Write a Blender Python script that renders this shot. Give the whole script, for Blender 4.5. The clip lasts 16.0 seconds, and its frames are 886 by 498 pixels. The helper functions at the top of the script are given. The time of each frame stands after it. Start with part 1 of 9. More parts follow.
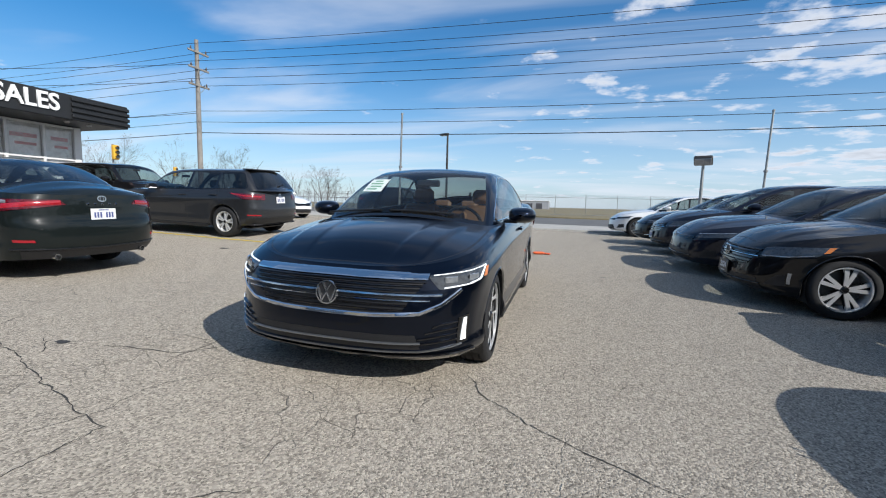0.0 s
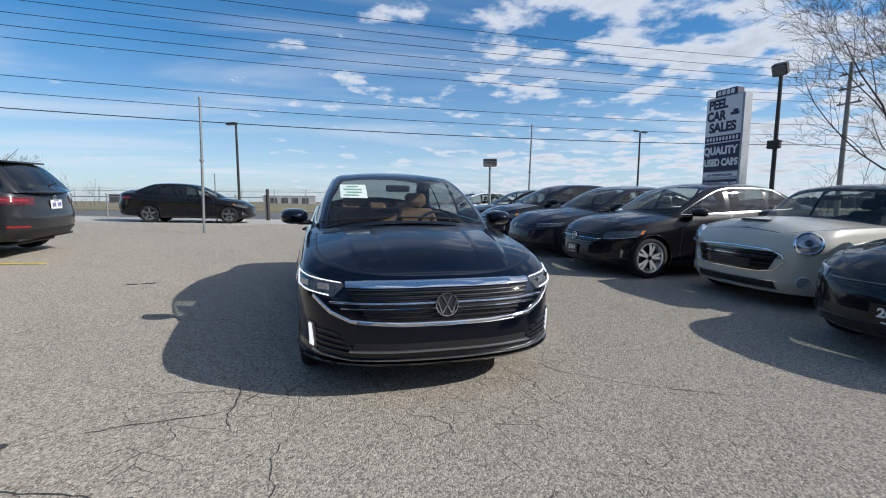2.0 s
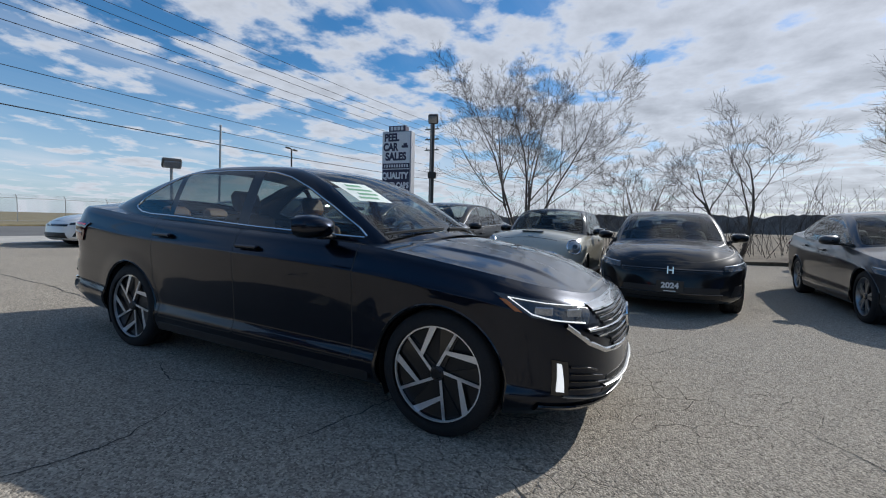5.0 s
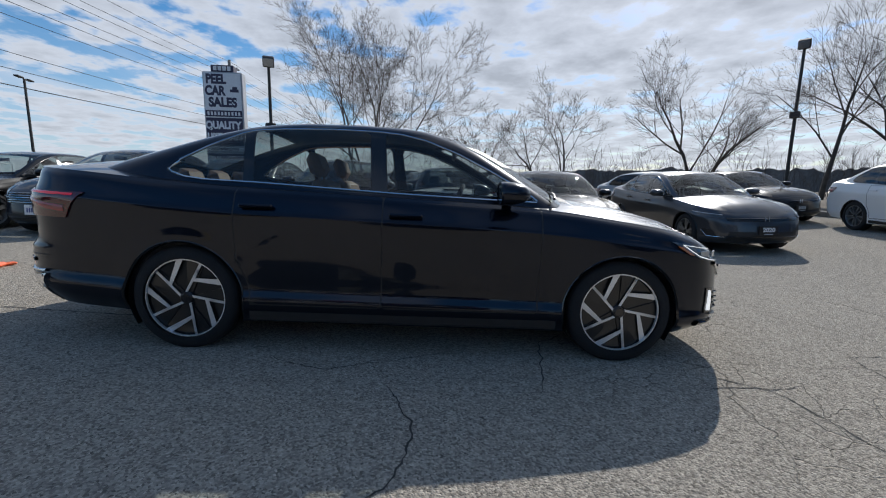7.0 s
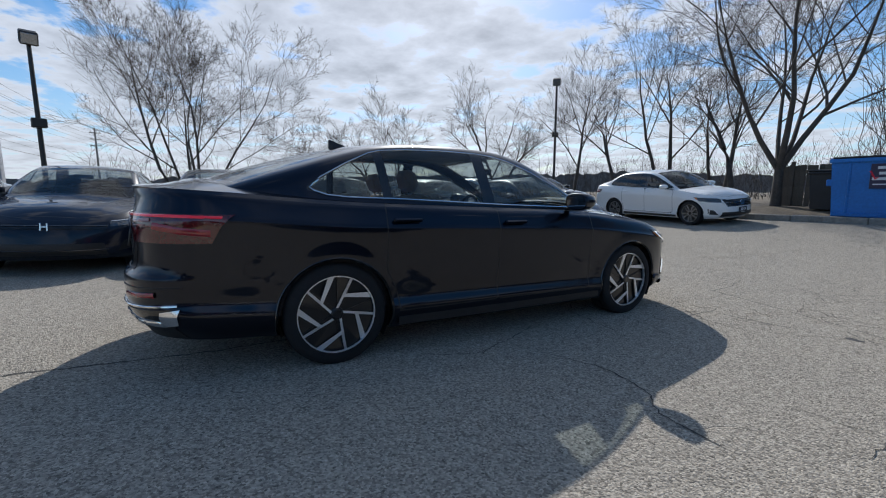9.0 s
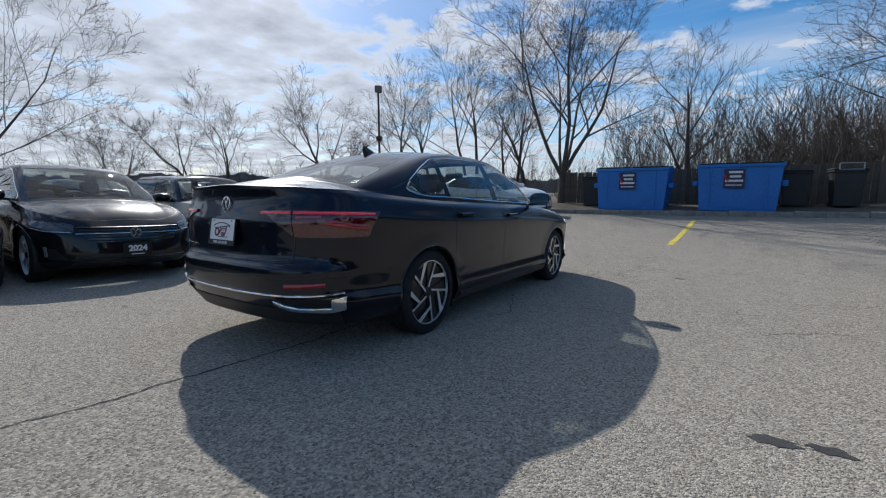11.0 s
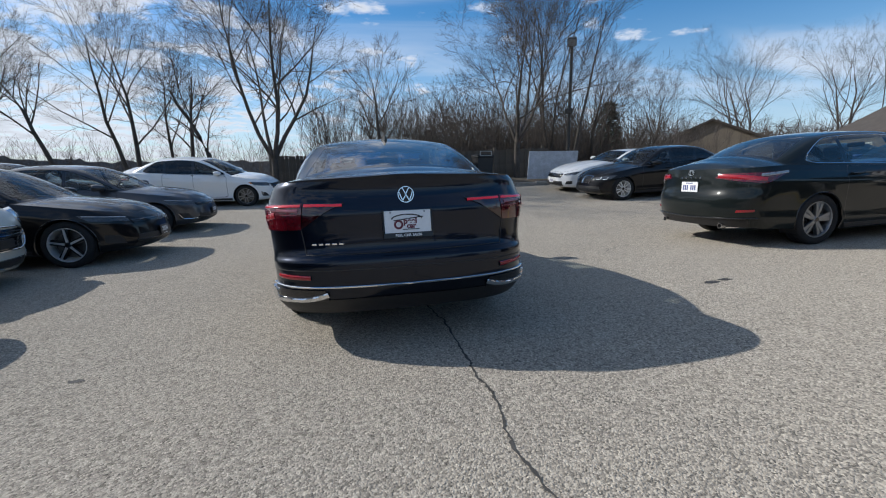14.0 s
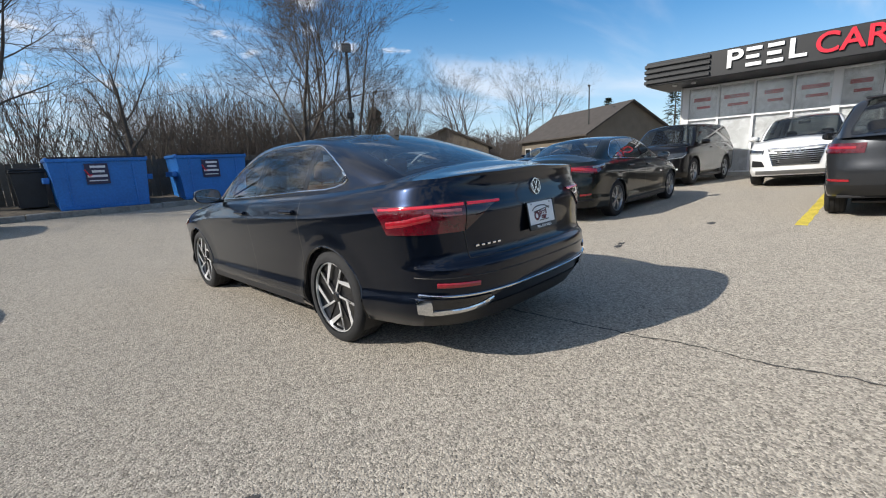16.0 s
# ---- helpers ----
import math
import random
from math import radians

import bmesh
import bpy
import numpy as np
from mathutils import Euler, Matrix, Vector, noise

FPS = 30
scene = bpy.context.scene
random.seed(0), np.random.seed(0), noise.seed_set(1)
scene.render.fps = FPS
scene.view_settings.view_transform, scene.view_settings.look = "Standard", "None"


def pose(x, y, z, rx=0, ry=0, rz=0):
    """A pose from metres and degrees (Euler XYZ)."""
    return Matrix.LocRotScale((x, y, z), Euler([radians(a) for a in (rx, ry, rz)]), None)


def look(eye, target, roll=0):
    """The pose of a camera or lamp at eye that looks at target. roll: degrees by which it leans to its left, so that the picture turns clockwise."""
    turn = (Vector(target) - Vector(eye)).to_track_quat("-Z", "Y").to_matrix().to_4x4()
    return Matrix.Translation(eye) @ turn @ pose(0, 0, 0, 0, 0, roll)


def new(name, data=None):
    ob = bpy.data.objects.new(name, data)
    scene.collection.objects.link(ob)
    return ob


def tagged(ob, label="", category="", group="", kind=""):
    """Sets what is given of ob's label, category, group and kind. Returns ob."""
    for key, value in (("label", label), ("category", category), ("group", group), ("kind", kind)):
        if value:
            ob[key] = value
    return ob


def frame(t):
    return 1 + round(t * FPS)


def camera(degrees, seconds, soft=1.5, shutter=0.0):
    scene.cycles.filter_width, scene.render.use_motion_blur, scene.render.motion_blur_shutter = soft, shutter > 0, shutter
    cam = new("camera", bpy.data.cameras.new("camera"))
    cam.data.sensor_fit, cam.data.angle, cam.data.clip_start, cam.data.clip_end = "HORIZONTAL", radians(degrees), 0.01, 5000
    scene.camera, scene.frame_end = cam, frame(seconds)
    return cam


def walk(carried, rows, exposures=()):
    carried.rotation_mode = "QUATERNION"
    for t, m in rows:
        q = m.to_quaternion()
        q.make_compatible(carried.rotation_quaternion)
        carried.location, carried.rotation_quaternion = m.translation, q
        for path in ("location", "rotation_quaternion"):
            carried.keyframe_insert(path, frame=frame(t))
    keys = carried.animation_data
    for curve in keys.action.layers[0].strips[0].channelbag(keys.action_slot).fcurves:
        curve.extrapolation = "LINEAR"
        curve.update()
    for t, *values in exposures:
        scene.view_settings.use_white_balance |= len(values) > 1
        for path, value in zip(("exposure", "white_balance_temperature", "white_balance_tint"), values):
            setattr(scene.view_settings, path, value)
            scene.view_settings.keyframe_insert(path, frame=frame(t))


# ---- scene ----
cam = camera(92.2, 16.0, soft=1.1)
PATH = [
    (0, (1.345, -4.364, 1.058), (0.79, -2.453, 0.852), 1.4),
    (0.5, (0.857, -4.505, 1.05), (0.533, -2.543, 0.84), 1.4),
    (1, (0.334, -4.6, 1.049), (0.267, -2.612, 0.839), 1.2),
    (1.5, (-0.167, -4.648, 1.101), (0.047, -2.671, 0.887), 0.9),
    (2, (-0.648, -4.559, 1.132), (-0.139, -2.637, 0.914), 0.2),
    (2.5, (-1.069, -4.323, 1.101), (-0.273, -2.5, 0.89), -0.2),
    (3, (-1.49, -4.053, 1.089), (-0.42, -2.373, 0.905), 0.1),
    (3.5, (-1.847, -3.652, 1.072), (-0.536, -2.148, 0.935), 0.6),
    (4, (-2.149, -3.215, 1.059), (-0.636, -1.91, 0.959), 1.2),
    (4.2, (-2.268, -3.039, 1.045), (-0.688, -1.817, 0.954), 1.3),
    (6.3, (-3.313, -1.021, 1.067), (-1.359, -0.694, 0.799), 1.5),
    (6.5, (-3.364, -0.804, 1.075), (-1.398, -0.569, 0.792), 1.4),
    (7, (-3.413, -0.226, 1.065), (-1.437, -0.241, 0.755), 1.0),
    (7.5, (-3.428, 0.313, 1.069), (-1.473, 0.036, 0.75), 0.9),
    (8, (-3.462, 0.851, 1.093), (-1.556, 0.326, 0.787), 0.8),
    (8.5, (-3.457, 1.391, 1.113), (-1.621, 0.651, 0.827), 0.3),
    (9, (-3.445, 1.977, 1.107), (-1.702, 1.037, 0.829), -0.1),
    (9.2, (-3.441, 2.193, 1.113), (-1.74, 1.179, 0.836), -0.1),
    (11.3, (-2.521, 4.161, 1.107), (-1.512, 2.457, 0.828), 0.2),
    (11.5, (-2.343, 4.332, 1.139), (-1.414, 2.583, 0.857), 0.4),
    (12, (-1.906, 4.588, 1.106), (-1.17, 2.75, 0.822), 0.3),
    (12.5, (-1.406, 4.804, 1.119), (-0.905, 2.89, 0.824), 0.2),
    (13, (-0.898, 5.002, 1.148), (-0.653, 3.042, 0.83), -0.5),
    (13.5, (-0.344, 5.106, 1.153), (-0.38, 3.135, 0.814), -1.3),
    (14, (0.32, 5.013, 1.166), (-0.087, 3.09, 0.795), -1.2),
    (14.5, (0.869, 4.851, 1.136), (0.156, 3.019, 0.766), -1.8),
    (15, (1.335, 4.612, 1.172), (0.348, 2.912, 0.806), -2.4),
    (15.5, (1.855, 4.312, 1.178), (0.64, 2.768, 0.803), -2.7),
    (16, (2.311, 3.857, 1.172), (0.916, 2.477, 0.784), -2.8),
]
EXPOSURE = [(0, 0.10, 6250, 10), (1.5, 0.06, 6250, 10), (3.5, -0.17, 6250, 10), (6.3, -0.17, 6250, 10), (7.5, -0.10, 6200, 10), (9.0, -0.05, 6150, 10),
            (11.3, -0.12, 6150, 10), (12.5, -0.05, 6100, 10), (14.0, 0.06, 6250, 10), (15.0, 0.17, 6400, 10), (16.0, 0.27, 6500, 10)]
walk(cam, [(t, look(eye, target, roll)) for t, eye, target, roll in PATH], EXPOSURE)

# ---- light: afternoon sun, sky with broken cloud ----
SUN_AZ, SUN_EL = -118.5, 32.9          # bearing to the left from +y, and height, in degrees


def sun_dir():
    a, e = radians(SUN_AZ), radians(SUN_EL)
    return Vector((-math.sin(a) * math.cos(e), math.cos(a) * math.cos(e), math.sin(e)))


def make_world():
    w = bpy.data.worlds.new("sky")
    scene.world = w
    w.use_nodes = True
    nt = w.node_tree
    nt.nodes.clear()
    N, L = nt.nodes.new, nt.links.new
    out, bg = N("ShaderNodeOutputWorld"), N("ShaderNodeBackground")
    sky = N("ShaderNodeTexSky")
    sky.sky_type, sky.sun_disc = "NISHITA", False
    d = sun_dir()
    sky.sun_elevation, sky.sun_rotation = radians(SUN_EL), math.atan2(d.x, d.y)
    sky.altitude, sky.air_density, sky.dust_density, sky.ozone_density = 150, 1.0, 0.6, 2.0
    tc = N("ShaderNodeTexCoord")
    sep = N("ShaderNodeSeparateXYZ")
    L(tc.outputs["Generated"], sep.inputs[0])
    # lay the direction on a flat cloud layer
    add = N("ShaderNodeMath"); add.operation = "ADD"; add.inputs[1].default_value = 0.12
    mx = N("ShaderNodeMath"); mx.operation = "MAXIMUM"; mx.inputs[1].default_value = 0.02
    L(sep.outputs["Z"], mx.inputs[0]); L(mx.outputs[0], add.inputs[0])
    dx = N("ShaderNodeMath"); dx.operation = "DIVIDE"
    dy = N("ShaderNodeMath"); dy.operation = "DIVIDE"
    L(sep.outputs["X"], dx.inputs[0]); L(add.outputs[0], dx.inputs[1])
    L(sep.outputs["Y"], dy.inputs[0]); L(add.outputs[0], dy.inputs[1])
    com = N("ShaderNodeCombineXYZ")
    L(dx.outputs[0], com.inputs[0]); L(dy.outputs[0], com.inputs[1])
    # broken cumulus field, thicker to the south-east
    n1 = N("ShaderNodeTexNoise"); n1.inputs["Scale"].default_value = 3.1; n1.inputs["Detail"].default_value = 9; n1.inputs["Roughness"].default_value = 0.56
    n2 = N("ShaderNodeTexNoise"); n2.inputs["Scale"].default_value = 0.55; n2.inputs["Detail"].default_value = 3
    L(com.outputs[0], n1.inputs["Vector"]); L(com.outputs[0], n2.inputs["Vector"])
    side = N("ShaderNodeVectorMath"); side.operation = "DOT_PRODUCT"; side.inputs[1].default_value = (0.93, -0.2, 0)
    L(tc.outputs["Generated"], side.inputs[0])
    m1 = N("ShaderNodeMath"); m1.operation = "MULTIPLY_ADD"; m1.inputs[1].default_value = 0.36; m1.inputs[2].default_value = -0.205
    L(n2.outputs["Fac"], m1.inputs[0])
    m2 = N("ShaderNodeMath"); m2.operation = "MULTIPLY_ADD"; m2.inputs[1].default_value = 0.19
    L(side.outputs["Value"], m2.inputs[0]); L(m1.outputs[0], m2.inputs[2])
    m3 = N("ShaderNodeMath"); m3.operation = "ADD"
    L(n1.outputs["Fac"], m3.inputs[0]); L(m2.outputs[0], m3.inputs[1])
    cover = N("ShaderNodeMapRange"); cover.interpolation_type = "SMOOTHSTEP"
    cover.inputs["From Min"].default_value, cover.inputs["From Max"].default_value = 0.50, 0.64
    cover.inputs["To Max"].default_value = 0.92
    L(m3.outputs[0], cover.inputs["Value"])
    # long thin veils low in the north
    sc = N("ShaderNodeVectorMath"); sc.operation = "MULTIPLY"; sc.inputs[1].default_value = (0.5, 1.6, 1)
    L(com.outputs[0], sc.inputs[0])
    n3 = N("ShaderNodeTexNoise"); n3.inputs["Scale"].default_value = 0.8; n3.inputs["Detail"].default_value = 6; n3.inputs["Distortion"].default_value = 0.6
    L(sc.outputs[0], n3.inputs["Vector"])
    veil = N("ShaderNodeMapRange"); veil.interpolation_type = "SMOOTHSTEP"
    veil.inputs["From Min"].default_value, veil.inputs["From Max"].default_value = 0.44, 0.74
    veil.inputs["To Max"].default_value = 0.66
    L(n3.outputs["Fac"], veil.inputs["Value"])
    # haze that whitens the sky toward the horizon
    haze = N("ShaderNodeMapRange"); haze.interpolation_type = "SMOOTHSTEP"
    haze.inputs["From Min"].default_value, haze.inputs["From Max"].default_value = 0.34, 0.0
    haze.inputs["To Min"].default_value, haze.inputs["To Max"].default_value = 0.13, 0.62
    L(sep.outputs["Z"], haze.inputs["Value"])
    a1 = N("ShaderNodeMath"); a1.operation = "MAXIMUM"
    L(cover.outputs[0], a1.inputs[0]); L(veil.outputs[0], a1.inputs[1])
    # cloud tone: grey undersides, white rims
    tone = N("ShaderNodeMapRange")
    tone.inputs["From Min"].default_value, tone.inputs["From Max"].default_value = 0.58, 0.86
    tone.inputs["To Min"].default_value, tone.inputs["To Max"].default_value = 1.0, 0.62
    L(m3.outputs[0], tone.inputs["Value"])
    glow = N("ShaderNodeVectorMath"); glow.operation = "DOT_PRODUCT"; glow.inputs[1].default_value = tuple(d)
    L(tc.outputs["Generated"], glow.inputs[0])
    gl = N("ShaderNodeMapRange"); gl.interpolation_type = "SMOOTHSTEP"
    gl.inputs["From Min"].default_value, gl.inputs["From Max"].default_value = 0.55, 1.0
    gl.inputs["To Min"].default_value, gl.inputs["To Max"].default_value = 0.97, 1.0
    L(glow.outputs["Value"], gl.inputs["Value"])
    tm = N("ShaderNodeMath"); tm.operation = "MULTIPLY"
    L(tone.outputs[0], tm.inputs[0]); L(gl.outputs[0], tm.inputs[1])
    cc = N("ShaderNodeVectorMath"); cc.operation = "SCALE"; cc.inputs[0].default_value = CLOUD
    L(tm.outputs[0], cc.inputs["Scale"])
    hz = N("ShaderNodeMix"); hz.data_type = "RGBA"
    L(haze.outputs[0], hz.inputs["Factor"])
    sat = N("ShaderNodeHueSaturation"); sat.inputs["Saturation"].default_value = 1.58
    L(sky.outputs[0], sat.inputs["Color"])
    L(sat.outputs[0], hz.inputs["A"]); hz.inputs["B"].default_value = HAZE
    cl = N("ShaderNodeMix"); cl.data_type = "RGBA"
    L(a1.outputs[0], cl.inputs["Factor"]); L(hz.outputs["Result"], cl.inputs["A"]); L(cc.outputs[0], cl.inputs["B"])
    L(cl.outputs["Result"], bg.inputs["Color"])
    bg.inputs["Strength"].default_value = SKY
    L(bg.outputs[0], out.inputs["Surface"])


SKY = 0.115
CLOUD = (6.9, 7.2, 7.8)
HAZE = (4.5, 5.9, 7.7, 1)
make_world()
lamp = bpy.data.lights.new("sun", "SUN")
lamp.energy, lamp.angle, lamp.color = 4.8, radians(0.53), (1.0, 0.955, 0.88)
sun = new("sun", lamp)
sun.matrix_world = look(tuple(sun_dir() * 50), (0, 0, 0))

# ---- materials ----
def mat(name, col, rough=0.5, metal=0.0, coat=0.0, spec=0.5, var=0.0, vscale=6.0, bump=0.0, bscale=60.0, trans=0.0, emit=None, col2=None, rnd=0.0):
    """A principled material with two scales of tone variation and fine relief."""
    m = bpy.data.materials.new(name)
    m.use_nodes = True
    nt = m.node_tree
    b = nt.nodes["Principled BSDF"]
    N, L = nt.nodes.new, nt.links.new
    b.inputs["Base Color"].default_value = (*col, 1)
    b.inputs["Roughness"].default_value = rough
    b.inputs["Metallic"].default_value = metal
    b.inputs["Coat Weight"].default_value = coat
    b.inputs["Coat Roughness"].default_value = 0.04
    b.inputs["Specular IOR Level"].default_value = spec
    if trans:
        b.inputs["Transmission Weight"].default_value = trans
    if emit:
        b.inputs["Emission Color"].default_value = (*emit[0], 1)
        b.inputs["Emission Strength"].default_value = emit[1]
    tc = N("ShaderNodeTexCoord")
    if var or rnd:
        n1 = N("ShaderNodeTexNoise"); n1.inputs["Scale"].default_value = vscale; n1.inputs["Detail"].default_value = 6
        n2 = N("ShaderNodeTexNoise"); n2.inputs["Scale"].default_value = vscale * 9; n2.inputs["Detail"].default_value = 4
        L(tc.outputs["Object"], n1.inputs["Vector"]); L(tc.outputs["Object"], n2.inputs["Vector"])
        s = N("ShaderNodeMath"); s.operation = "ADD"
        L(n1.outputs["Fac"], s.inputs[0]); L(n2.outputs["Fac"], s.inputs[1])
        fac = s.outputs[0]
        if rnd:
            oi = N("ShaderNodeObjectInfo")
            r = N("ShaderNodeMath"); r.operation = "MULTIPLY_ADD"; r.inputs[1].default_value = rnd
            L(oi.outputs["Random"], r.inputs[0]); L(fac, r.inputs[2])
            fac = r.outputs[0]
        ramp = N("ShaderNodeMapRange")
        ramp.inputs["From Min"].default_value, ramp.inputs["From Max"].default_value = 0.65, 1.35 + rnd
        L(fac, ramp.inputs["Value"])
        mix = N("ShaderNodeMix"); mix.data_type = "RGBA"
        lo = tuple(c * (1 - var) for c in col)
        hi = col2 or tuple(min(1, c * (1 + var)) for c in col)
        mix.inputs["A"].default_value, mix.inputs["B"].default_value = (*lo, 1), (*hi, 1)
        L(ramp.outputs[0], mix.inputs["Factor"]); L(mix.outputs["Result"], b.inputs["Base Color"])
    if bump:
        n3 = N("ShaderNodeTexNoise"); n3.inputs["Scale"].default_value = bscale; n3.inputs["Detail"].default_value = 5
        L(tc.outputs["Object"], n3.inputs["Vector"])
        bp = N("ShaderNodeBump"); bp.inputs["Strength"].default_value = bump; bp.inputs["Distance"].default_value = 0.01
        L(n3.outputs["Fac"], bp.inputs["Height"]); L(bp.outputs[0], b.inputs["Normal"])
    return m


def paint(name, col, metal=0.0, flake=0.06, dust=0.0022):
    """Clear-coated car paint with fine flake and a thin film of road dust."""
    m = bpy.data.materials.new(name)
    m.use_nodes = True
    nt = m.node_tree
    b = nt.nodes["Principled BSDF"]
    N, L = nt.nodes.new, nt.links.new
    tc = N("ShaderNodeTexCoord")
    fl = N("ShaderNodeTexNoise"); fl.inputs["Scale"].default_value = 900; fl.inputs["Detail"].default_value = 1
    du = N("ShaderNodeTexNoise"); du.inputs["Scale"].default_value = 3.5; du.inputs["Detail"].default_value = 8
    for n in (fl, du):
        L(tc.outputs["Object"], n.inputs["Vector"])
    a = N("ShaderNodeMix"); a.data_type = "RGBA"
    a.inputs["A"].default_value = (*[c * (1 - flake) for c in col], 1)
    a.inputs["B"].default_value = (*[min(1, c * (1 + flake * 3) + 0.002) for c in col], 1)
    L(fl.outputs["Fac"], a.inputs["Factor"])
    rg = N("ShaderNodeMapRange")
    rg.inputs["From Min"].default_value, rg.inputs["From Max"].default_value = 0.35, 0.75
    rg.inputs["To Max"].default_value = dust * 6
    L(du.outputs["Fac"], rg.inputs["Value"])
    d = N("ShaderNodeMix"); d.data_type = "RGBA"
    d.inputs["B"].default_value = (0.22, 0.20, 0.17, 1)
    L(rg.outputs[0], d.inputs["Factor"]); L(a.outputs["Result"], d.inputs["A"])
    L(d.outputs["Result"], b.inputs["Base Color"])
    cr = N("ShaderNodeMapRange")
    cr.inputs["From Min"].default_value, cr.inputs["From Max"].default_value = 0.3, 0.8
    cr.inputs["To Min"].default_value, cr.inputs["To Max"].default_value = 0.012, 0.05
    L(du.outputs["Fac"], cr.inputs["Value"]); L(cr.outputs[0], b.inputs["Coat Roughness"])
    b.inputs["Metallic"].default_value = metal
    b.inputs["Roughness"].default_value = 0.30
    b.inputs["Specular IOR Level"].default_value = 0.05 if max(col) < 0.1 else 0.4
    b.inputs["Coat IOR"].default_value = 1.40
    b.inputs["Coat Weight"].default_value = 1.0
    return m


def glass(name, tint, gloss_rough=0.02, dust=0.007, power=3.2):
    """Thin window glass: tinted see-through, mirror gloss by angle, a little dust."""
    m = bpy.data.materials.new(name)
    m.use_nodes = True
    nt = m.node_tree
    nt.nodes.clear()
    N, L = nt.nodes.new, nt.links.new
    out = N("ShaderNodeOutputMaterial")
    t, g, d = N("ShaderNodeBsdfTransparent"), N("ShaderNodeBsdfGlossy"), N("ShaderNodeBsdfDiffuse")
    t.inputs[0].default_value = (*tint, 1)
    g.inputs["Roughness"].default_value = gloss_rough
    d.inputs[0].default_value = (0.45, 0.44, 0.42, 1)
    lw = N("ShaderNodeLayerWeight"); lw.inputs["Blend"].default_value = 0.5
    pw = N("ShaderNodeMath"); pw.operation = "POWER"; pw.inputs[1].default_value = power
    L(lw.outputs["Facing"], pw.inputs[0])
    fr = N("ShaderNodeMapRange"); fr.inputs["To Min"].default_value, fr.inputs["To Max"].default_value = 0.06, 0.95
    L(pw.outputs[0], fr.inputs["Value"])
    m1, m2 = N("ShaderNodeMixShader"), N("ShaderNodeMixShader")
    L(fr.outputs[0], m1.inputs[0]); L(t.outputs[0], m1.inputs[1]); L(g.outputs[0], m1.inputs[2])
    no = N("ShaderNodeTexNoise"); no.inputs["Scale"].default_value = 4; no.inputs["Detail"].default_value = 8
    mr = N("ShaderNodeMapRange"); mr.inputs["To Max"].default_value = dust * 2
    L(no.outputs["Fac"], mr.inputs["Value"]); L(mr.outputs[0], m2.inputs[0])
    L(m1.outputs[0], m2.inputs[1]); L(d.outputs[0], m2.inputs[2])
    L(m2.outputs[0], out.inputs["Surface"])
    return m


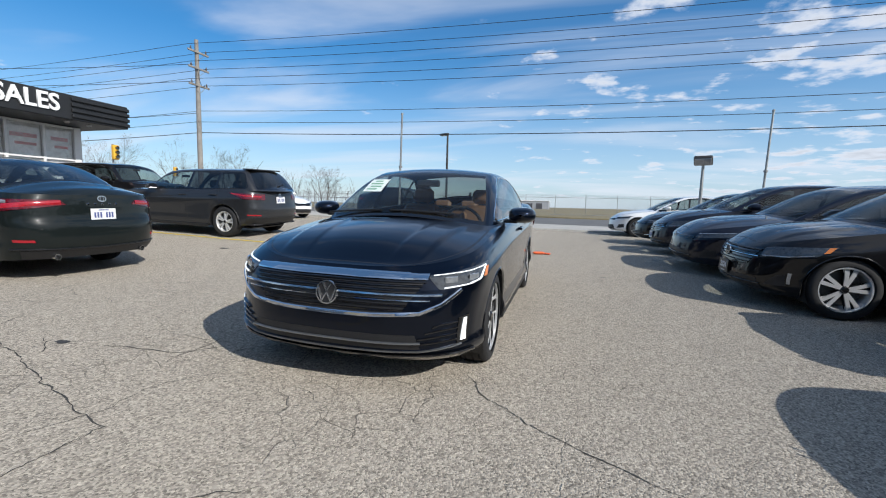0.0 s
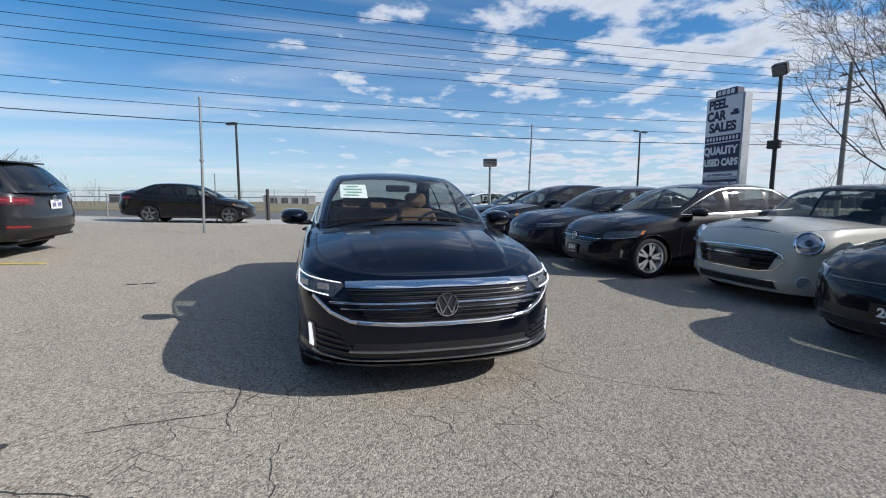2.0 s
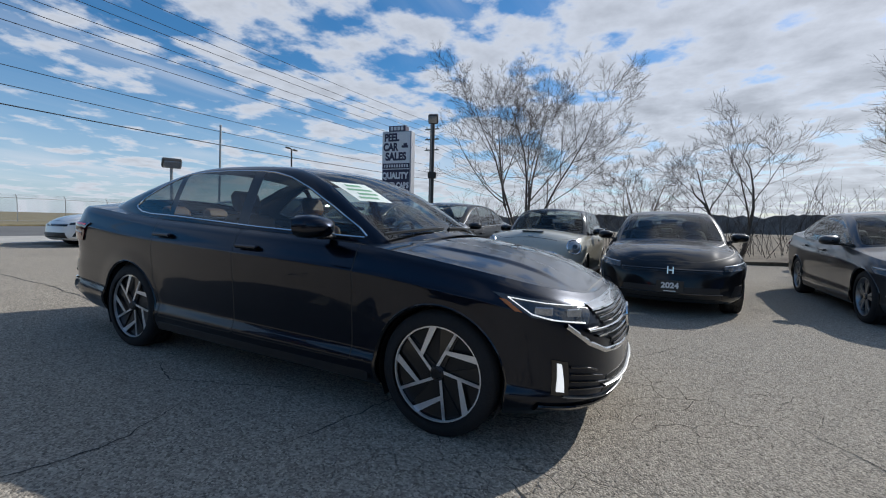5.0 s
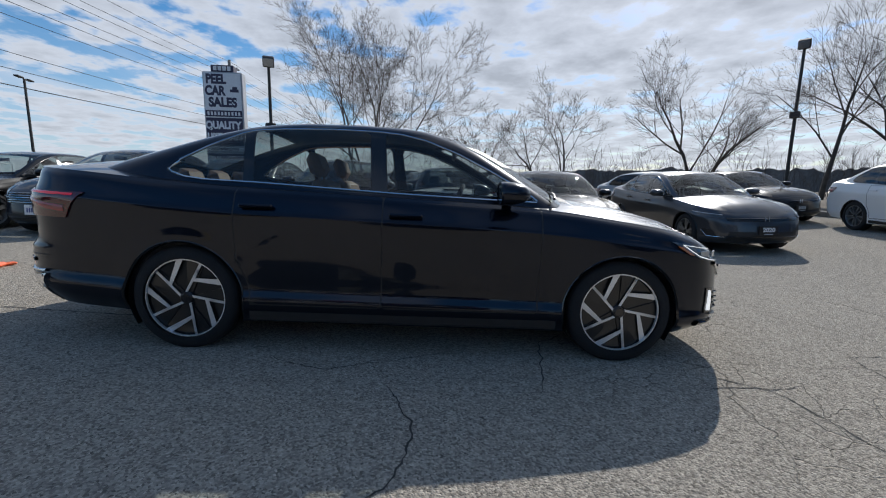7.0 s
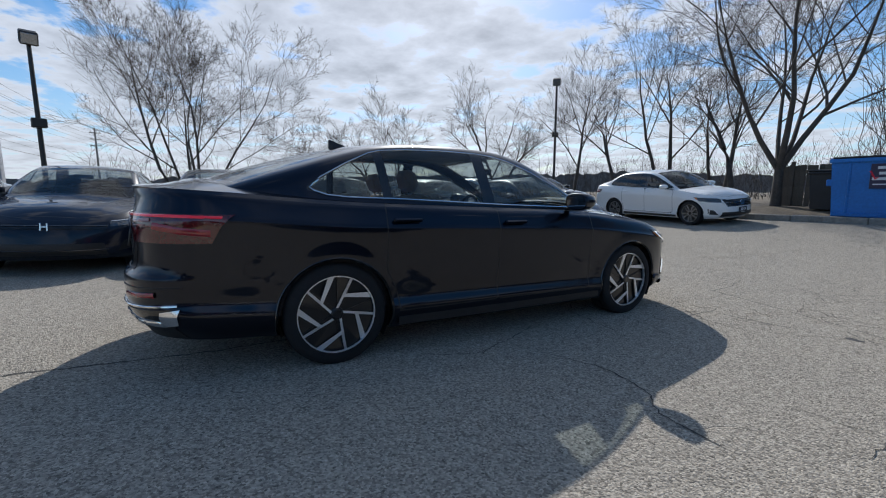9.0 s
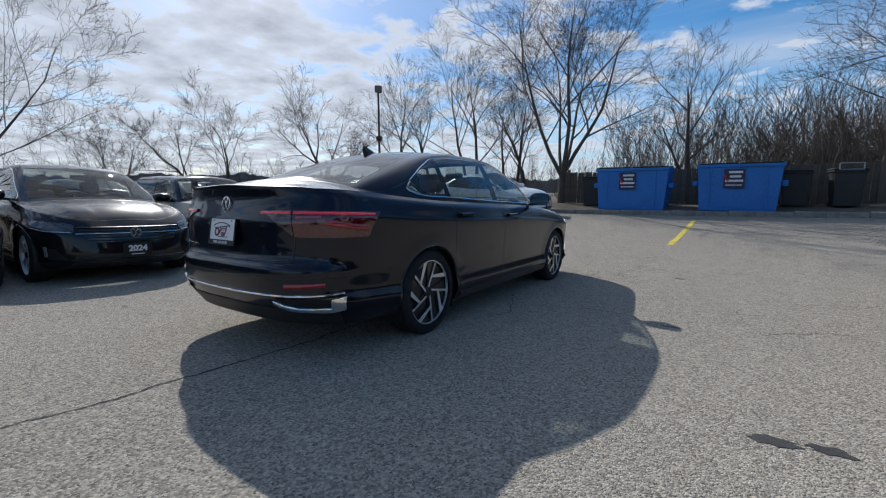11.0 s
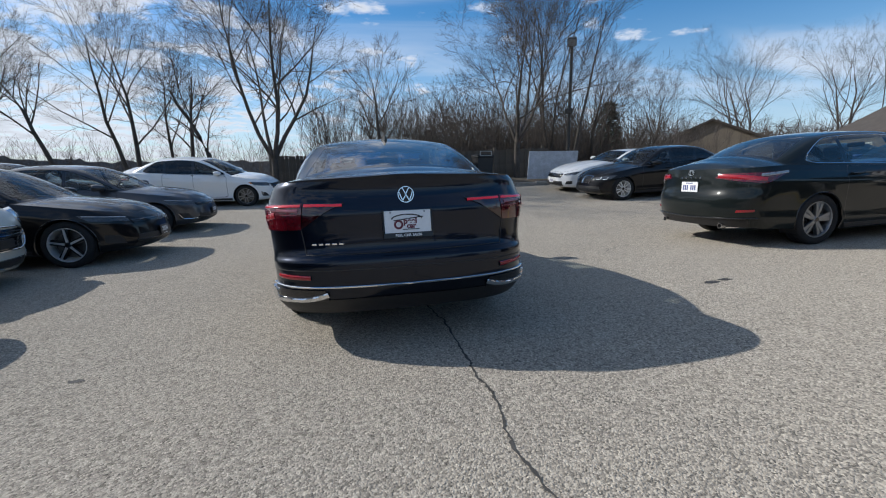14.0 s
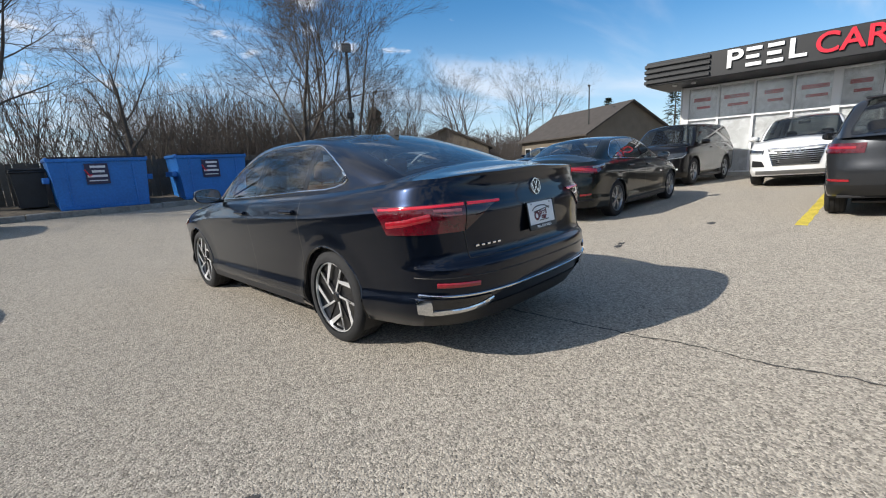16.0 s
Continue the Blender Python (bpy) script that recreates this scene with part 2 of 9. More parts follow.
def asphalt(name):
    """Weathered lot asphalt: bleached binder, stone chips, patches, oil stains, crazing cracks."""
    m = bpy.data.materials.new(name)
    m.use_nodes = True
    nt = m.node_tree
    b = nt.nodes["Principled BSDF"]
    N, L = nt.nodes.new, nt.links.new
    tc = N("ShaderNodeTexCoord")
    O = tc.outputs["Object"]

    def noise_tex(scale, detail, rough=0.5, src=O):
        n = N("ShaderNodeTexNoise")
        n.inputs["Scale"].default_value, n.inputs["Detail"].default_value, n.inputs["Roughness"].default_value = scale, detail, rough
        L(src, n.inputs["Vector"])
        return n.outputs["Fac"]

    def rng(src, a, c, lo=0.0, hi=1.0):
        r = N("ShaderNodeMapRange")
        r.inputs["From Min"].default_value, r.inputs["From Max"].default_value = a, c
        r.inputs["To Min"].default_value, r.inputs["To Max"].default_value = lo, hi
        L(src, r.inputs["Value"])
        return r.outputs[0]

    def mixc(f, a, c):
        x = N("ShaderNodeMix"); x.data_type = "RGBA"
        L(f, x.inputs["Factor"])
        for key, v in (("A", a), ("B", c)):
            if isinstance(v, tuple):
                x.inputs[key].default_value = (*v, 1)
            else:
                L(v, x.inputs[key])
        return x.outputs["Result"]

    def mul(a, c, op="MULTIPLY"):
        x = N("ShaderNodeMath"); x.operation = op
        for i, v in enumerate((a, c)):
            if isinstance(v, (int, float)):
                x.inputs[i].default_value = v
            else:
                L(v, x.inputs[i])
        return x.outputs[0]

    big, mid, fine = noise_tex(0.16, 5, 0.6), noise_tex(1.1, 6, 0.6), noise_tex(55, 4, 0.7)
    base = mixc(rng(big, 0.35, 0.65), (0.195, 0.176, 0.150), (0.295, 0.260, 0.212))
    base = mixc(rng(mid, 0.45, 0.75, 0, 0.55), base, (0.330, 0.288, 0.232))
    # stone chips
    vo = N("ShaderNodeTexVoronoi"); vo.inputs["Scale"].default_value = 105
    L(O, vo.inputs["Vector"])
    chip = mixc(rng(vo.outputs["Color"], 0.0, 1.0), (0.030, 0.028, 0.025), (0.74, 0.66, 0.54))
    base = mixc(rng(fine, 0.35, 0.7, 0.46, 0.88), base, chip)
    # scattered larger stones
    vl = N("ShaderNodeTexVoronoi"); vl.inputs["Scale"].default_value = 52
    L(O, vl.inputs["Vector"])
    stone = mixc(rng(vl.outputs["Color"], 0.1, 0.9), (0.07, 0.065, 0.06), (0.55, 0.49, 0.41))
    base = mixc(rng(vl.outputs["Distance"], 0.36, 0.30, 0.0, 0.30), base, stone)
    # dark stains
    st = noise_tex(0.55, 4, 0.55)
    base = mixc(rng(st, 0.66, 0.78, 0, 0.22), base, (0.06, 0.058, 0.056))
    # crazing cracks in worn areas
    wv = N("ShaderNodeTexNoise"); wv.inputs["Scale"].default_value = 1.6; wv.inputs["Detail"].default_value = 5
    L(O, wv.inputs["Vector"])
    va = N("ShaderNodeVectorMath"); va.operation = "MULTIPLY_ADD"; va.inputs[1].default_value = (0.55, 0.55, 0)
    L(wv.outputs["Color"], va.inputs[0]); L(O, va.inputs[2])
    cr = N("ShaderNodeTexVoronoi"); cr.feature = "DISTANCE_TO_EDGE"; cr.inputs["Scale"].default_value = 5.2
    L(va.outputs[0], cr.inputs["Vector"])
    cr2 = N("ShaderNodeTexVoronoi"); cr2.feature = "DISTANCE_TO_EDGE"; cr2.inputs["Scale"].default_value = 0.33
    L(va.outputs[0], cr2.inputs["Vector"])
    sp = N("ShaderNodeSeparateXYZ"); L(O, sp.inputs[0])
    # crazing keeps to the worn strip along the drive lane
    lane = mul(rng(sp.outputs["Y"], 0.8, -2.2), rng(sp.outputs["X"], 3.0, -0.5))
    area = mul(mul(rng(noise_tex(0.35, 3), 0.43, 0.58), rng(noise_tex(2.3, 3), 0.38, 0.60)), lane)
    line = mul(rng(cr.outputs["Distance"], 0.019, 0.004), area)
    line2 = mul(mul(rng(cr2.outputs["Distance"], 0.0022, 0.0006), rng(noise_tex(0.5, 2), 0.42, 0.58)), lane)
    crack = mul(line, line2, "MAXIMUM")
    base = mixc(mul(crack, 0.46), base, (0.035, 0.033, 0.031))
    L(base, b.inputs["Base Color"])
    b.inputs["Roughness"].default_value = 0.95
    b.inputs["Diffuse Roughness"].default_value = 0.22
    b.inputs["Specular IOR Level"].default_value = 0.15
    h = mul(mul(rng(vo.outputs["Distance"], 0.0, 0.6, 1, 0), 0.55), mul(fine, 0.6), "ADD")
    h = mul(h, mul(crack, -2.0), "ADD")
    bp = N("ShaderNodeBump"); bp.inputs["Strength"].default_value = 0.95; bp.inputs["Distance"].default_value = 0.007
    L(h, bp.inputs["Height"]); L(bp.outputs[0], b.inputs["Normal"])
    return m


ASPHALT = asphalt("lot_asphalt")
ROAD = mat("road_asphalt", (0.13, 0.127, 0.122), 0.9, var=0.25, vscale=0.6, bump=0.3, bscale=40)
CONCRETE = mat("concrete", (0.42, 0.40, 0.36), 0.9, var=0.22, vscale=1.2, bump=0.3, bscale=50)
KERB = mat("kerb_concrete", (0.24, 0.23, 0.21), 0.92, var=0.35, vscale=1.7, bump=0.5, bscale=40)
GRASS = mat("dry_grass", (0.20, 0.165, 0.09), 0.95, var=0.4, vscale=0.25, bump=0.8, bscale=12)
SOIL = mat("leaf_litter", (0.12, 0.095, 0.065), 0.97, var=0.5, vscale=0.9, bump=0.9, bscale=14)
YELLOW = mat("yellow_line_paint", (0.62, 0.48, 0.06), 0.8, var=0.4, vscale=7, bump=0.3)
CRACK = mat("crack_fill", (0.052, 0.049, 0.045), 0.95, var=0.4, vscale=9)
STAIN = mat("oil_stain", (0.045, 0.043, 0.041), 0.8, var=0.4, vscale=8, bump=0.4)

P_NAVY = paint("navy_black_paint", (0.0042, 0.0078, 0.0180), metal=0.85, dust=0.0007)
P_BLACK = paint("black_paint", (0.005, 0.005, 0.006))
P_GREENBLACK = paint("green_black_paint", (0.006, 0.009, 0.009))
P_BLUEBLACK = paint("blue_black_paint", (0.007, 0.010, 0.020))
P_CHARCOAL = paint("charcoal_paint", (0.035, 0.037, 0.041), 0.5)
P_GREY = paint("grey_paint", (0.06, 0.063, 0.07), 0.55)
P_WHITE = paint("white_paint", (0.72, 0.72, 0.71))
P_CREAM = paint("cream_paint", (0.47, 0.455, 0.39))
P_BLUE = paint("blue_paint", (0.02, 0.06, 0.20), 0.3)
P_SILVER = paint("silver_paint", (0.42, 0.43, 0.44), 0.6)
GLASS_CLEAR = glass("windscreen_glass", (0.78, 0.83, 0.81), power=5.0)
GLASS_TINT = glass("tinted_side_glass", (0.60, 0.65, 0.64))
GLASS_DARK = glass("privacy_glass", (0.12, 0.13, 0.135))
RUBBER = mat("tyre_rubber", (0.013, 0.013, 0.014), 0.82, var=0.3, vscale=10, bump=0.25, bscale=120)
TRIM = mat("black_plastic_trim", (0.012, 0.012, 0.013), 0.48, var=0.25, vscale=14, bump=0.12, bscale=250)
GLOSSTRIM = mat("gloss_black_trim", (0.006, 0.006, 0.007), 0.12, coat=0.6)
CHROME = mat("chrome", (0.78, 0.79, 0.80), 0.12, 1.0, var=0.06, vscale=8)
ALLOY = mat("machined_alloy", (0.80, 0.80, 0.80), 0.34, 0.65, var=0.10, vscale=12)
ALLOYDARK = mat("black_alloy", (0.008, 0.008, 0.009), 0.30, 0.0, coat=0.4)
ALLOYGREY = mat("grey_alloy", (0.33, 0.34, 0.35), 0.35, 0.9, var=0.1, vscale=12)
DISC = mat("brake_disc", (0.16, 0.155, 0.15), 0.45, 0.9, var=0.3, vscale=16)
REDLENS = mat("red_lamp_lens", (0.085, 0.0025, 0.007), 0.10, coat=1.0, var=0.35, vscale=30)
REDSMOKE = mat("smoked_red_lens", (0.026, 0.0012, 0.003), 0.10, coat=1.0, var=0.3, vscale=30)
TAILGLOW = mat("lit_red_band", (0.42, 0.010, 0.022), 0.14, coat=1.0, emit=((0.9, 0.02, 0.045), 0.20))
REDBRIGHT = mat("red_reflector", (0.30, 0.008, 0.016), 0.14, coat=1.0, var=0.3, vscale=45)
CLEARLENS = mat("clear_lamp_lens", (0.36, 0.38, 0.40), 0.06, 0.55, coat=1.0, var=0.4, vscale=35)
SMOKELENS = mat("smoked_lamp_lens", (0.055, 0.060, 0.064), 0.05, 0.3, coat=1.0, var=0.5, vscale=30)
MIRROR = mat("door_mirror_glass", (0.30, 0.31, 0.33), 0.03, 1.0)
DRL = mat("lit_light_guide", (0.80, 0.82, 0.83), 0.15, coat=1.0, emit=((1.0, 1.0, 0.97), 0.8))
WHITELENS = mat("white_light_guide", (0.80, 0.82, 0.83), 0.15, coat=1.0)
PINKLENS = mat("pale_red_lens", (0.26, 0.075, 0.085), 0.10, coat=1.0, var=0.3, vscale=40)
AMBER = mat("amber_lens", (0.55, 0.16, 0.02), 0.12, coat=1.0)
CABIN = mat("black_cabin_cloth", (0.016, 0.016, 0.018), 0.8, var=0.3, vscale=20, bump=0.2, bscale=300)
TAN = mat("tan_leather", (0.20, 0.105, 0.055), 0.55, var=0.2, vscale=14, bump=0.15, bscale=200)
PLATEWHITE = mat("plate_white", (0.72, 0.72, 0.72), 0.4, var=0.08, vscale=25)
PLATEBLACK = mat("plate_black", (0.008, 0.008, 0.010), 0.3)
INKBLUE = mat("plate_ink", (0.06, 0.08, 0.22), 0.5)
INKMAROON = mat("print_maroon", (0.13, 0.018, 0.030), 0.5)
INKBLACK = mat("print_black", (0.02, 0.02, 0.022), 0.5)
INKGREEN = mat("sticker_green", (0.20, 0.42, 0.26), 0.6, var=0.2, vscale=30)
STICKER = mat("windscreen_sticker", (0.80, 0.86, 0.80), 0.6, var=0.15, vscale=30)

BARK = mat("grey_bark", (0.080, 0.067, 0.056), 0.95, var=0.45, vscale=4, bump=0.8, bscale=26)
BARKLIGHT = mat("pale_bark", (0.21, 0.175, 0.14), 0.95, var=0.35, vscale=4, bump=0.7, bscale=26)
TWIG = mat("twig_bark", (0.075, 0.058, 0.046), 0.95, var=0.4, vscale=3)
BRUSH = mat("brushwood", (0.078, 0.065, 0.056), 0.97, var=0.5, vscale=0.7)
RIDGE = mat("far_wooded_rise", (0.125, 0.113, 0.106), 0.97, var=0.45, vscale=0.5, bump=0.8, bscale=3)
NEEDLE = mat("conifer_needles", (0.025, 0.045, 0.022), 0.9, var=0.4, vscale=2)
FENCEWOOD = mat("weathered_fence_board", (0.115, 0.095, 0.075), 0.92, var=0.35, vscale=3, bump=0.5, bscale=30, rnd=0.5)
GALV = mat("galvanised_steel", (0.30, 0.31, 0.31), 0.5, 0.7, var=0.2, vscale=6)
POLEDARK = mat("dark_pole_paint", (0.030, 0.028, 0.026), 0.55, var=0.3, vscale=4)
POLEWOOD = mat("pole_timber", (0.23, 0.215, 0.195), 0.95, var=0.35, vscale=2.5, bump=0.5, bscale=20)
WIRE = mat("cable_black", (0.012, 0.012, 0.014), 0.6)
CERAMIC = mat("insulator", (0.10, 0.085, 0.08), 0.3)
BINBLUE = mat("bin_blue_steel", (0.012, 0.145, 0.46), 0.5, var=0.2, vscale=2.0, bump=0.15, bscale=18)
BINDARK = mat("black_plastic", (0.02, 0.02, 0.021), 0.6, var=0.3, vscale=5)
SIGNWHITE = mat("sign_panel_white", (0.66, 0.67, 0.70), 0.5, var=0.1, vscale=1.5)
SIGNGREY = mat("sign_cabinet_grey", (0.36, 0.38, 0.42), 0.5, 0.3, var=0.15, vscale=2)
SIGNINK = mat("sign_navy_ink", (0.025, 0.022, 0.06), 0.5)
FASCIA = mat("charcoal_fascia", (0.011, 0.012, 0.014), 0.5, 0.0, var=0.2, vscale=2)
LETTERWHITE = mat("white_letter_acrylic", (0.80, 0.80, 0.80), 0.3)
LETTERRED = mat("red_letter_acrylic", (0.62, 0.02, 0.04), 0.3)
WALLWHITE = mat("white_wall_panel", (0.55, 0.54, 0.52), 0.6, var=0.12, vscale=1.5)
SHOPGLASS = glass("shop_glass", (0.96, 0.97, 0.97), dust=0.01)
FILM = mat("printed_window_film", (0.72, 0.69, 0.68), 0.3, var=0.40, vscale=0.9, coat=0.3, col2=(0.92, 0.91, 0.91))
FILMRED = mat("red_window_print", (0.40, 0.06, 0.06), 0.4, var=0.3, vscale=5)
SHINGLE = mat("brown_roof_shingle", (0.058, 0.049, 0.042), 0.95, var=0.3, vscale=2, bump=0.5, bscale=8)
STUCCO = mat("tan_wall", (0.130, 0.108, 0.082), 0.9, var=0.2, vscale=1.5)
TARP = mat("white_tarp", (0.42, 0.45, 0.50), 0.7, var=0.3, vscale=4, bump=0.4, bscale=9)
ORANGE = mat("orange_plastic", (0.75, 0.13, 0.04), 0.5, var=0.2, vscale=20)
SIGNALYELLOW = mat("traffic_signal_yellow", (0.72, 0.40, 0.03), 0.5)
FARGREY = mat("far_building", (0.30, 0.31, 0.33), 0.8, var=0.25, vscale=0.05)
FARDARK = mat("far_building_dark", (0.05, 0.05, 0.06), 0.8, var=0.25, vscale=0.05)

# ---- mesh tools ----
class Geo:
    """Collects faces of several materials into one mesh."""

    def __init__(self):
        self.v, self.f, self.m, self.n = [], [], [], 0

    def add(self, verts, faces, mi=0):
        o = self.n
        verts = np.asarray(verts, float).reshape(-1, 3)
        self.v.append(verts)
        self.n += len(verts)
        if isinstance(faces, np.ndarray):
            self.f.extend((faces + o).tolist())
        else:
            self.f.extend([[i + o for i in f] for f in faces])
        self.m.extend([mi] * len(faces))
        return self

    def grid(self, P, mi=0, closed=False, flip=False):
        """P: rows x columns x 3."""
        r, c = P.shape[:2]
        i, j = np.meshgrid(np.arange(r - 1), np.arange(c if closed else c - 1), indexing="ij")
        i, j = i.ravel(), j.ravel()
        k = (j + 1) % c
        faces = np.stack([i * c + j, i * c + k, (i + 1) * c + k, (i + 1) * c + j], 1)
        return self.add(P.reshape(-1, 3), faces[:, ::-1] if flip else faces, mi)

    def box(self, c, s, b=0.0, mi=0, rot=None):
        """A box about c of size s, with chamfered edges b; rot: a Matrix for its turn."""
        h = [max(x / 2, 1e-4) for x in s]
        b = min(b, min(h) * 0.9)
        out, idx = [], {}
        for sx in (-1, 1):
            for sy in (-1, 1):
                for sz in (-1, 1):
                    for ax in range(3):
                        p = [sx * (h[0] - (b if ax != 0 else 0)), sy * (h[1] - (b if ax != 1 else 0)), sz * (h[2] - (b if ax != 2 else 0))]
                        idx[sx, sy, sz, ax] = len(out)
                        out.append(p)
        fs = []
        for ax in range(3):
            u, w = [a for a in range(3) if a != ax]
            for s0 in (-1, 1):
                quad = []
                for su, sw in ((-1, -1), (1, -1), (1, 1), (-1, 1)):
                    k = [0, 0, 0]; k[ax], k[u], k[w] = s0, su, sw
                    quad.append(idx[(*k, ax)])
                fs.append(quad)
        if b > 0:
            for ax in range(3):
                u, w = [a for a in range(3) if a != ax]
                for su in (-1, 1):
                    for sw in (-1, 1):
                        k0, k1 = [0, 0, 0], [0, 0, 0]
                        k0[ax], k0[u], k0[w] = -1, su, sw
                        k1[ax], k1[u], k1[w] = 1, su, sw
                        fs.append([idx[(*k0, u)], idx[(*k1, u)], idx[(*k1, w)], idx[(*k0, w)]])
            for sx in (-1, 1):
                for sy in (-1, 1):
                    for sz in (-1, 1):
                        fs.append([idx[sx, sy, sz, a] for a in range(3)])
        P = np.array(out)
        # outward faces
        fixed = []
        for f in fs:
            q = P[list(f)]
            n = np.cross(q[1] - q[0], q[2] - q[0])
            fixed.append(f[::-1] if n @ q.mean(0) < 0 else f)
        if rot is not None:
            P = P @ np.array(rot.to_3x3()).T
        return self.add(P + np.array(c), fixed, mi)

    def lathe(self, prof, n=24, c=(0, 0, 0), axis="z", mi=0):
        """prof: (radius, height) pairs, turned about an axis through c."""
        a = np.linspace(0, 2 * np.pi, n, endpoint=False)
        P = np.zeros((len(prof), n, 3))
        for i, (r, h) in enumerate(prof):
            P[i, :, 0], P[i, :, 1], P[i, :, 2] = r * np.cos(a), r * np.sin(a), h
        if axis == "y":
            P = np.stack([P[..., 0], P[..., 2], -P[..., 1]], -1)
        if axis == "x":
            P = np.stack([P[..., 2], P[..., 1], -P[..., 0]], -1)
        return self.grid(P + np.array(c), mi, closed=True)

    def tube(self, pts, rad, n=6, mi=0, cap=True):
        pts = np.asarray(pts, float)
        rad = np.broadcast_to(np.asarray(rad, float), (len(pts),))
        d = np.gradient(pts, axis=0)
        d /= np.linalg.norm(d, axis=1, keepdims=True) + 1e-9
        up = np.where(np.abs(d[:, 2:]) < 0.9, [[0, 0, 1.0]], [[1.0, 0, 0]])
        s = np.cross(d, up); s /= np.linalg.norm(s, axis=1, keepdims=True) + 1e-9
        t = np.cross(s, d)
        a = np.linspace(0, 2 * np.pi, n, endpoint=False)
        P = pts[:, None] + rad[:, None, None] * (np.cos(a)[None, :, None] * s[:, None] + np.sin(a)[None, :, None] * t[:, None])
        o = self.n
        self.grid(P, mi, closed=True)
        if cap:
            self.f += [[o + i for i in range(n)][::-1], [o + (len(pts) - 1) * n + i for i in range(n)]]
            self.m += [mi, mi]
        return self

    def prism(self, poly, lo, hi, mi=0):
        """An upright prism over a polygon of (x, y)."""
        n = len(poly)
        v = [(x, y, lo) for x, y in poly] + [(x, y, hi) for x, y in poly]
        f = [tuple(range(n))[::-1], tuple(range(n, 2 * n))] + [(i, (i + 1) % n, n + (i + 1) % n, n + i) for i in range(n)]
        return self.add(v, f, mi)

    def mesh(self, name, mats, sharp=35):
        me = bpy.data.meshes.new(name)
        me.from_pydata(np.concatenate(self.v).tolist(), [], self.f)
        for m in mats:
            me.materials.append(m)
        me.polygons.foreach_set("material_index", self.m)
        if sharp:
            me.polygons.foreach_set("use_smooth", [True] * len(self.f))
            me.set_sharp_from_angle(angle=radians(sharp))
        me.update()
        return me


def part(name, geo, mats, parent=None, label="", m=None, sharp=35):
    """Links a Geo (or mesh data) as one mesh object, under a thing or a part if given."""
    mats = mats if isinstance(mats, (list, tuple)) else [mats]
    me = geo.mesh(name, mats, sharp) if isinstance(geo, Geo) else geo
    ob = new(name, me)
    if parent:
        ob.parent = parent
    if m is not None:
        ob.matrix_basis = m
    if label:
        ob["label"] = label
    return ob


def thing(name, label, category, m=None, group="", kind=""):
    ob = new(name)
    ob.empty_display_size = 0.1
    if m is not None:
        ob.matrix_basis = m
    return tagged(ob, label, category, group, kind)


def lettering(name, text, size, material, parent, m, extrude=0.0, squeeze=1.0, bold=0.0, label=""):
    """Words in the built-in font as a mesh, centred on m's origin in its xy plane."""
    cu = bpy.data.curves.new(name, "FONT")
    cu.body, cu.size, cu.extrude, cu.offset = text, size, extrude, bold
    cu.align_x, cu.align_y = "CENTER", "CENTER"
    tmp = bpy.data.objects.new(name, cu)
    scene.collection.objects.link(tmp)
    me = bpy.data.meshes.new_from_object(tmp.evaluated_get(bpy.context.evaluated_depsgraph_get()))
    bpy.data.objects.remove(tmp)
    me.name = name
    me.materials.clear()
    me.materials.append(material)
    co = np.zeros(len(me.vertices) * 3)
    me.vertices.foreach_get("co", co)
    co = co.reshape(-1, 3); co[:, 0] *= squeeze
    me.vertices.foreach_set("co", co.ravel())
    ob = new(name, me)
    ob.parent = parent
    ob.matrix_basis = m
    if label:
        ob["label"] = label
    return ob


def curve_through(pts):
    """A smooth function through (x, y) points that does not overshoot."""
    pts = sorted(pts)
    X, Y = np.array([p[0] for p in pts], float), np.array([p[1] for p in pts], float)
    h, d = np.diff(X), np.diff(Y) / np.diff(X)
    m = np.zeros(len(X))
    m[0], m[-1] = d[0], d[-1]
    for i in range(1, len(X) - 1):
        if d[i - 1] * d[i] > 0:
            w1, w2 = 2 * h[i] + h[i - 1], h[i] + 2 * h[i - 1]
            m[i] = (w1 + w2) / (w1 / d[i - 1] + w2 / d[i])

    def f(x):
        x = np.clip(np.asarray(x, float), X[0], X[-1])
        i = np.clip(np.searchsorted(X, x) - 1, 0, len(X) - 2)
        t = (x - X[i]) / h[i]
        return ((1 + 2 * t) * (1 - t) ** 2 * Y[i] + t * (1 - t) ** 2 * h[i] * m[i]
                + t * t * (3 - 2 * t) * Y[i + 1] + t * t * (t - 1) * h[i] * m[i + 1])
    return f


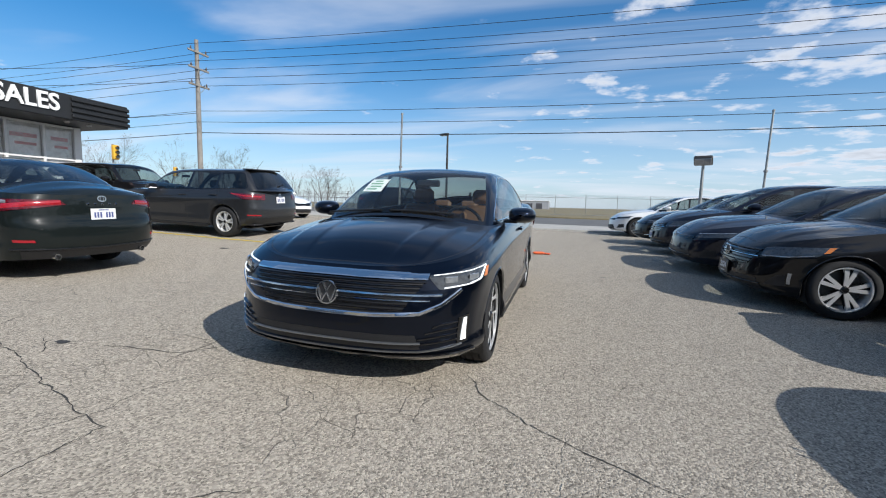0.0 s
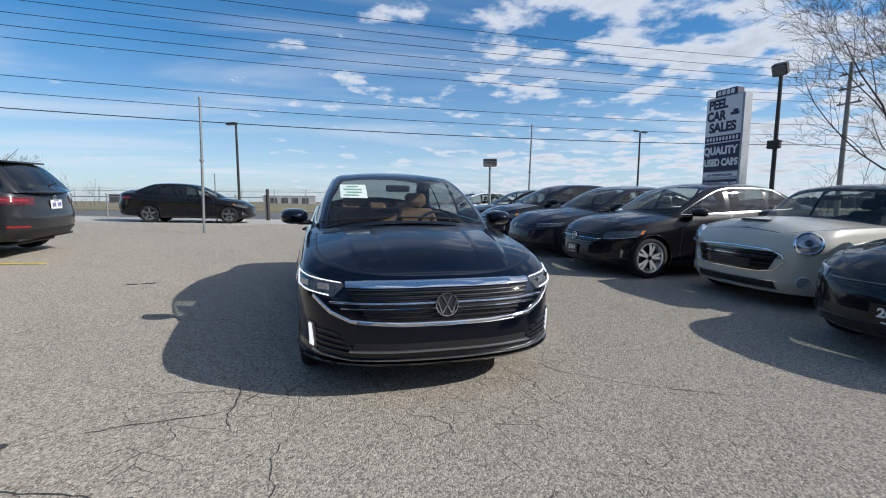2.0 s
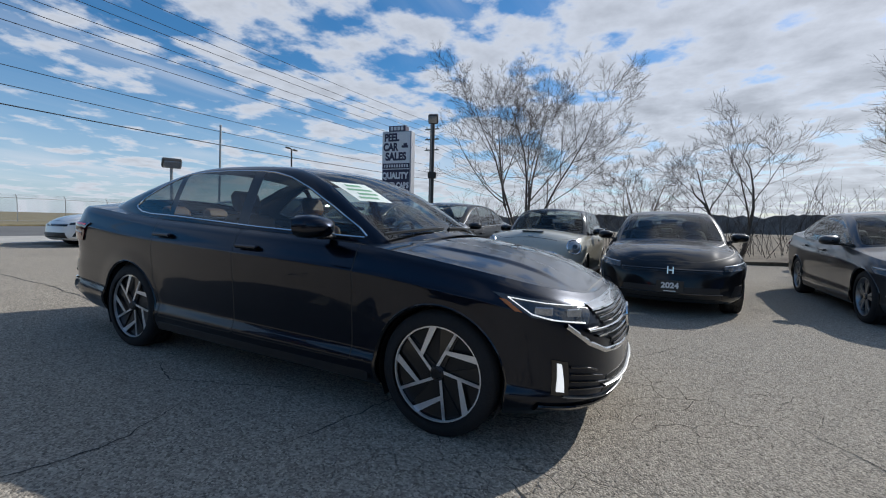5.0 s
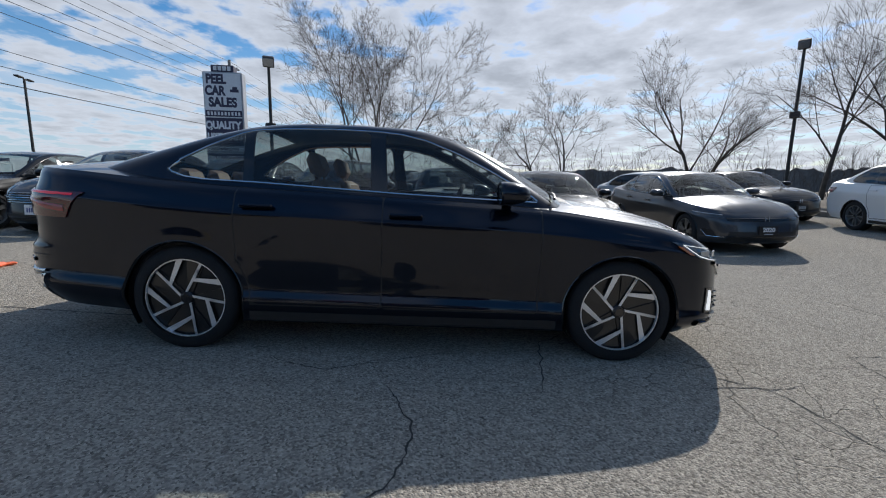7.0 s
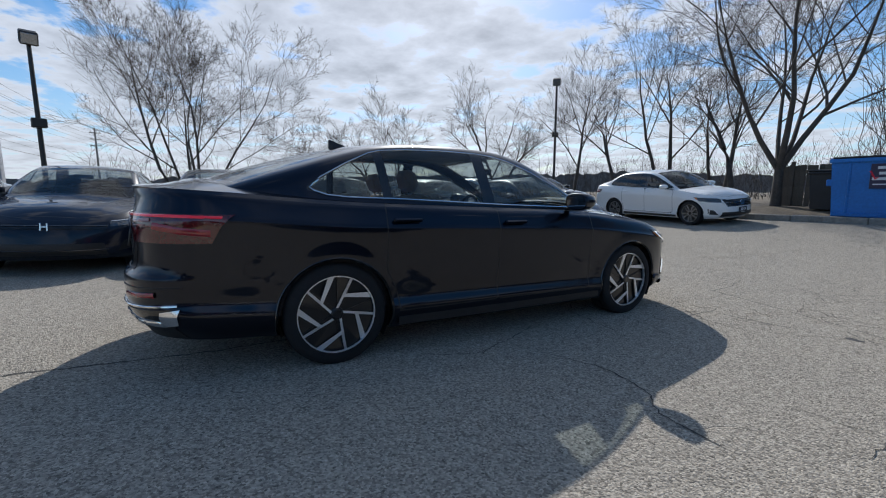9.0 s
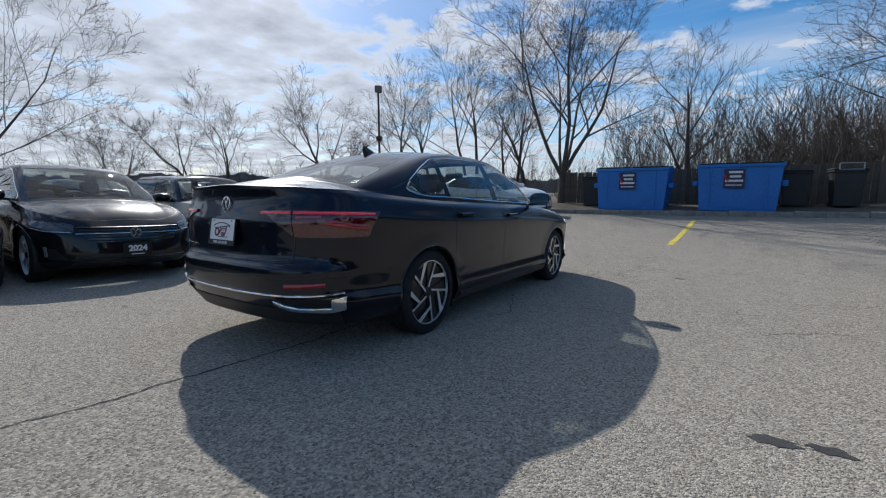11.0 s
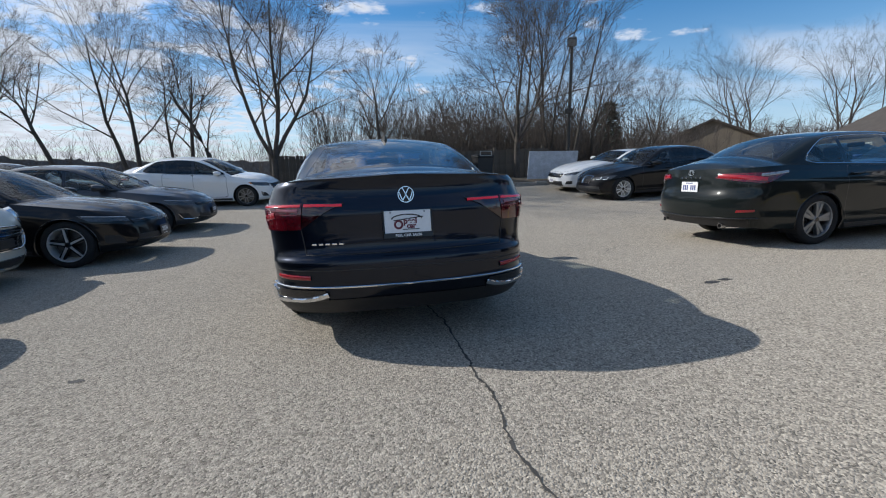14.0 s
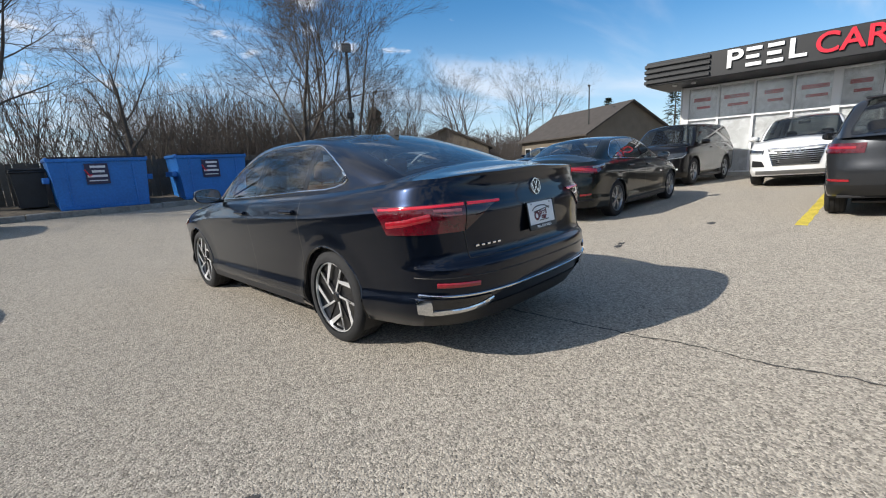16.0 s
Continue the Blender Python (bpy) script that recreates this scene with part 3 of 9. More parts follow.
def cut(V, F, f):
    """Splits the faces F over the vertices V along f(V) = 0: vertices, faces with f > 0, faces with f < 0."""
    val = f(V)
    pos = val >= 0
    V0, extra = np.asarray(V), []
    ins, outs, cache = [], [], {}

    def cross(a, b):
        key = (a, b) if a < b else (b, a)
        if key not in cache:
            i, j = key
            t = val[i] / (val[i] - val[j])
            cache[key] = len(V0) + len(extra)
            extra.append(V0[i] + (V0[j] - V0[i]) * t)
        return cache[key]

    quads = [f for f in F if len(f) == 4]
    rest = [f for f in F if len(f) != 4]
    if quads:
        c = pos[np.array(quads)].sum(1)
        ins = [quads[i] for i in np.flatnonzero(c == 4)]
        outs = [quads[i] for i in np.flatnonzero(c == 0)]
        rest += [quads[i] for i in np.flatnonzero((c > 0) & (c < 4))]
    for face in rest:
        s = [pos[i] for i in face]
        if all(s):
            ins.append(face)
        elif not any(s):
            outs.append(face)
        else:
            a, b = [], []
            n = len(face)
            for k in range(n):
                i, j = face[k], face[(k + 1) % n]
                (a if pos[i] else b).append(i)
                if pos[i] != pos[j]:
                    c = cross(i, j)
                    a.append(c); b.append(c)
            if len(a) > 2:
                ins.append(tuple(a))
            if len(b) > 2:
                outs.append(tuple(b))
    return (np.r_[V0, np.array(extra)] if extra else V0), ins, outs


def shell(V, F, mi=0, geo=None):
    """The faces F with only the vertices that they use, as a Geo."""
    used = sorted({i for f in F for i in f})
    at = {i: k for k, i in enumerate(used)}
    return (geo or Geo()).add([V[i] for i in used], [tuple(at[i] for i in f) for f in F], mi)


def poly_side(P, poly):
    """Signed distance of points (n x 2) to a polygon, positive inside."""
    poly = np.asarray(poly, float)
    d = np.full(len(P), 1e9)
    inside = np.zeros(len(P), bool)
    for a, b in zip(poly, np.roll(poly, -1, 0)):
        e, w = b - a, P - a
        t = np.clip((w @ e) / (e @ e + 1e-12), 0, 1)
        d = np.minimum(d, np.linalg.norm(w - t[:, None] * e, axis=1))
        cond = (a[1] > P[:, 1]) != (b[1] > P[:, 1])
        with np.errstate(divide="ignore", invalid="ignore"):
            xi = (b[0] - a[0]) * (P[:, 1] - a[1]) / (b[1] - a[1]) + a[0]
        inside ^= cond & (P[:, 0] < xi)
    return np.where(inside, d, -d)


def lot(x, y):
    """Height of the lot's surface: a shallow dish that drains past the middle."""
    x, y = np.clip(x, -12.0, 8.0), np.clip(y, -13.0, 4.5)
    return -0.028 - 0.0108 * x + 0.020 * y + 0.0011 * x * x + 0.0043 * y * y


def stand(x, y, yaw, up=0.0):
    """A pose that rests on the lot and leans with it, its own +x turned yaw degrees from the world's."""
    e = 0.8
    gx, gy = (lot(x + e, y) - lot(x - e, y)) / (2 * e), (lot(x, y + e) - lot(x, y - e)) / (2 * e)
    z = Vector((-gx, -gy, 1)).normalized()
    f = Vector((math.cos(radians(yaw)), math.sin(radians(yaw)), 0))
    f = (f - z * f.dot(z)).normalized()
    l = z.cross(f)
    m = Matrix((f, l, z)).transposed().to_4x4()
    m.translation = (x, y, float(lot(x, y)) + up)
    return m


# ---- ground, road, kerb, fence, shop ----
def graded(a, b, step, far):
    core = np.arange(a, b + 1e-6, step)
    out = []
    s = step
    x = a
    while x > -far:
        s *= 1.35
        x -= s
        out.append(x)
    lo = out[::-1]
    out, s, x = [], step, core[-1]
    while x < far:
        s *= 1.35
        x += s
        out.append(x)
    return np.r_[lo, core, out]


def make_ground():
    X, Y = graded(-14, 12, 0.4, 2500), graded(-14, 13, 0.4, 2500)
    P = np.zeros((len(Y), len(X), 3))
    P[..., 0], P[..., 1] = X[None], Y[:, None]
    P[..., 2] = lot(P[..., 0], P[..., 1])
    ob = part("ground", Geo().grid(P), ASPHALT, sharp=0)
    ob.data.polygons.foreach_set("use_smooth", [True] * len(ob.data.polygons))
    return tagged(ob, "weathered grey asphalt lot with stone chips and crazing cracks", "ground", kind="structure")


ground = make_ground()


def sheet(name, x0, x1, y0, y1, up, material, label, category, step=2.0, wob=0.0):
    X = np.unique(np.r_[np.clip(graded(max(x0, -20), min(x1, 20), step, 2500), x0, x1)])
    Y = np.unique(np.r_[np.clip(graded(max(y0, -40), min(y1, 45), step, 2500), y0, y1)])
    P = np.zeros((len(Y), len(X), 3))
    P[..., 0], P[..., 1] = X[None], Y[:, None]
    P[..., 2] = lot(P[..., 0], P[..., 1]) + up
    if wob:
        for i in range(len(Y)):
            for j in range(len(X)):
                P[i, j, 2] += wob * noise.noise((X[j] * 0.35, Y[i] * 0.35, 0))
    edge = Geo().grid(P)
    Q = P.copy(); Q[..., 2] -= 0.3 + up
    rim = np.r_[P[0], P[1:, -1], P[-1, -2::-1], P[-2:0:-1, 0]]
    rim2 = np.r_[Q[0], Q[1:, -1], Q[-1, -2::-1], Q[-2:0:-1, 0]]
    edge.grid(np.stack([rim2, rim]), closed=True)
    return tagged(part(name, edge, material, sharp=30), label, category, kind="structure")


sheet("pavement", -400, 400, 13.2, 17.8, 0.07, CONCRETE, "pale concrete apron along the road edge", "pavement")
sheet("road", -600, 600, 17.8, 33.0, 0.02, ROAD, "grey asphalt road beyond the lot", "road")
sheet("verge", -900, 900, 33.0, 2400, 0.12, GRASS, "dry tan grass field across the road", "grass", 6.0)
sheet("earth_bank", -16, 60, -60, -11.35, 0.13, SOIL, "brown earth and leaf litter behind the kerb", "soil", 0.8, 0.10)
sheet("earth_strip", 13.2, 60, -11.34, 12.5, 0.10, SOIL, "brown earth strip under the trees", "soil", 0.8, 0.08)


def make_kerb():
    k = thing("kerb", "worn concrete kerb stones along the south edge", "kerb", kind="structure")
    x = -16.0
    while x < 12.9:
        L = 1.5
        zc = float(lot(x + L / 2, -11.25))
        part("kerb_stone", Geo().box((0, 0, 0), (L - 0.012, 0.18, 0.34), 0.02), KERB, k, m=Matrix.Translation((x + L / 2, -11.26, zc - 0.02 + 0.004 * math.sin(x * 3))))
        x += L
    return k


make_kerb()


def make_fence():
    f = thing("board_fence", "weathered grey-brown upright board fence behind the bins", "fence", kind="structure")
    g = Geo().box((0, 0, 0), (0.138, 0.022, 1.25), 0.004).mesh("fence_board", [FENCEWOOD], 30)
    rnd = random.Random(4)
    x = -8.6
    i = 0
    while x < 3.4:
        z = float(lot(x, -13.6)) + 0.13 + 0.62 + rnd.uniform(-0.02, 0.02)
        y = -13.6 + (0.03 if i % 2 else 0.0)
        part("fence_board", g, [], f, m=pose(x, y, z, rnd.uniform(-1, 1), rnd.uniform(-0.8, 0.8), 0))
        x += 0.148
        i += 1
    for k in range(6):
        xx = -8.4 + k * 2.3
        part("fence_post", Geo().box((0, 0, 0), (0.09, 0.09, 1.5), 0.006), FENCEWOOD, f, m=Matrix.Translation((xx, -13.68, float(lot(xx, -13.6)) + 0.75)))
    for h in (0.35, 1.15):
        part("fence_rail", Geo().box((-2.6, -13.645, float(lot(0, -13.6)) + h), (12.0, 0.04, 0.09), 0.005), FENCEWOOD, f)


make_fence()

BX, BF = -16.2, -14.5       # shop wall and front of its canopy
BS, BN = -2.1, 7.9          # canopy's south and north ends
BZ = 0.30


def make_shop():
    shop = thing("shop_building", "single-storey car dealership with charcoal canopy sign band and white-framed windows", "building", kind="structure")
    y0, y1 = BS + 0.7, BN - 0.5
    depth = 11.0
    w = Geo()
    w.box((BX - depth / 2, y0 + 0.12, 1.95 + BZ - 0.3), (depth, 0.24, 3.9), 0.01)
    w.box((BX - depth / 2, y1 - 0.12, 1.95 + BZ - 0.3), (depth, 0.24, 3.9), 0.01)
    w.box((BX - depth + 0.12, (y0 + y1) / 2, 1.95 + BZ - 0.3), (0.24, y1 - y0 - 0.5, 3.9), 0.01)
    w.box((BX - depth / 2, (y0 + y1) / 2, BZ + 0.02), (depth - 0.5, y1 - y0 - 0.5, 0.06), 0.01)
    part("wall", w, WALLWHITE, shop)
    r = Geo().box((BX - depth / 2 + 0.1, (y0 + y1) / 2, 3.85), (depth + 0.2, y1 - y0 + 0.2, 0.25), 0.03)
    part("roof", r, FASCIA, shop)
    # canopy: boxed sign band with a dark soffit
    c = Geo()
    c.box(((BF + BX) / 2 - 0.35, (BS + BN) / 2, 3.95), (BF - BX + 0.7, BN - BS, 0.80), 0.02)
    canopy = part("canopy", c, FASCIA, shop)
    for a, b in ((BS, BS + 2.0), (BN - 1.9, BN)):
        for k in range(4):
            part("canopy_slat", Geo().box((BF + 0.035, (a + b) / 2, 3.68 + k * 0.18), (0.07, b - a, 0.11), 0.012), FASCIA, canopy)
    for yy in (BS, BN):
        for k in range(4):
            part("canopy_slat", Geo().box(((BF + BX) / 2, yy + (0.035 if yy > 0 else -0.035), 3.68 + k * 0.18), (BF - BX, 0.07, 0.11), 0.012), FASCIA, canopy)
    for k, yy in enumerate((BS + 0.8, BS + 1.4, BN - 1.0, BN - 1.7)):
        part("soffit_lamp", Geo().lathe([(0.001, -0.05), (0.07, -0.05), (0.08, 0.0)], 14, c=((BF + BX) / 2 + 0.3, yy, 3.55)), WALLWHITE, canopy)
    q = Matrix.Translation((BF + 0.03, 0, 4.00)) @ Euler((radians(90), 0, radians(90))).to_matrix().to_4x4()

    def word(t, y, size, m_, sq):
        mm = q.copy(); mm.translation = (BF + 0.03, y, 3.98)
        lettering("letter_sign", t, size, m_, shop, mm, 0.03, sq, 0.012)
    for t, yy in (("P", 0.56), ("L", 2.10)):
        word(t, yy, 0.76, LETTERWHITE, 1.22)
    for yy in (1.07, 1.60):
        # the middle letters are three bars each, with no upright
        for k, zz in enumerate((3.755, 3.98, 4.205)):
            part("letter_bar", Geo().box((BF + 0.03, yy - (0.03 if k == 1 else 0.0), zz), (0.06, 0.40 if k != 1 else 0.34, 0.105), 0.004), LETTERWHITE, shop)
    word("CAR", 3.24, 0.76, LETTERRED, 1.0)
    word("SALES", 4.80, 0.72, LETTERWHITE, 0.92)
    # glazed front: frame, panes, printed film
    zlo, zhi = BZ + 0.12, 3.52
    n = 8
    pitch = (y1 - y0 - 0.4) / n
    for k in range(n + 1):
        yy = y0 + 0.2 + k * pitch
        wd = 0.22 if k in (0, 4, n) else 0.075
        part("window_post", Geo().box((BX + 0.02, yy, (zlo + zhi) / 2), (0.16, wd, zhi - zlo), 0.008), LETTERWHITE, shop)
    for z in (zlo, 2.35, zhi - 0.03):
        part("window_rail", Geo().box((BX + 0.015, (y0 + y1) / 2, z), (0.13, y1 - y0 - 0.3, 0.07), 0.008), LETTERWHITE, shop)
    part("plinth", Geo().box((BX, (y0 + y1) / 2, BZ), (0.2, y1 - y0, 0.24), 0.01), CONCRETE, shop)
    rnd = random.Random(8)
    for k in range(n):
        a, b = y0 + 0.2 + k * pitch + 0.05, y0 + 0.2 + (k + 1) * pitch - 0.05
        for lo, hi in ((zlo + 0.04, 2.31), (2.39, zhi - 0.07)):
            g = Geo().box((BX + 0.01, (a + b) / 2, (lo + hi) / 2), (0.012, b - a, hi - lo))
            p = part("window_pane", g, SHOPGLASS, shop)
            film = part("window_film", Geo().box((BX - 0.02, (a + b) / 2, (lo + hi) / 2), (0.006, b - a, hi - lo)), FILM, shop)
            if hi > 3:
                wv = rnd.uniform(0.5, 0.8) * (b - a)
                part("film_print", Geo().box((BX - 0.014, (a + b) / 2, lo + (hi - lo) * 0.62), (0.006, wv, 0.13), 0.002), FILMRED, film)
                part("film_print", Geo().box((BX - 0.014, (a + b) / 2 + 0.05, lo + (hi - lo) * 0.36), (0.006, wv * 0.8, 0.09), 0.002), FILMRED, film)


make_shop()


def house(name, x, y, yaw, L, W, eave, ridge, label, wall=STUCCO, roofm=SHINGLE):
    h = thing(name, label, "house", pose(x, y, 0.3, 0, 0, yaw), kind="structure")
    w = Geo()
    w.add([(-L / 2, -W / 2, -1), (L / 2, -W / 2, -1), (L / 2, W / 2, -1), (-L / 2, W / 2, -1), (-L / 2, -W / 2, eave), (L / 2, -W / 2, eave), (L / 2, W / 2, eave), (-L / 2, W / 2, eave), (-L / 2, 0, ridge), (L / 2, 0, ridge)],
          [(0, 1, 5, 4), (2, 3, 7, 6), (1, 2, 6, 9, 5), (3, 0, 4, 8, 7)])
    part("wall", w, wall, h, sharp=20)
    r = Geo()
    for s in (-1, 1):
        d = np.array([0, s * W / 2, eave - ridge]); d = d / np.linalg.norm(d)
        a = np.array([0, s * W / 2, eave]) + d * 0.5
        n = np.array([0, -d[2] * s, abs(d[1])]) * 0.12
        for xx in (0,):
            P = [(-L / 2 - 0.4, 0, ridge), (L / 2 + 0.4, 0, ridge), (L / 2 + 0.4, a[1], a[2]), (-L / 2 - 0.4, a[1], a[2])]
            Q = [tuple(np.array(p) + (0, 0, 0.14)) for p in P]
            r.add(P + Q, [(0, 1, 2, 3), (4, 5, 6, 7), (0, 1, 5, 4), (1, 2, 6, 5), (2, 3, 7, 6), (3, 0, 4, 7)])
    part("roof", r, roofm, h, sharp=20)
    for k in range(4):
        xx = -L / 2 + L * (k + 0.5) / 4
        for s in (-1, 1):
            wi = part("window", Geo().box((xx, s * (W / 2 + 0.01), eave * 0.55), (1.2, 0.06, 1.0), 0.02), WALLWHITE, h)
            part("pane", Geo().box((xx, s * (W / 2 + 0.045), eave * 0.55), (1.0, 0.02, 0.8)), GLASS_DARK, wi)
    return h


house("house", -41, -17.0, 62, 12, 9, 3.0, 5.6, "tan house with a brown shingle gable roof")
house("house", -37, -33.0, 40, 14, 9, 2.6, 4.6, "low house with a brown shingle roof beyond the trees")
far1 = thing("warehouse", "low white warehouse far across the field", "building", pose(-14, 156, 0.2), kind="structure")
part("wall", Geo().box((0, 0, 1.5), (17, 8, 3.0), 0.05), FARGREY, far1)
part("roof", Geo().box((0, 0, 3.1), (17.4, 8.4, 0.3), 0.05), LETTERWHITE, far1)
for k in range(4):
    part("loading_door", Geo().box((-5 + k * 3.4, -4.05, 1.2), (2.2, 0.1, 2.0), 0.02), FARDARK, far1)
far2 = thing("warehouse", "long dark warehouse on the horizon", "building", pose(-64, 190, 0.2), kind="structure")
part("wall", Geo().box((0, 0, 1.7), (34, 12, 3.4), 0.05), FARDARK, far2)
part("roof", Geo().box((0, 0, 3.5), (34.5, 12.5, 0.3), 0.05), FARGREY, far2)


def marks():
    def stripe(name, a, b, w, material, label, cat):
        a, b = np.array(a), np.array(b)
        d = (b - a) / np.linalg.norm(b - a)
        s = np.array([-d[1], d[0]]) * w / 2
        rnd = random.Random(int(abs(a[0] * 100)))
        rows = []
        for t in np.linspace(0, 1, 24):
            p = a + (b - a) * t
            rows.append([(*(p + s * k * (1 + rnd.uniform(-0.12, 0.12))), float(lot(*p)) + 0.004) for k in (-1, 1)])
        return tagged(part(name, Geo().grid(np.array(rows)), material), label, cat, kind="structure")
    stripe("stall_line", (-1.68, -5.6), (-1.72, -10.2), 0.11, YELLOW, "worn yellow painted stall line", "line")
    stripe("stall_line", (-4.9, 3.33), (-9.4, 3.42), 0.13, YELLOW, "worn yellow painted stall line", "line")


marks()

# ---- motor cars: one builder, many bodies. Own axes: +x ahead, +y left, z up, origin on the ground between the axles ----
def sedan_spec(**kw):
    s = dict(
        xf=2.17, xr=-2.485, W=0.90, af=1.343, ar=-1.343, R=0.325, rim=0.232, tw=0.215, arch=0.362,
        zt=[(2.2, 0.675), (2.05, 0.715), (1.85, 0.77), (1.6, 0.83), (1.3, 0.88), (0.9, 0.938), (0.5, 0.963), (-0.1, 0.985), (-0.6, 1.0), (-1.1, 1.017), (-1.5, 1.04), (-2.0, 1.058), (-2.5, 1.045)],
        zb=[(2.3, 0.20), (1.8, 0.19), (1.0, 0.185), (-1.0, 0.19), (-1.8, 0.24), (-2.5, 0.29)],
        crown=[(2.3, 0.04), (2.0, 0.075), (1.5, 0.085), (1.0, 0.075), (0, 0.05), (-1.2, 0.07), (-1.8, 0.145), (-2.05, 0.150), (-2.3, 0.098), (-2.5, 0.07)],
        nose=[(0, -0.12), (0.12, -0.03), (0.3, 0.0), (0.55, -0.015), (0.75, -0.035), (0.92, -0.075), (1, -0.16)],
        tail=[(0, -0.10), (0.15, -0.03), (0.35, 0.0), (0.55, -0.015), (0.62, -0.05), (0.9, -0.07), (1, -0.085)],
        side=[(0, 0.945), (0.10, 0.972), (0.20, 0.982), (0.24, 0.970), (0.40, 0.978), (0.60, 0.992), (0.75, 1.0), (0.785, 0.999), (0.815, 0.984), (0.9, 0.965), (1, 0.925)],
        Lf=0.80, nf=2.45, Lr=0.55, nr=2.9,
        A0=1.07, A1=0.10, C1=-1.27, C0=-2.04, g0=0.83,
        zr=[(0.1, 1.395), (-0.4, 1.435), (-0.85, 1.440), (-1.27, 1.410)], rcrown=0.058,
        dlo_a=((0.90, 0.95), (-0.02, 1.385)),
        pillars=[(-0.13, 0.045), (-0.95, 0.03)], doors=[0.82, -0.14, -1.02], door_low=0.31,
        fine=1.0, glass_side=None, glass_rear=None, hatch=False, lead=False,
    )
    s.update(kw)
    return s


class Body:
    """The outer skin of a car as smooth functions of its spec."""

    def __init__(self, sp):
        self.xf, self.xr, self.W, self.af, self.ar, self.R, self.rim, self.tw = sp["xf"], sp["xr"], sp["W"], sp["af"], sp["ar"], sp["R"], sp["rim"], sp["tw"]
        self.arch, self.Lf, self.nf, self.Lr, self.nr, self.A0, self.A1, self.C1 = sp["arch"], sp["Lf"], sp["nf"], sp["Lr"], sp["nr"], sp["A0"], sp["A1"], sp["C1"]
        self.C0, self.g0, self.rcrown = sp["C0"], sp["g0"], sp["rcrown"]
        self.dlo_a, self.pillars, self.doors, self.door_low, self.fine = sp["dlo_a"], sp["pillars"], sp["doors"], sp["door_low"], sp["fine"]
        self.glass_side, self.glass_rear, self.hatch = sp["glass_side"], sp["glass_rear"], sp["hatch"]
        self.f_zt = curve_through(sp["zt"])
        self.f_zb = curve_through(sp["zb"])
        self.f_crown = curve_through(sp["crown"])
        self.f_nose = curve_through(sp["nose"])
        self.f_tail = curve_through(sp["tail"])
        self.f_side = curve_through(sp["side"])
        self.f_roof = curve_through(sp["zr"])
        n = sp["fine"]
        self.nc, self.nm, self.nv = int(22 * n), int(44 * n), int(20 * n)
        self.kept = {}
        self.lead = sp["lead"]
        self.house_lines()

    def outline(self, xf, xr, w, Lf, nf, Lr, nr, nc, nm):
        """Half plan outline from the middle of the nose along the left side to the middle of the tail."""
        a = np.linspace(0, np.pi / 2, nc)
        fx, fy = xf - Lf + Lf * np.cos(a) ** (2 / nf), w * np.sin(a) ** (2 / nf)
        rx, ry = xr + Lr - Lr * np.cos(a[::-1]) ** (2 / nr), w * np.sin(a[::-1]) ** (2 / nr)
        mx = np.linspace(xf - Lf, xr + Lr, nm)[1:-1]
        return np.r_[fx, mx, rx], np.r_[fy, np.full(len(mx), w), ry]

    def ring(self, v):
        xf, xr = self.xf + float(self.f_nose(v)), self.xr - float(self.f_tail(v))
        x, y = self.outline(xf, xr, self.W * float(self.f_side(v)), self.Lf, self.nf, self.Lr, self.nr, self.nc, self.nm)
        mid = (xf + xr) / 2
        y = y * (1 - 0.045 * np.abs((x - mid) / (xf - xr) * 2) ** 2.5)
        return x, y

    def level(self, x, v):
        lo, hi = self.f_zb(x), self.f_zt(x)
        return lo + (hi - lo) * v

    def at(self, s, z, end="f", out=0.0):
        """A point of the lower body: s metres round from the middle of the nose ('f') or tail ('r'), + to the left, at height z."""
        v = 0.5
        for _ in range(4):
            key = (end, round(min(max(v, 0), 1) * 160))
            if key not in self.kept:
                x, y = self.ring(key[1] / 160)
                if end == "r":
                    x, y = x[::-1], y[::-1]
                self.kept[key] = (x, y, np.r_[0, np.cumsum(np.hypot(np.diff(x), np.diff(y)))])
            x, y, c = self.kept[key]
            px, py = np.interp(abs(s), c, x), np.interp(abs(s), c, y)
            lo, hi = float(self.f_zb(px)), float(self.f_zt(px))
            v = (z - lo) / (hi - lo)
        e = 0.02
        tx, ty = np.interp(abs(s) + e, c, x) - np.interp(max(abs(s) - e, 0), c, x), np.interp(abs(s) + e, c, y) - np.interp(max(abs(s) - e, 0), c, y)
        n = np.array([-ty, tx, 0]) if end == "r" else np.array([ty, -tx, 0])
        if end == "r" and abs(s) < e:
            n = np.array([-1.0, 0, 0])
        if end == "f" and abs(s) < e:
            n = np.array([1.0, 0, 0])
        n = n / (np.linalg.norm(n) + 1e-9)
        p = np.array([px, py, z]) + n * out
        return p * (1, 1 if s >= 0 else -1, 1)

    def arc(self, y, z, end="f"):
        """Metres round from the middle of the nose or tail at which the skin stands y out, at height z."""
        x0 = self.xf - 0.3 if end == "f" else self.xr + 0.3
        lo, hi = float(self.f_zb(x0)), float(self.f_zt(x0))
        x, r = self.ring(min(max((z - lo) / (hi - lo), 0), 1))
        if end == "r":
            x, r = x[::-1], r[::-1]
        c = np.r_[0, np.cumsum(np.hypot(np.diff(x), np.diff(r)))]
        k = int(np.argmax(r))
        return math.copysign(float(np.interp(abs(y), r[:k + 1], c[:k + 1])), y)


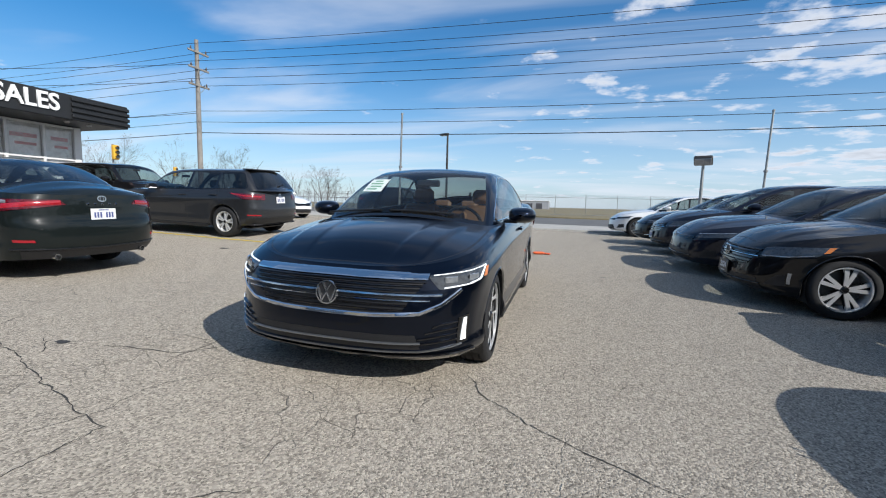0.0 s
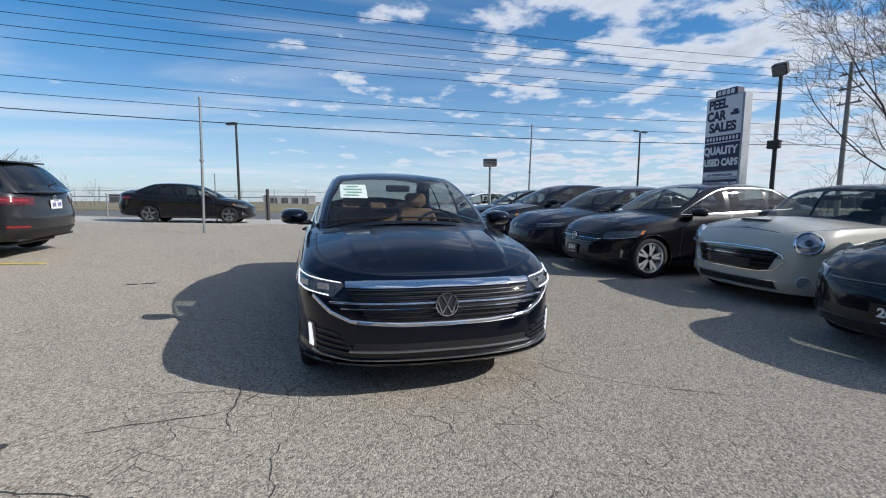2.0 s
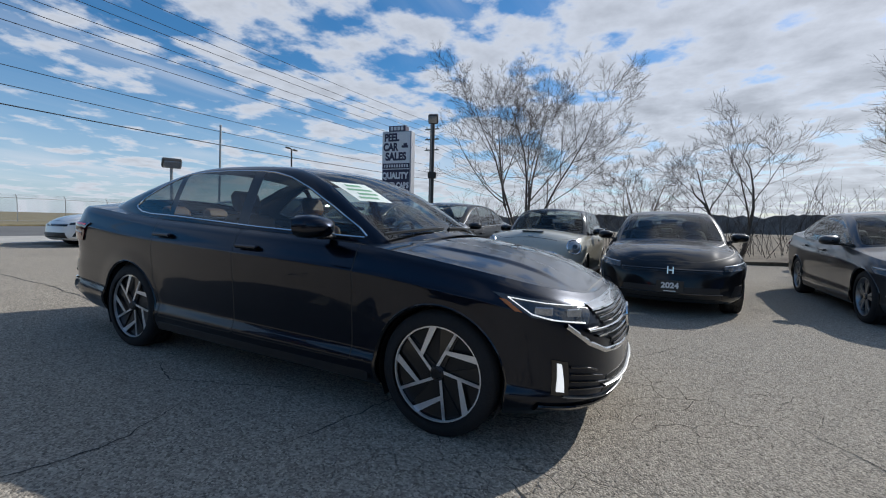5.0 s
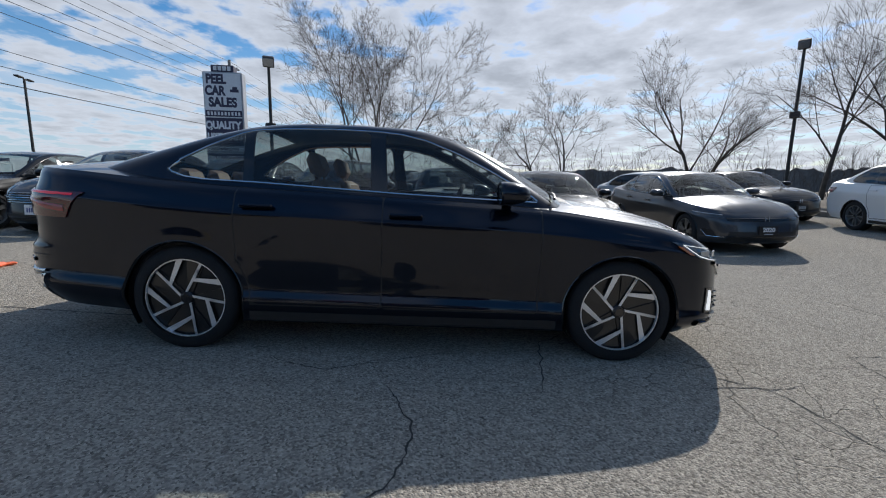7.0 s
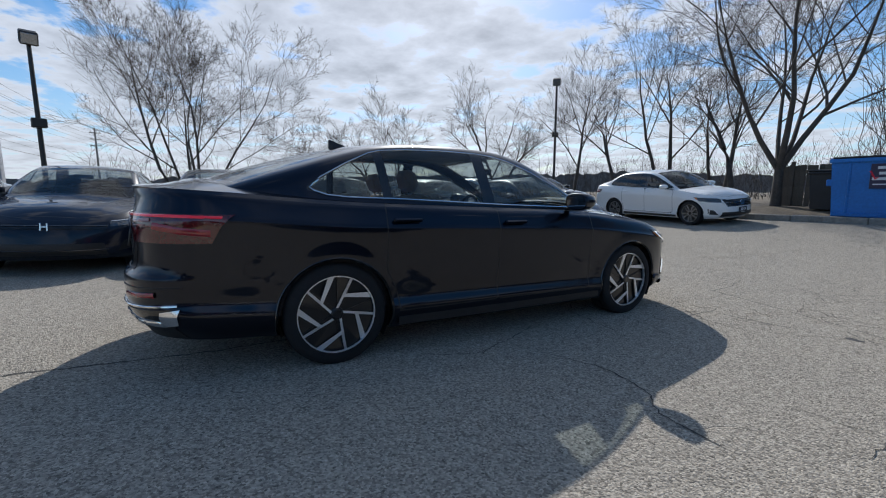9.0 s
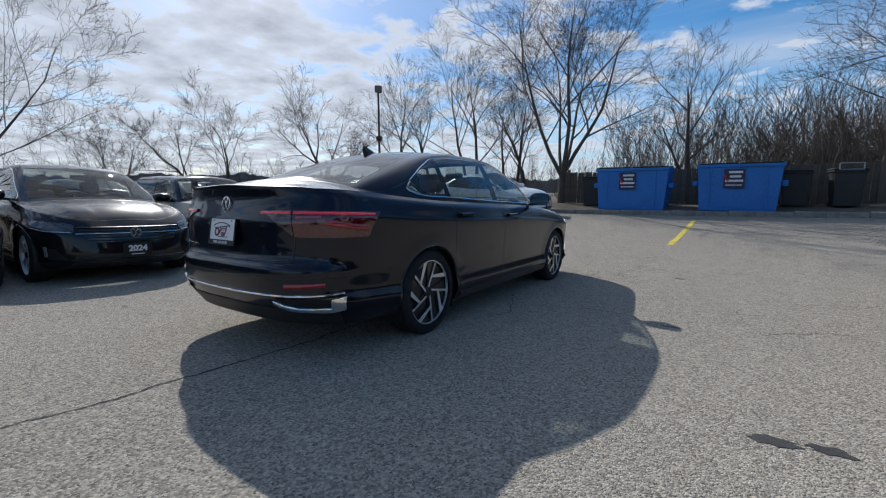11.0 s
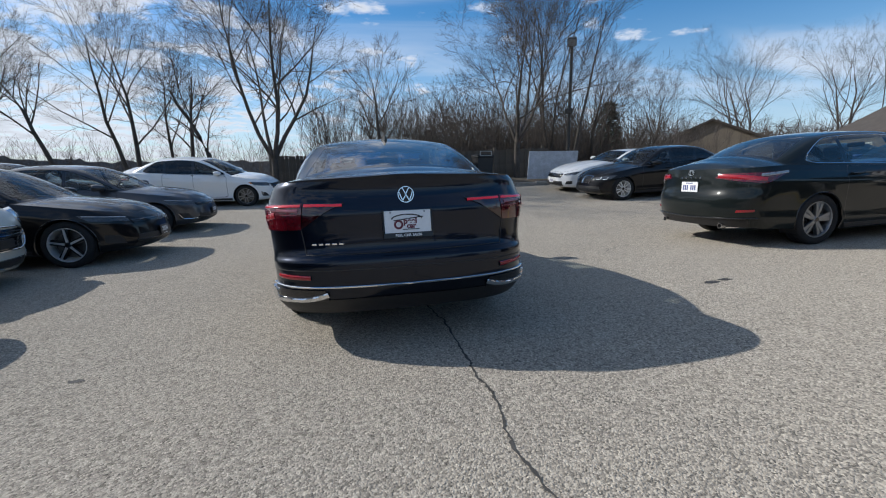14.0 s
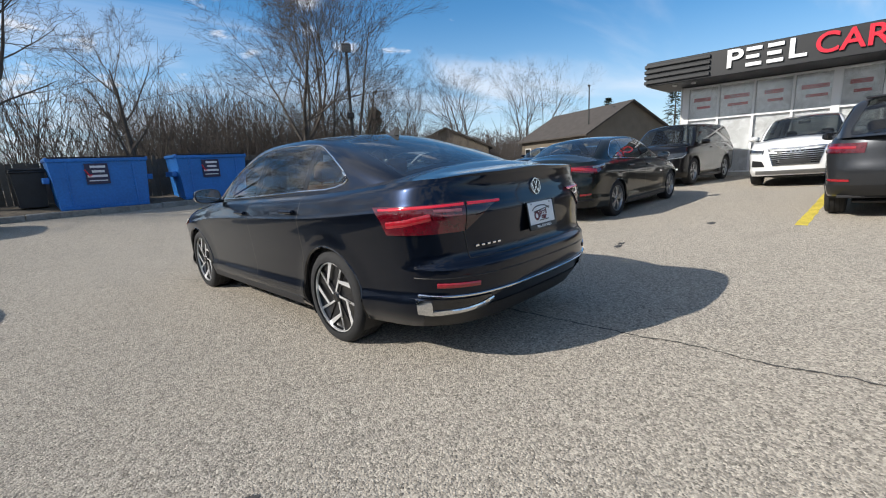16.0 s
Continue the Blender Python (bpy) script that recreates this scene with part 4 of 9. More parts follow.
class ArchedBody(Body):
    """The whole skin: one arched line from windscreen to boot, flared flanks, a folded bonnet. The glasshouse is drawn once, for the
    lead car, and stretched to the windscreen, roof, tail and belt of every other one."""

    def house_lines(self):
        self.f_mid = curve_through([(1.40, 0.80), (1.12, 0.985), (0.985, 1.066), (0.758, 1.198), (0.53, 1.318), (0.308, 1.404), (0.12, 1.445), (-0.10, 1.466), (-0.36, 1.477), (-0.62, 1.476),
                                    (-0.843, 1.465), (-1.071, 1.440), (-1.225, 1.410), (-1.418, 1.362), (-1.651, 1.296), (-1.886, 1.222), (-2.045, 1.166), (-2.2, 1.105), (-2.5, 0.98)])
        self.f_sweep = curve_through([(-2.5, -0.16), (-1.2, -0.16), (-0.7, 0.0), (-0.2, 0.0), (0.25, 0.33), (1.5, 0.33)])
        self.f_across = curve_through([(-2.5, 0.20), (-1.6, 0.19), (-1.0, 0.15), (-0.3, 0.14), (0.4, 0.08), (1.5, 0.06)])
        self.f_wide = curve_through([(1.4, 0.66), (1.2, 0.715), (0.9, 0.762), (0.4, 0.793), (-0.2, 0.800), (-0.8, 0.793), (-1.2, 0.778), (-1.46, 0.762), (-2.0, 0.690), (-2.4, 0.60)])
        self.f_belt = curve_through([(2.2, 0.718), (1.6, 0.850), (1.3, 0.893), (0.9, 0.940), (0.5, 0.965), (-0.1, 0.985), (-0.6, 1.0), (-1.1, 1.017), (-1.5, 1.04), (-2.0, 1.078), (-2.3, 1.092), (-2.5, 1.090)])
        self.own = np.array([self.C0 - 0.55, self.C0, self.C1, self.A1, self.A0, self.A0 + 0.55])
        self.ref = np.array([-2.60, -2.05, -0.85 if self.hatch else -1.10, 0.20, 1.08, 1.63])
        xm = (self.A1 + self.C1) / 2
        self.tall = (float(np.max(self.f_roof(np.linspace(self.C1, self.A1, 20)))) + self.rcrown - float(self.f_zt(xm))) / 0.482
        self.broad = (self.W * float(self.f_side(1)) - 0.015) / 0.80
        if self.lead:
            self.own, self.tall, self.broad = self.ref, 1.0, 1.0
        self.f_zr = lambda x: self.zroof(x, 0.585 * self.broad)
        self.window = [(0.80, 0.984), (0.468, 0.992), (-0.05, 1.007), (-0.39, 1.022), (-0.90, 1.044), (-1.24, 1.052), (-1.37, 1.066), (-1.468, 1.098), (-1.476, 1.110), (-1.41, 1.160), (-1.23, 1.262),
                       (-1.06, 1.340), (-0.98, 1.362), (-0.80, 1.378), (-0.50, 1.388), (-0.20, 1.384), (-0.05, 1.370), (0.10, 1.336), (0.30, 1.260), (0.53, 1.146), (0.74, 1.030)]
        self.window = [(float(self.back(x)), float(self.f_zt(self.back(x)) + (z - self.f_belt(x)) * self.tall)) for x, z in self.window]

    def along(self, x):
        """Own x to the lead car's."""
        return np.interp(x, self.own, self.ref)

    def back(self, u):
        return np.interp(u, self.ref, self.own)

    def levels(self):
        if not self.lead:
            return np.linspace(0, 1, self.nv)
        return np.unique(np.round(np.r_[np.linspace(0, 1, 50), 0.17, 0.25, 0.265, 0.405, 0.425, 0.445, 0.81, 0.818, 0.83, 0.95, 0.975, 0.988], 4))

    def ring(self, v):
        x, y = Body.ring(self, v)
        z = self.level(x, v)
        for ax in (self.af, self.ar):
            r = (np.hypot(x - ax, z - self.R) - self.arch) / 0.11
            k = np.clip(1 - np.abs(r), 0, 1)
            y = y + 0.008 * k * k * (3 - 2 * k) * (y > 0.6)
        return x, y

    def decks(self, x, y):
        """Height of bonnet and boot over arrays x, y, with the bonnet's folds."""
        rx, ry = self.ring(1.0)
        w = np.maximum(np.interp(x, rx[::-1], ry[::-1]), 0.05)
        a = np.abs(y)
        nose, tail = self.xf + float(self.f_nose(1)), self.xr - float(self.f_tail(1))
        fade = 1 - np.clip((x - nose + 0.30) / 0.30, 0, 1) ** 2
        if not self.lead:
            fade = fade * (1 - np.clip((tail + 0.15 - x) / 0.15, 0, 1) ** 2)
        z = self.f_zt(x) + self.f_crown(x) * fade * (1 - np.clip(a / w, 0, 1) ** 2)
        if self.hatch:
            return z
        step = lambda q: np.clip(q, 0, 1) ** 2 * (3 - 2 * np.clip(q, 0, 1))
        run = step((x - self.A0 + 0.12) / 0.35) * step((nose - 0.01 - x) / 0.35)
        q = np.clip((x - 1.0) / 1.05, 0, 1)
        outer, inner = 0.625 - 0.130 * q, 0.40 - 0.10 * q
        z = z + run * (0.011 * step((outer - a) / 0.028) - 0.004 * step((outer - a) / 0.20) - 0.006 * step((inner - a) / 0.030) + 0.003 * step((inner - a) / 0.20))
        return z

    def deck(self, x, y):
        return float(self.decks(np.array([x]), np.array([y]))[0])

    def cover(self, x, y):
        n = 97 if self.lead else 41
        t = np.linspace(1, -1, n)
        X, Y = np.repeat(x[:, None], n, 1), y[:, None] * t
        P = np.stack([X, Y, self.decks(X.ravel(), Y.ravel()).reshape(X.shape) + 0.0005], -1)
        return P.reshape(-1, 3), [(i * n + j, i * n + j + 1, (i + 1) * n + j + 1, (i + 1) * n + j) for i in range(len(x) - 1) for j in range(n - 1)]

    def inner(self, x, y, z):
        """Positive inside the glasshouse: under the arched line and between the leaning sides, with a rounded edge between."""
        u, a = self.along(x), np.abs(y) / self.broad
        dz = (z - self.f_zt(x)) / self.tall
        up = self.f_mid(u + self.f_sweep(u) * a * a) - self.f_across(u) * a * a - self.f_belt(u) - dz
        side = (self.f_wide(u) - 0.33 * dz - 0.30 * np.maximum(dz, 0) ** 2 - a) * 1.5
        k = 0.085
        h = np.maximum(k - np.abs(up - side), 0) / k
        return np.minimum(up, side) - h * h * k / 4

    def flank(self, P):
        """Metres from a point inward to the leaning side."""
        dz = (P[:, 2] - self.f_zt(P[:, 0])) / self.tall
        return self.f_wide(self.along(P[:, 0])) - 0.33 * dz - 0.30 * np.maximum(dz, 0) ** 2 - np.abs(P[:, 1]) / self.broad

    def solve(self, f, lo, hi):
        lo, hi = np.array(lo, float), np.array(hi, float)
        for _ in range(26):
            mid = (lo + hi) / 2
            ok = f(mid) > 0
            lo, hi = np.where(ok, mid, lo), np.where(ok, hi, mid)
        return (lo + hi) / 2

    def zroof(self, x, y):
        x, y = np.broadcast_arrays(np.asarray(x, float), np.asarray(y, float))
        return self.solve(lambda z: self.inner(x, y, z), np.full(x.shape, 0.4), np.full(x.shape, 2.0))

    def side_y(self, x, z):
        return float(self.solve(lambda y: self.inner(np.array(x), y, np.array(z)), 0.0, 1.0))

    def glass_x(self, y, z):
        return float(self.solve(lambda x: self.inner(x, np.array(y), np.array(z)), -0.2, 1.35))

    def cabin_side(self, P):
        """Positive where the glasshouse stands over the lower skin."""
        return np.where(P[:, 2] > self.f_zt(P[:, 0]) - 0.012, self.zroof(P[:, 0], P[:, 1]) - P[:, 2] - 0.012, -1.0)

    def house(self):
        """Skin of the glasshouse: vertices and faces, cut off a little under the deck."""
        q = 1.0 if self.lead else 0.5
        xs = self.back(np.r_[np.linspace(1.16, 0.0, int(62 * q)), np.linspace(-0.03, -0.95, int(34 * q)), np.linspace(-0.97, -2.3, int(66 * q))])
        th = np.linspace(0, np.pi, int(130 * q) + 1)
        z0 = self.f_zt(xs) - 0.05
        X, T = np.meshgrid(xs, th, indexing="ij")
        Z0 = np.repeat(z0[:, None], len(th), 1)
        r = self.solve(lambda q: self.inner(X, q * np.cos(T), Z0 + q * np.sin(T)), np.zeros(X.shape), np.full(X.shape, 1.3))
        P = np.stack([X, r * np.cos(T), Z0 + r * np.sin(T)], -1)
        c = len(th)
        big = r > 0.01
        F = [(i * c + j + 1, i * c + j, (i + 1) * c + j, (i + 1) * c + j + 1) for i in range(len(xs) - 1) for j in range(c - 1) if big[i, j] or big[i + 1, j] or big[i, j + 1] or big[i + 1, j + 1]]
        V = P.reshape(-1, 3)
        V, keep, drop = cut(V, F, lambda Q: Q[:, 2] - self.decks(Q[:, 0], Q[:, 1]) + 0.02)
        return V, keep


def loft(rows):
    """Rows of half rings, mirrored to whole closed rings: vertices and quads."""
    R = []
    for x, y, z in rows:
        h = np.stack([x, y, z], 1)
        m = h[-2:0:-1] * (1, -1, 1)
        R.append(np.r_[h, m])
    P = np.array(R)
    r, c = P.shape[:2]
    F = [(i * c + j, i * c + (j + 1) % c, (i + 1) * c + (j + 1) % c, (i + 1) * c + j) for i in range(r - 1) for j in range(c)]
    return P.reshape(-1, 3), F


def patch(B, corners, end="f", out=0.006, n=(8, 3), geo=None, mi=0, inner=0.004):
    """A thin raised panel on the lower body. corners: four (s, z), lower inner, lower outer, upper outer, upper inner."""
    geo = geo or Geo()
    a, b, c, d = [np.array(q, float) for q in corners]
    U, V = np.linspace(0, 1, n[0] + 1), np.linspace(0, 1, n[1] + 1)
    P = np.zeros((len(V), len(U), 3))
    Q = np.zeros_like(P)
    for i, v in enumerate(V):
        for j, u in enumerate(U):
            s, z = (a * (1 - u) + b * u) * (1 - v) + (d * (1 - u) + c * u) * v
            P[i, j], Q[i, j] = B.at(s, z, end, out), B.at(s, z, end, -inner)
    flip = (np.mean([a[0], b[0]]) >= 0) != (end == "r")
    flip = not flip
    geo.grid(P, mi, flip=not flip)
    rim = [(0, j) for j in range(len(U))] + [(i, len(U) - 1) for i in range(1, len(V))] + [(len(V) - 1, j) for j in range(len(U) - 2, -1, -1)] + [(i, 0) for i in range(len(V) - 2, 0, -1)]
    top, bot = np.array([P[i] for i in rim]), np.array([Q[i] for i in rim])
    geo.grid(np.stack([np.r_[bot, bot[:1]], np.r_[top, top[:1]]]), mi, flip=not flip)
    return geo


def strip(B, pts, w, end="f", out=0.008, geo=None, mi=0, n=10):
    """A narrow raised strip along (s, z) points, w high."""
    pts = np.array(pts, float)
    t = np.linspace(0, 1, n * (len(pts) - 1) + 1)
    k = np.linspace(0, 1, len(pts))
    S, Z = np.interp(t, k, pts[:, 0]), np.interp(t, k, pts[:, 1])
    d = np.stack([np.gradient(S), np.gradient(Z)], 1); d /= np.linalg.norm(d, axis=1, keepdims=True) + 1e-9
    nrm = np.stack([-d[:, 1], d[:, 0]], 1) * (w / 2)
    rows = []
    for off, o in ((-1, -0.003), (-1, out * 0.7), (-0.5, out), (0.5, out), (1, out * 0.7), (1, -0.003)):
        rows.append([B.at(s + a * off, z + b * off, end, o) for (s, z), (a, b) in zip(np.stack([S, Z], 1), nrm)])
    geo = geo or Geo()
    return geo.grid(np.array(rows), mi)


def wheel_parts(parent, style, R, rim, tw, pos, left, mats):
    """A wheel > tyre, rim, hub cap, disc; its face looks outward."""
    w = new("wheel")
    w.parent = parent
    w.matrix_basis = Matrix.Translation(pos) @ (Matrix.Identity(4) if left else Matrix.Rotation(math.pi, 4, "Z"))
    key = (style, R, rim, tw)
    if key not in WHEELS:
        h = tw / 2
        t = Geo()
        prof = [(rim + 0.002, -h * 0.86), (rim + 0.03, -h * 0.96), (R - 0.055, -h * 1.04), (R - 0.022, -h * 0.97), (R - 0.005, -h * 0.80)]
        for g in (-0.5, -0.02, 0.46):
            prof += [(R, h * (g - 0.22)), (R, h * g), (R - 0.008, h * g + 0.002), (R - 0.008, h * g + 0.008), (R, h * g + 0.010)]
        prof += [(R - 0.005, h * 0.80), (R - 0.022, h * 0.97), (R - 0.055, h * 1.04), (R - 0.075, h * 1.02), (rim + 0.03, h * 0.98), (rim + 0.006, h * 0.93), (rim + 0.002, h * 0.84)]
        t.lathe(prof[::-1], 48, axis="y")
        r = Geo()
        # barrel and lip
        r.lathe([(rim * 0.93, -h * 0.8), (rim * 0.95, h * 0.55), (rim * 0.985, h * 0.76), (rim + 0.006, h * 0.86), (rim + 0.004, h * 0.93), (rim - 0.006, h * 0.93), (rim - 0.012, h * 0.80), (rim * 0.90, h * 0.40), (rim * 0.88, -h * 0.78)], 40, axis="y", mi=1 if style == "blade" else 0)
        front = h * 0.80
        hub = rim * 0.17
        r.lathe([(0.0001, front + 0.004), (hub * 0.8, front + 0.003), (hub, front - 0.006), (hub * 1.15, front - 0.06)], 20, axis="y", mi=1)

        def spoke(a0, r0, r1, w0, w1, skew, mi, y0, y1, thick=0.03):
            """A bar of the wheel face from radius r0 to r1, skewed sideways, tapering."""
            v = []
            for rr, ww, yy, sk in ((r0, w0, y0, 0), ((r0 + r1) / 2, (w0 + w1) / 2, (y0 + y1) / 2 + 0.004, skew / 2), (r1, w1, y1, skew)):
                for side in (-1, 1):
                    for dep in (0, -thick):
                        q = side * ww / 2 * (1 if dep == 0 else 1.15) + sk
                        v.append((rr * math.cos(a0) - q * math.sin(a0), yy + dep, rr * math.sin(a0) + q * math.cos(a0)))
            f = []
            for k in (0, 4):
                f += [(k, k + 4, k + 6, k + 2), (k + 1, k + 3, k + 7, k + 5), (k, k + 1, k + 5, k + 4), (k + 2, k + 6, k + 7, k + 3)]
            f += [(0, 2, 3, 1), (8, 9, 11, 10)]
            r.add(v, f, mi)
        if style == "blade":
            # five pairs of leaning two-tone blades: a long bright blade and a short one beside it
            def facet(p, q, w0, w1, mi, y, thick):
                """A flat bar across the wheel face between two polar points (radius share, degrees)."""
                (ra, aa), (rb, ab) = p, q
                A = np.array([-ra * rim * math.cos(radians(aa)), ra * rim * math.sin(radians(aa))])
                E = np.array([-rb * rim * math.cos(radians(ab)), rb * rim * math.sin(radians(ab))])
                d_ = (E - A) / np.linalg.norm(E - A)
                s_ = np.array([-d_[1], d_[0]])
                v = []
                for c_, w_ in ((A, w0), (E, w1)):
                    for sg in (-1, 1):
                        for dep in (0, -thick):
                            c2 = c_ + s_ * sg * w_ / 2
                            v.append((c2[0], y + dep, c2[1]))
                r.add(v, [(0, 4, 6, 2), (1, 3, 7, 5), (0, 1, 5, 4), (2, 6, 7, 3), (0, 2, 3, 1), (4, 5, 7, 6)], mi)
            for k in range(5):
                o_ = 72 * k
                # dark webs carry two-tone blades that lean like a pinwheel
                facet((0.14, 60 + o_), (0.965, 76 + o_), 0.030, 0.110, 1, front - 0.014, 0.03)
                facet((0.30, 120 + o_), (0.965, 122 + o_), 0.060, 0.105, 1, front - 0.030, 0.02)
                facet((0.12, 95 + o_), (0.97, 66 + o_), 0.015, 0.016, 0, front - 0.002, 0.003)
                facet((0.48, 141 + o_), (0.97, 138 + o_), 0.015, 0.016, 0, front - 0.002, 0.003)
                facet((0.49, 141 + o_), (0.97, 97 + o_), 0.020, 0.036, 0, front - 0.001, 0.003)
            # black disc backs the webs and stands in for shade in their openings
            r.lathe([(rim * 0.97, front - 0.018), (rim * 0.90, front - 0.024), (hub * 0.8, front - 0.022)], 40, axis="y", mi=1)
            r.lathe([(rim * 1.0, front - 0.004), (rim * 1.0, front + 0.012), (rim * 0.945, front + 0.012), (rim * 0.945, front - 0.004)], 40, axis="y", mi=0)
        elif style == "twin":
            for k in range(5):
                a = 2 * math.pi * k / 5 + 0.5
                for q in (-0.13, 0.13):
                    spoke(a + q, hub * 0.9, rim * 0.97, 0.030, 0.040, 0.012 * (1 if q > 0 else -1), 0, front - 0.006, front - 0.004)
                    spoke(a + q * 1.05, hub * 0.9, rim * 0.965, 0.044, 0.058, 0.0, 1, front - 0.016, front - 0.016)
        elif style == "star":
            for k in range(5):
                a = 2 * math.pi * k / 5 + 0.2
                spoke(a, hub * 0.9, rim * 0.98, 0.03, 0.022, 0.0, 0, front - 0.004, front - 0.004, 0.02)
                spoke(a, hub * 0.9, rim * 0.96, 0.06, 0.07, 0.0, 1, front - 0.014, front - 0.014)
        elif style == "multi":
            for k in range(10):
                a = 2 * math.pi * k / 10
                spoke(a, hub * 0.9, rim * 0.97, 0.022, 0.034, 0.020 * (1 if k % 2 else -1), 0, front - 0.006, front - 0.004)
        else:
            for k in range(5):
                a = 2 * math.pi * k / 5 + 0.3
                spoke(a, hub * 0.9, rim * 0.97, 0.050, 0.075, 0.0, 0, front - 0.01, front - 0.004)
        c = Geo().lathe([(0.0001, front + 0.0085), (hub * 0.62, front + 0.008), (hub * 0.70, front + 0.004)], 20, axis="y")
        d = Geo().lathe([(0.05, 0.0), (rim * 0.78, 0.0), (rim * 0.78, -0.024), (0.05, -0.024)], 32, axis="y")
        WHEELS[key] = (t, r, c, d, {})
    t, r, c, d, made = WHEELS[key]
    mk = tuple(x.name for x in mats)
    if mk not in made:
        made[mk] = (t.mesh("tyre", [RUBBER], 40), r.mesh("rim", list(mats), 30), c.mesh("hub_cap", [GLOSSTRIM], 40), d.mesh("brake_disc", [DISC], 30))
    for nm, me in zip(("tyre", "rim", "hub_cap", "brake_disc"), made[mk]):
        part(nm, me, [], w)
    return w


WHEELS = {}


def seat_geo():
    g = Geo()
    g.box((0, 0, 0.08), (0.50, 0.48, 0.16), 0.05)
    g.box((0, 0.21, 0.12), (0.46, 0.08, 0.16), 0.035)
    g.box((0, -0.21, 0.12), (0.46, 0.08, 0.16), 0.035)
    tilt = Matrix.Rotation(radians(-18), 3, "Y")
    g.box((-0.30, 0, 0.44), (0.13, 0.46, 0.62), 0.05, rot=tilt)
    g.box((-0.27, 0.20, 0.42), (0.14, 0.09, 0.50), 0.035, rot=tilt)
    g.box((-0.27, -0.20, 0.42), (0.14, 0.09, 0.50), 0.035, rot=tilt)
    g.box((-0.43, 0, 0.84), (0.09, 0.26, 0.17), 0.04, rot=tilt)
    g.tube([(-0.39, 0.06, 0.70), (-0.42, 0.06, 0.80)], 0.008)
    g.tube([(-0.39, -0.06, 0.70), (-0.42, -0.06, 0.80)], 0.008)
    return g


SEATMESH = {}


def seat(parent, x, y, z, material):
    if material.name not in SEATMESH:
        SEATMESH[material.name] = seat_geo().mesh("front_seat", [material], 40)
    return part("front_seat", SEATMESH[material.name], [], parent, m=Matrix.Translation((x, y, z)))


def badge(parent, name, p, n, r, emblem="chevrons", material=None):
    """A round or simple emblem, flat on a point p with the outward way n."""
    n = Vector(n).normalized()
    q = n.to_track_quat("Z", "Y").to_matrix().to_4x4()
    q.translation = Vector(p)
    g = Geo()
    if emblem == "chevrons":
        g.lathe([(r * 0.90, -0.004), (r * 0.90, 0.006), (r, 0.006), (r * 1.02, -0.004)], 28, mi=0)
        g.lathe([(0.0001, 0.001), (r * 0.87, 0.0)], 28, mi=1)

        def bar(a, b):
            a, b = np.array(a) * r, np.array(b) * r
            d = (b - a) / np.linalg.norm(b - a)
            s = np.array([-d[1], d[0]]) * r * 0.056
            g.add([(*(a - s), 0.006), (*(b - s), 0.006), (*(b + s), 0.006), (*(a + s), 0.006), (*(a - s), 0), (*(b - s), 0), (*(b + s), 0), (*(a + s), 0)],
                  [(0, 1, 2, 3), (0, 4, 5, 1), (1, 5, 6, 2), (2, 6, 7, 3), (3, 7, 4, 0)], 0)
        for sx in (-1, 1):
            bar((sx * 0.40, 0.78), (0, 0.06))
            bar((sx * 0.82, 0.32), (sx * 0.42, -0.76))
            bar((sx * 0.42, -0.76), (0, 0.0))
    elif emblem == "bars":
        g.box((-r * 0.55, 0, 0.003), (r * 0.26, r * 1.7, 0.008), 0.002)
        g.box((r * 0.55, 0, 0.003), (r * 0.26, r * 1.7, 0.008), 0.002)
        g.box((0, 0, 0.003), (r * 0.9, r * 0.24, 0.008), 0.002)
    elif emblem == "rings":
        for k in range(4):
            g.lathe([(r * 0.42, 0), (r * 0.42, 0.006), (r * 0.56, 0.006), (r * 0.56, 0)], 20, c=((k - 1.5) * r * 0.78, 0, 0.001 * (k % 2)))
    else:
        for a, b in ((1.0, 0.7), (0.42, 0.66)):
            t = np.linspace(0, 2 * np.pi, 28)
            P = np.stack([np.stack([np.cos(t) * r * a * k, np.sin(t) * r * b * k, np.full(28, h)], 1) for k, h in ((0.82, 0), (0.82, 0.006), (1, 0.006), (1, 0))])
            g.grid(P)
    return part(name, g, [material or CHROME, TRIM], parent, m=q)


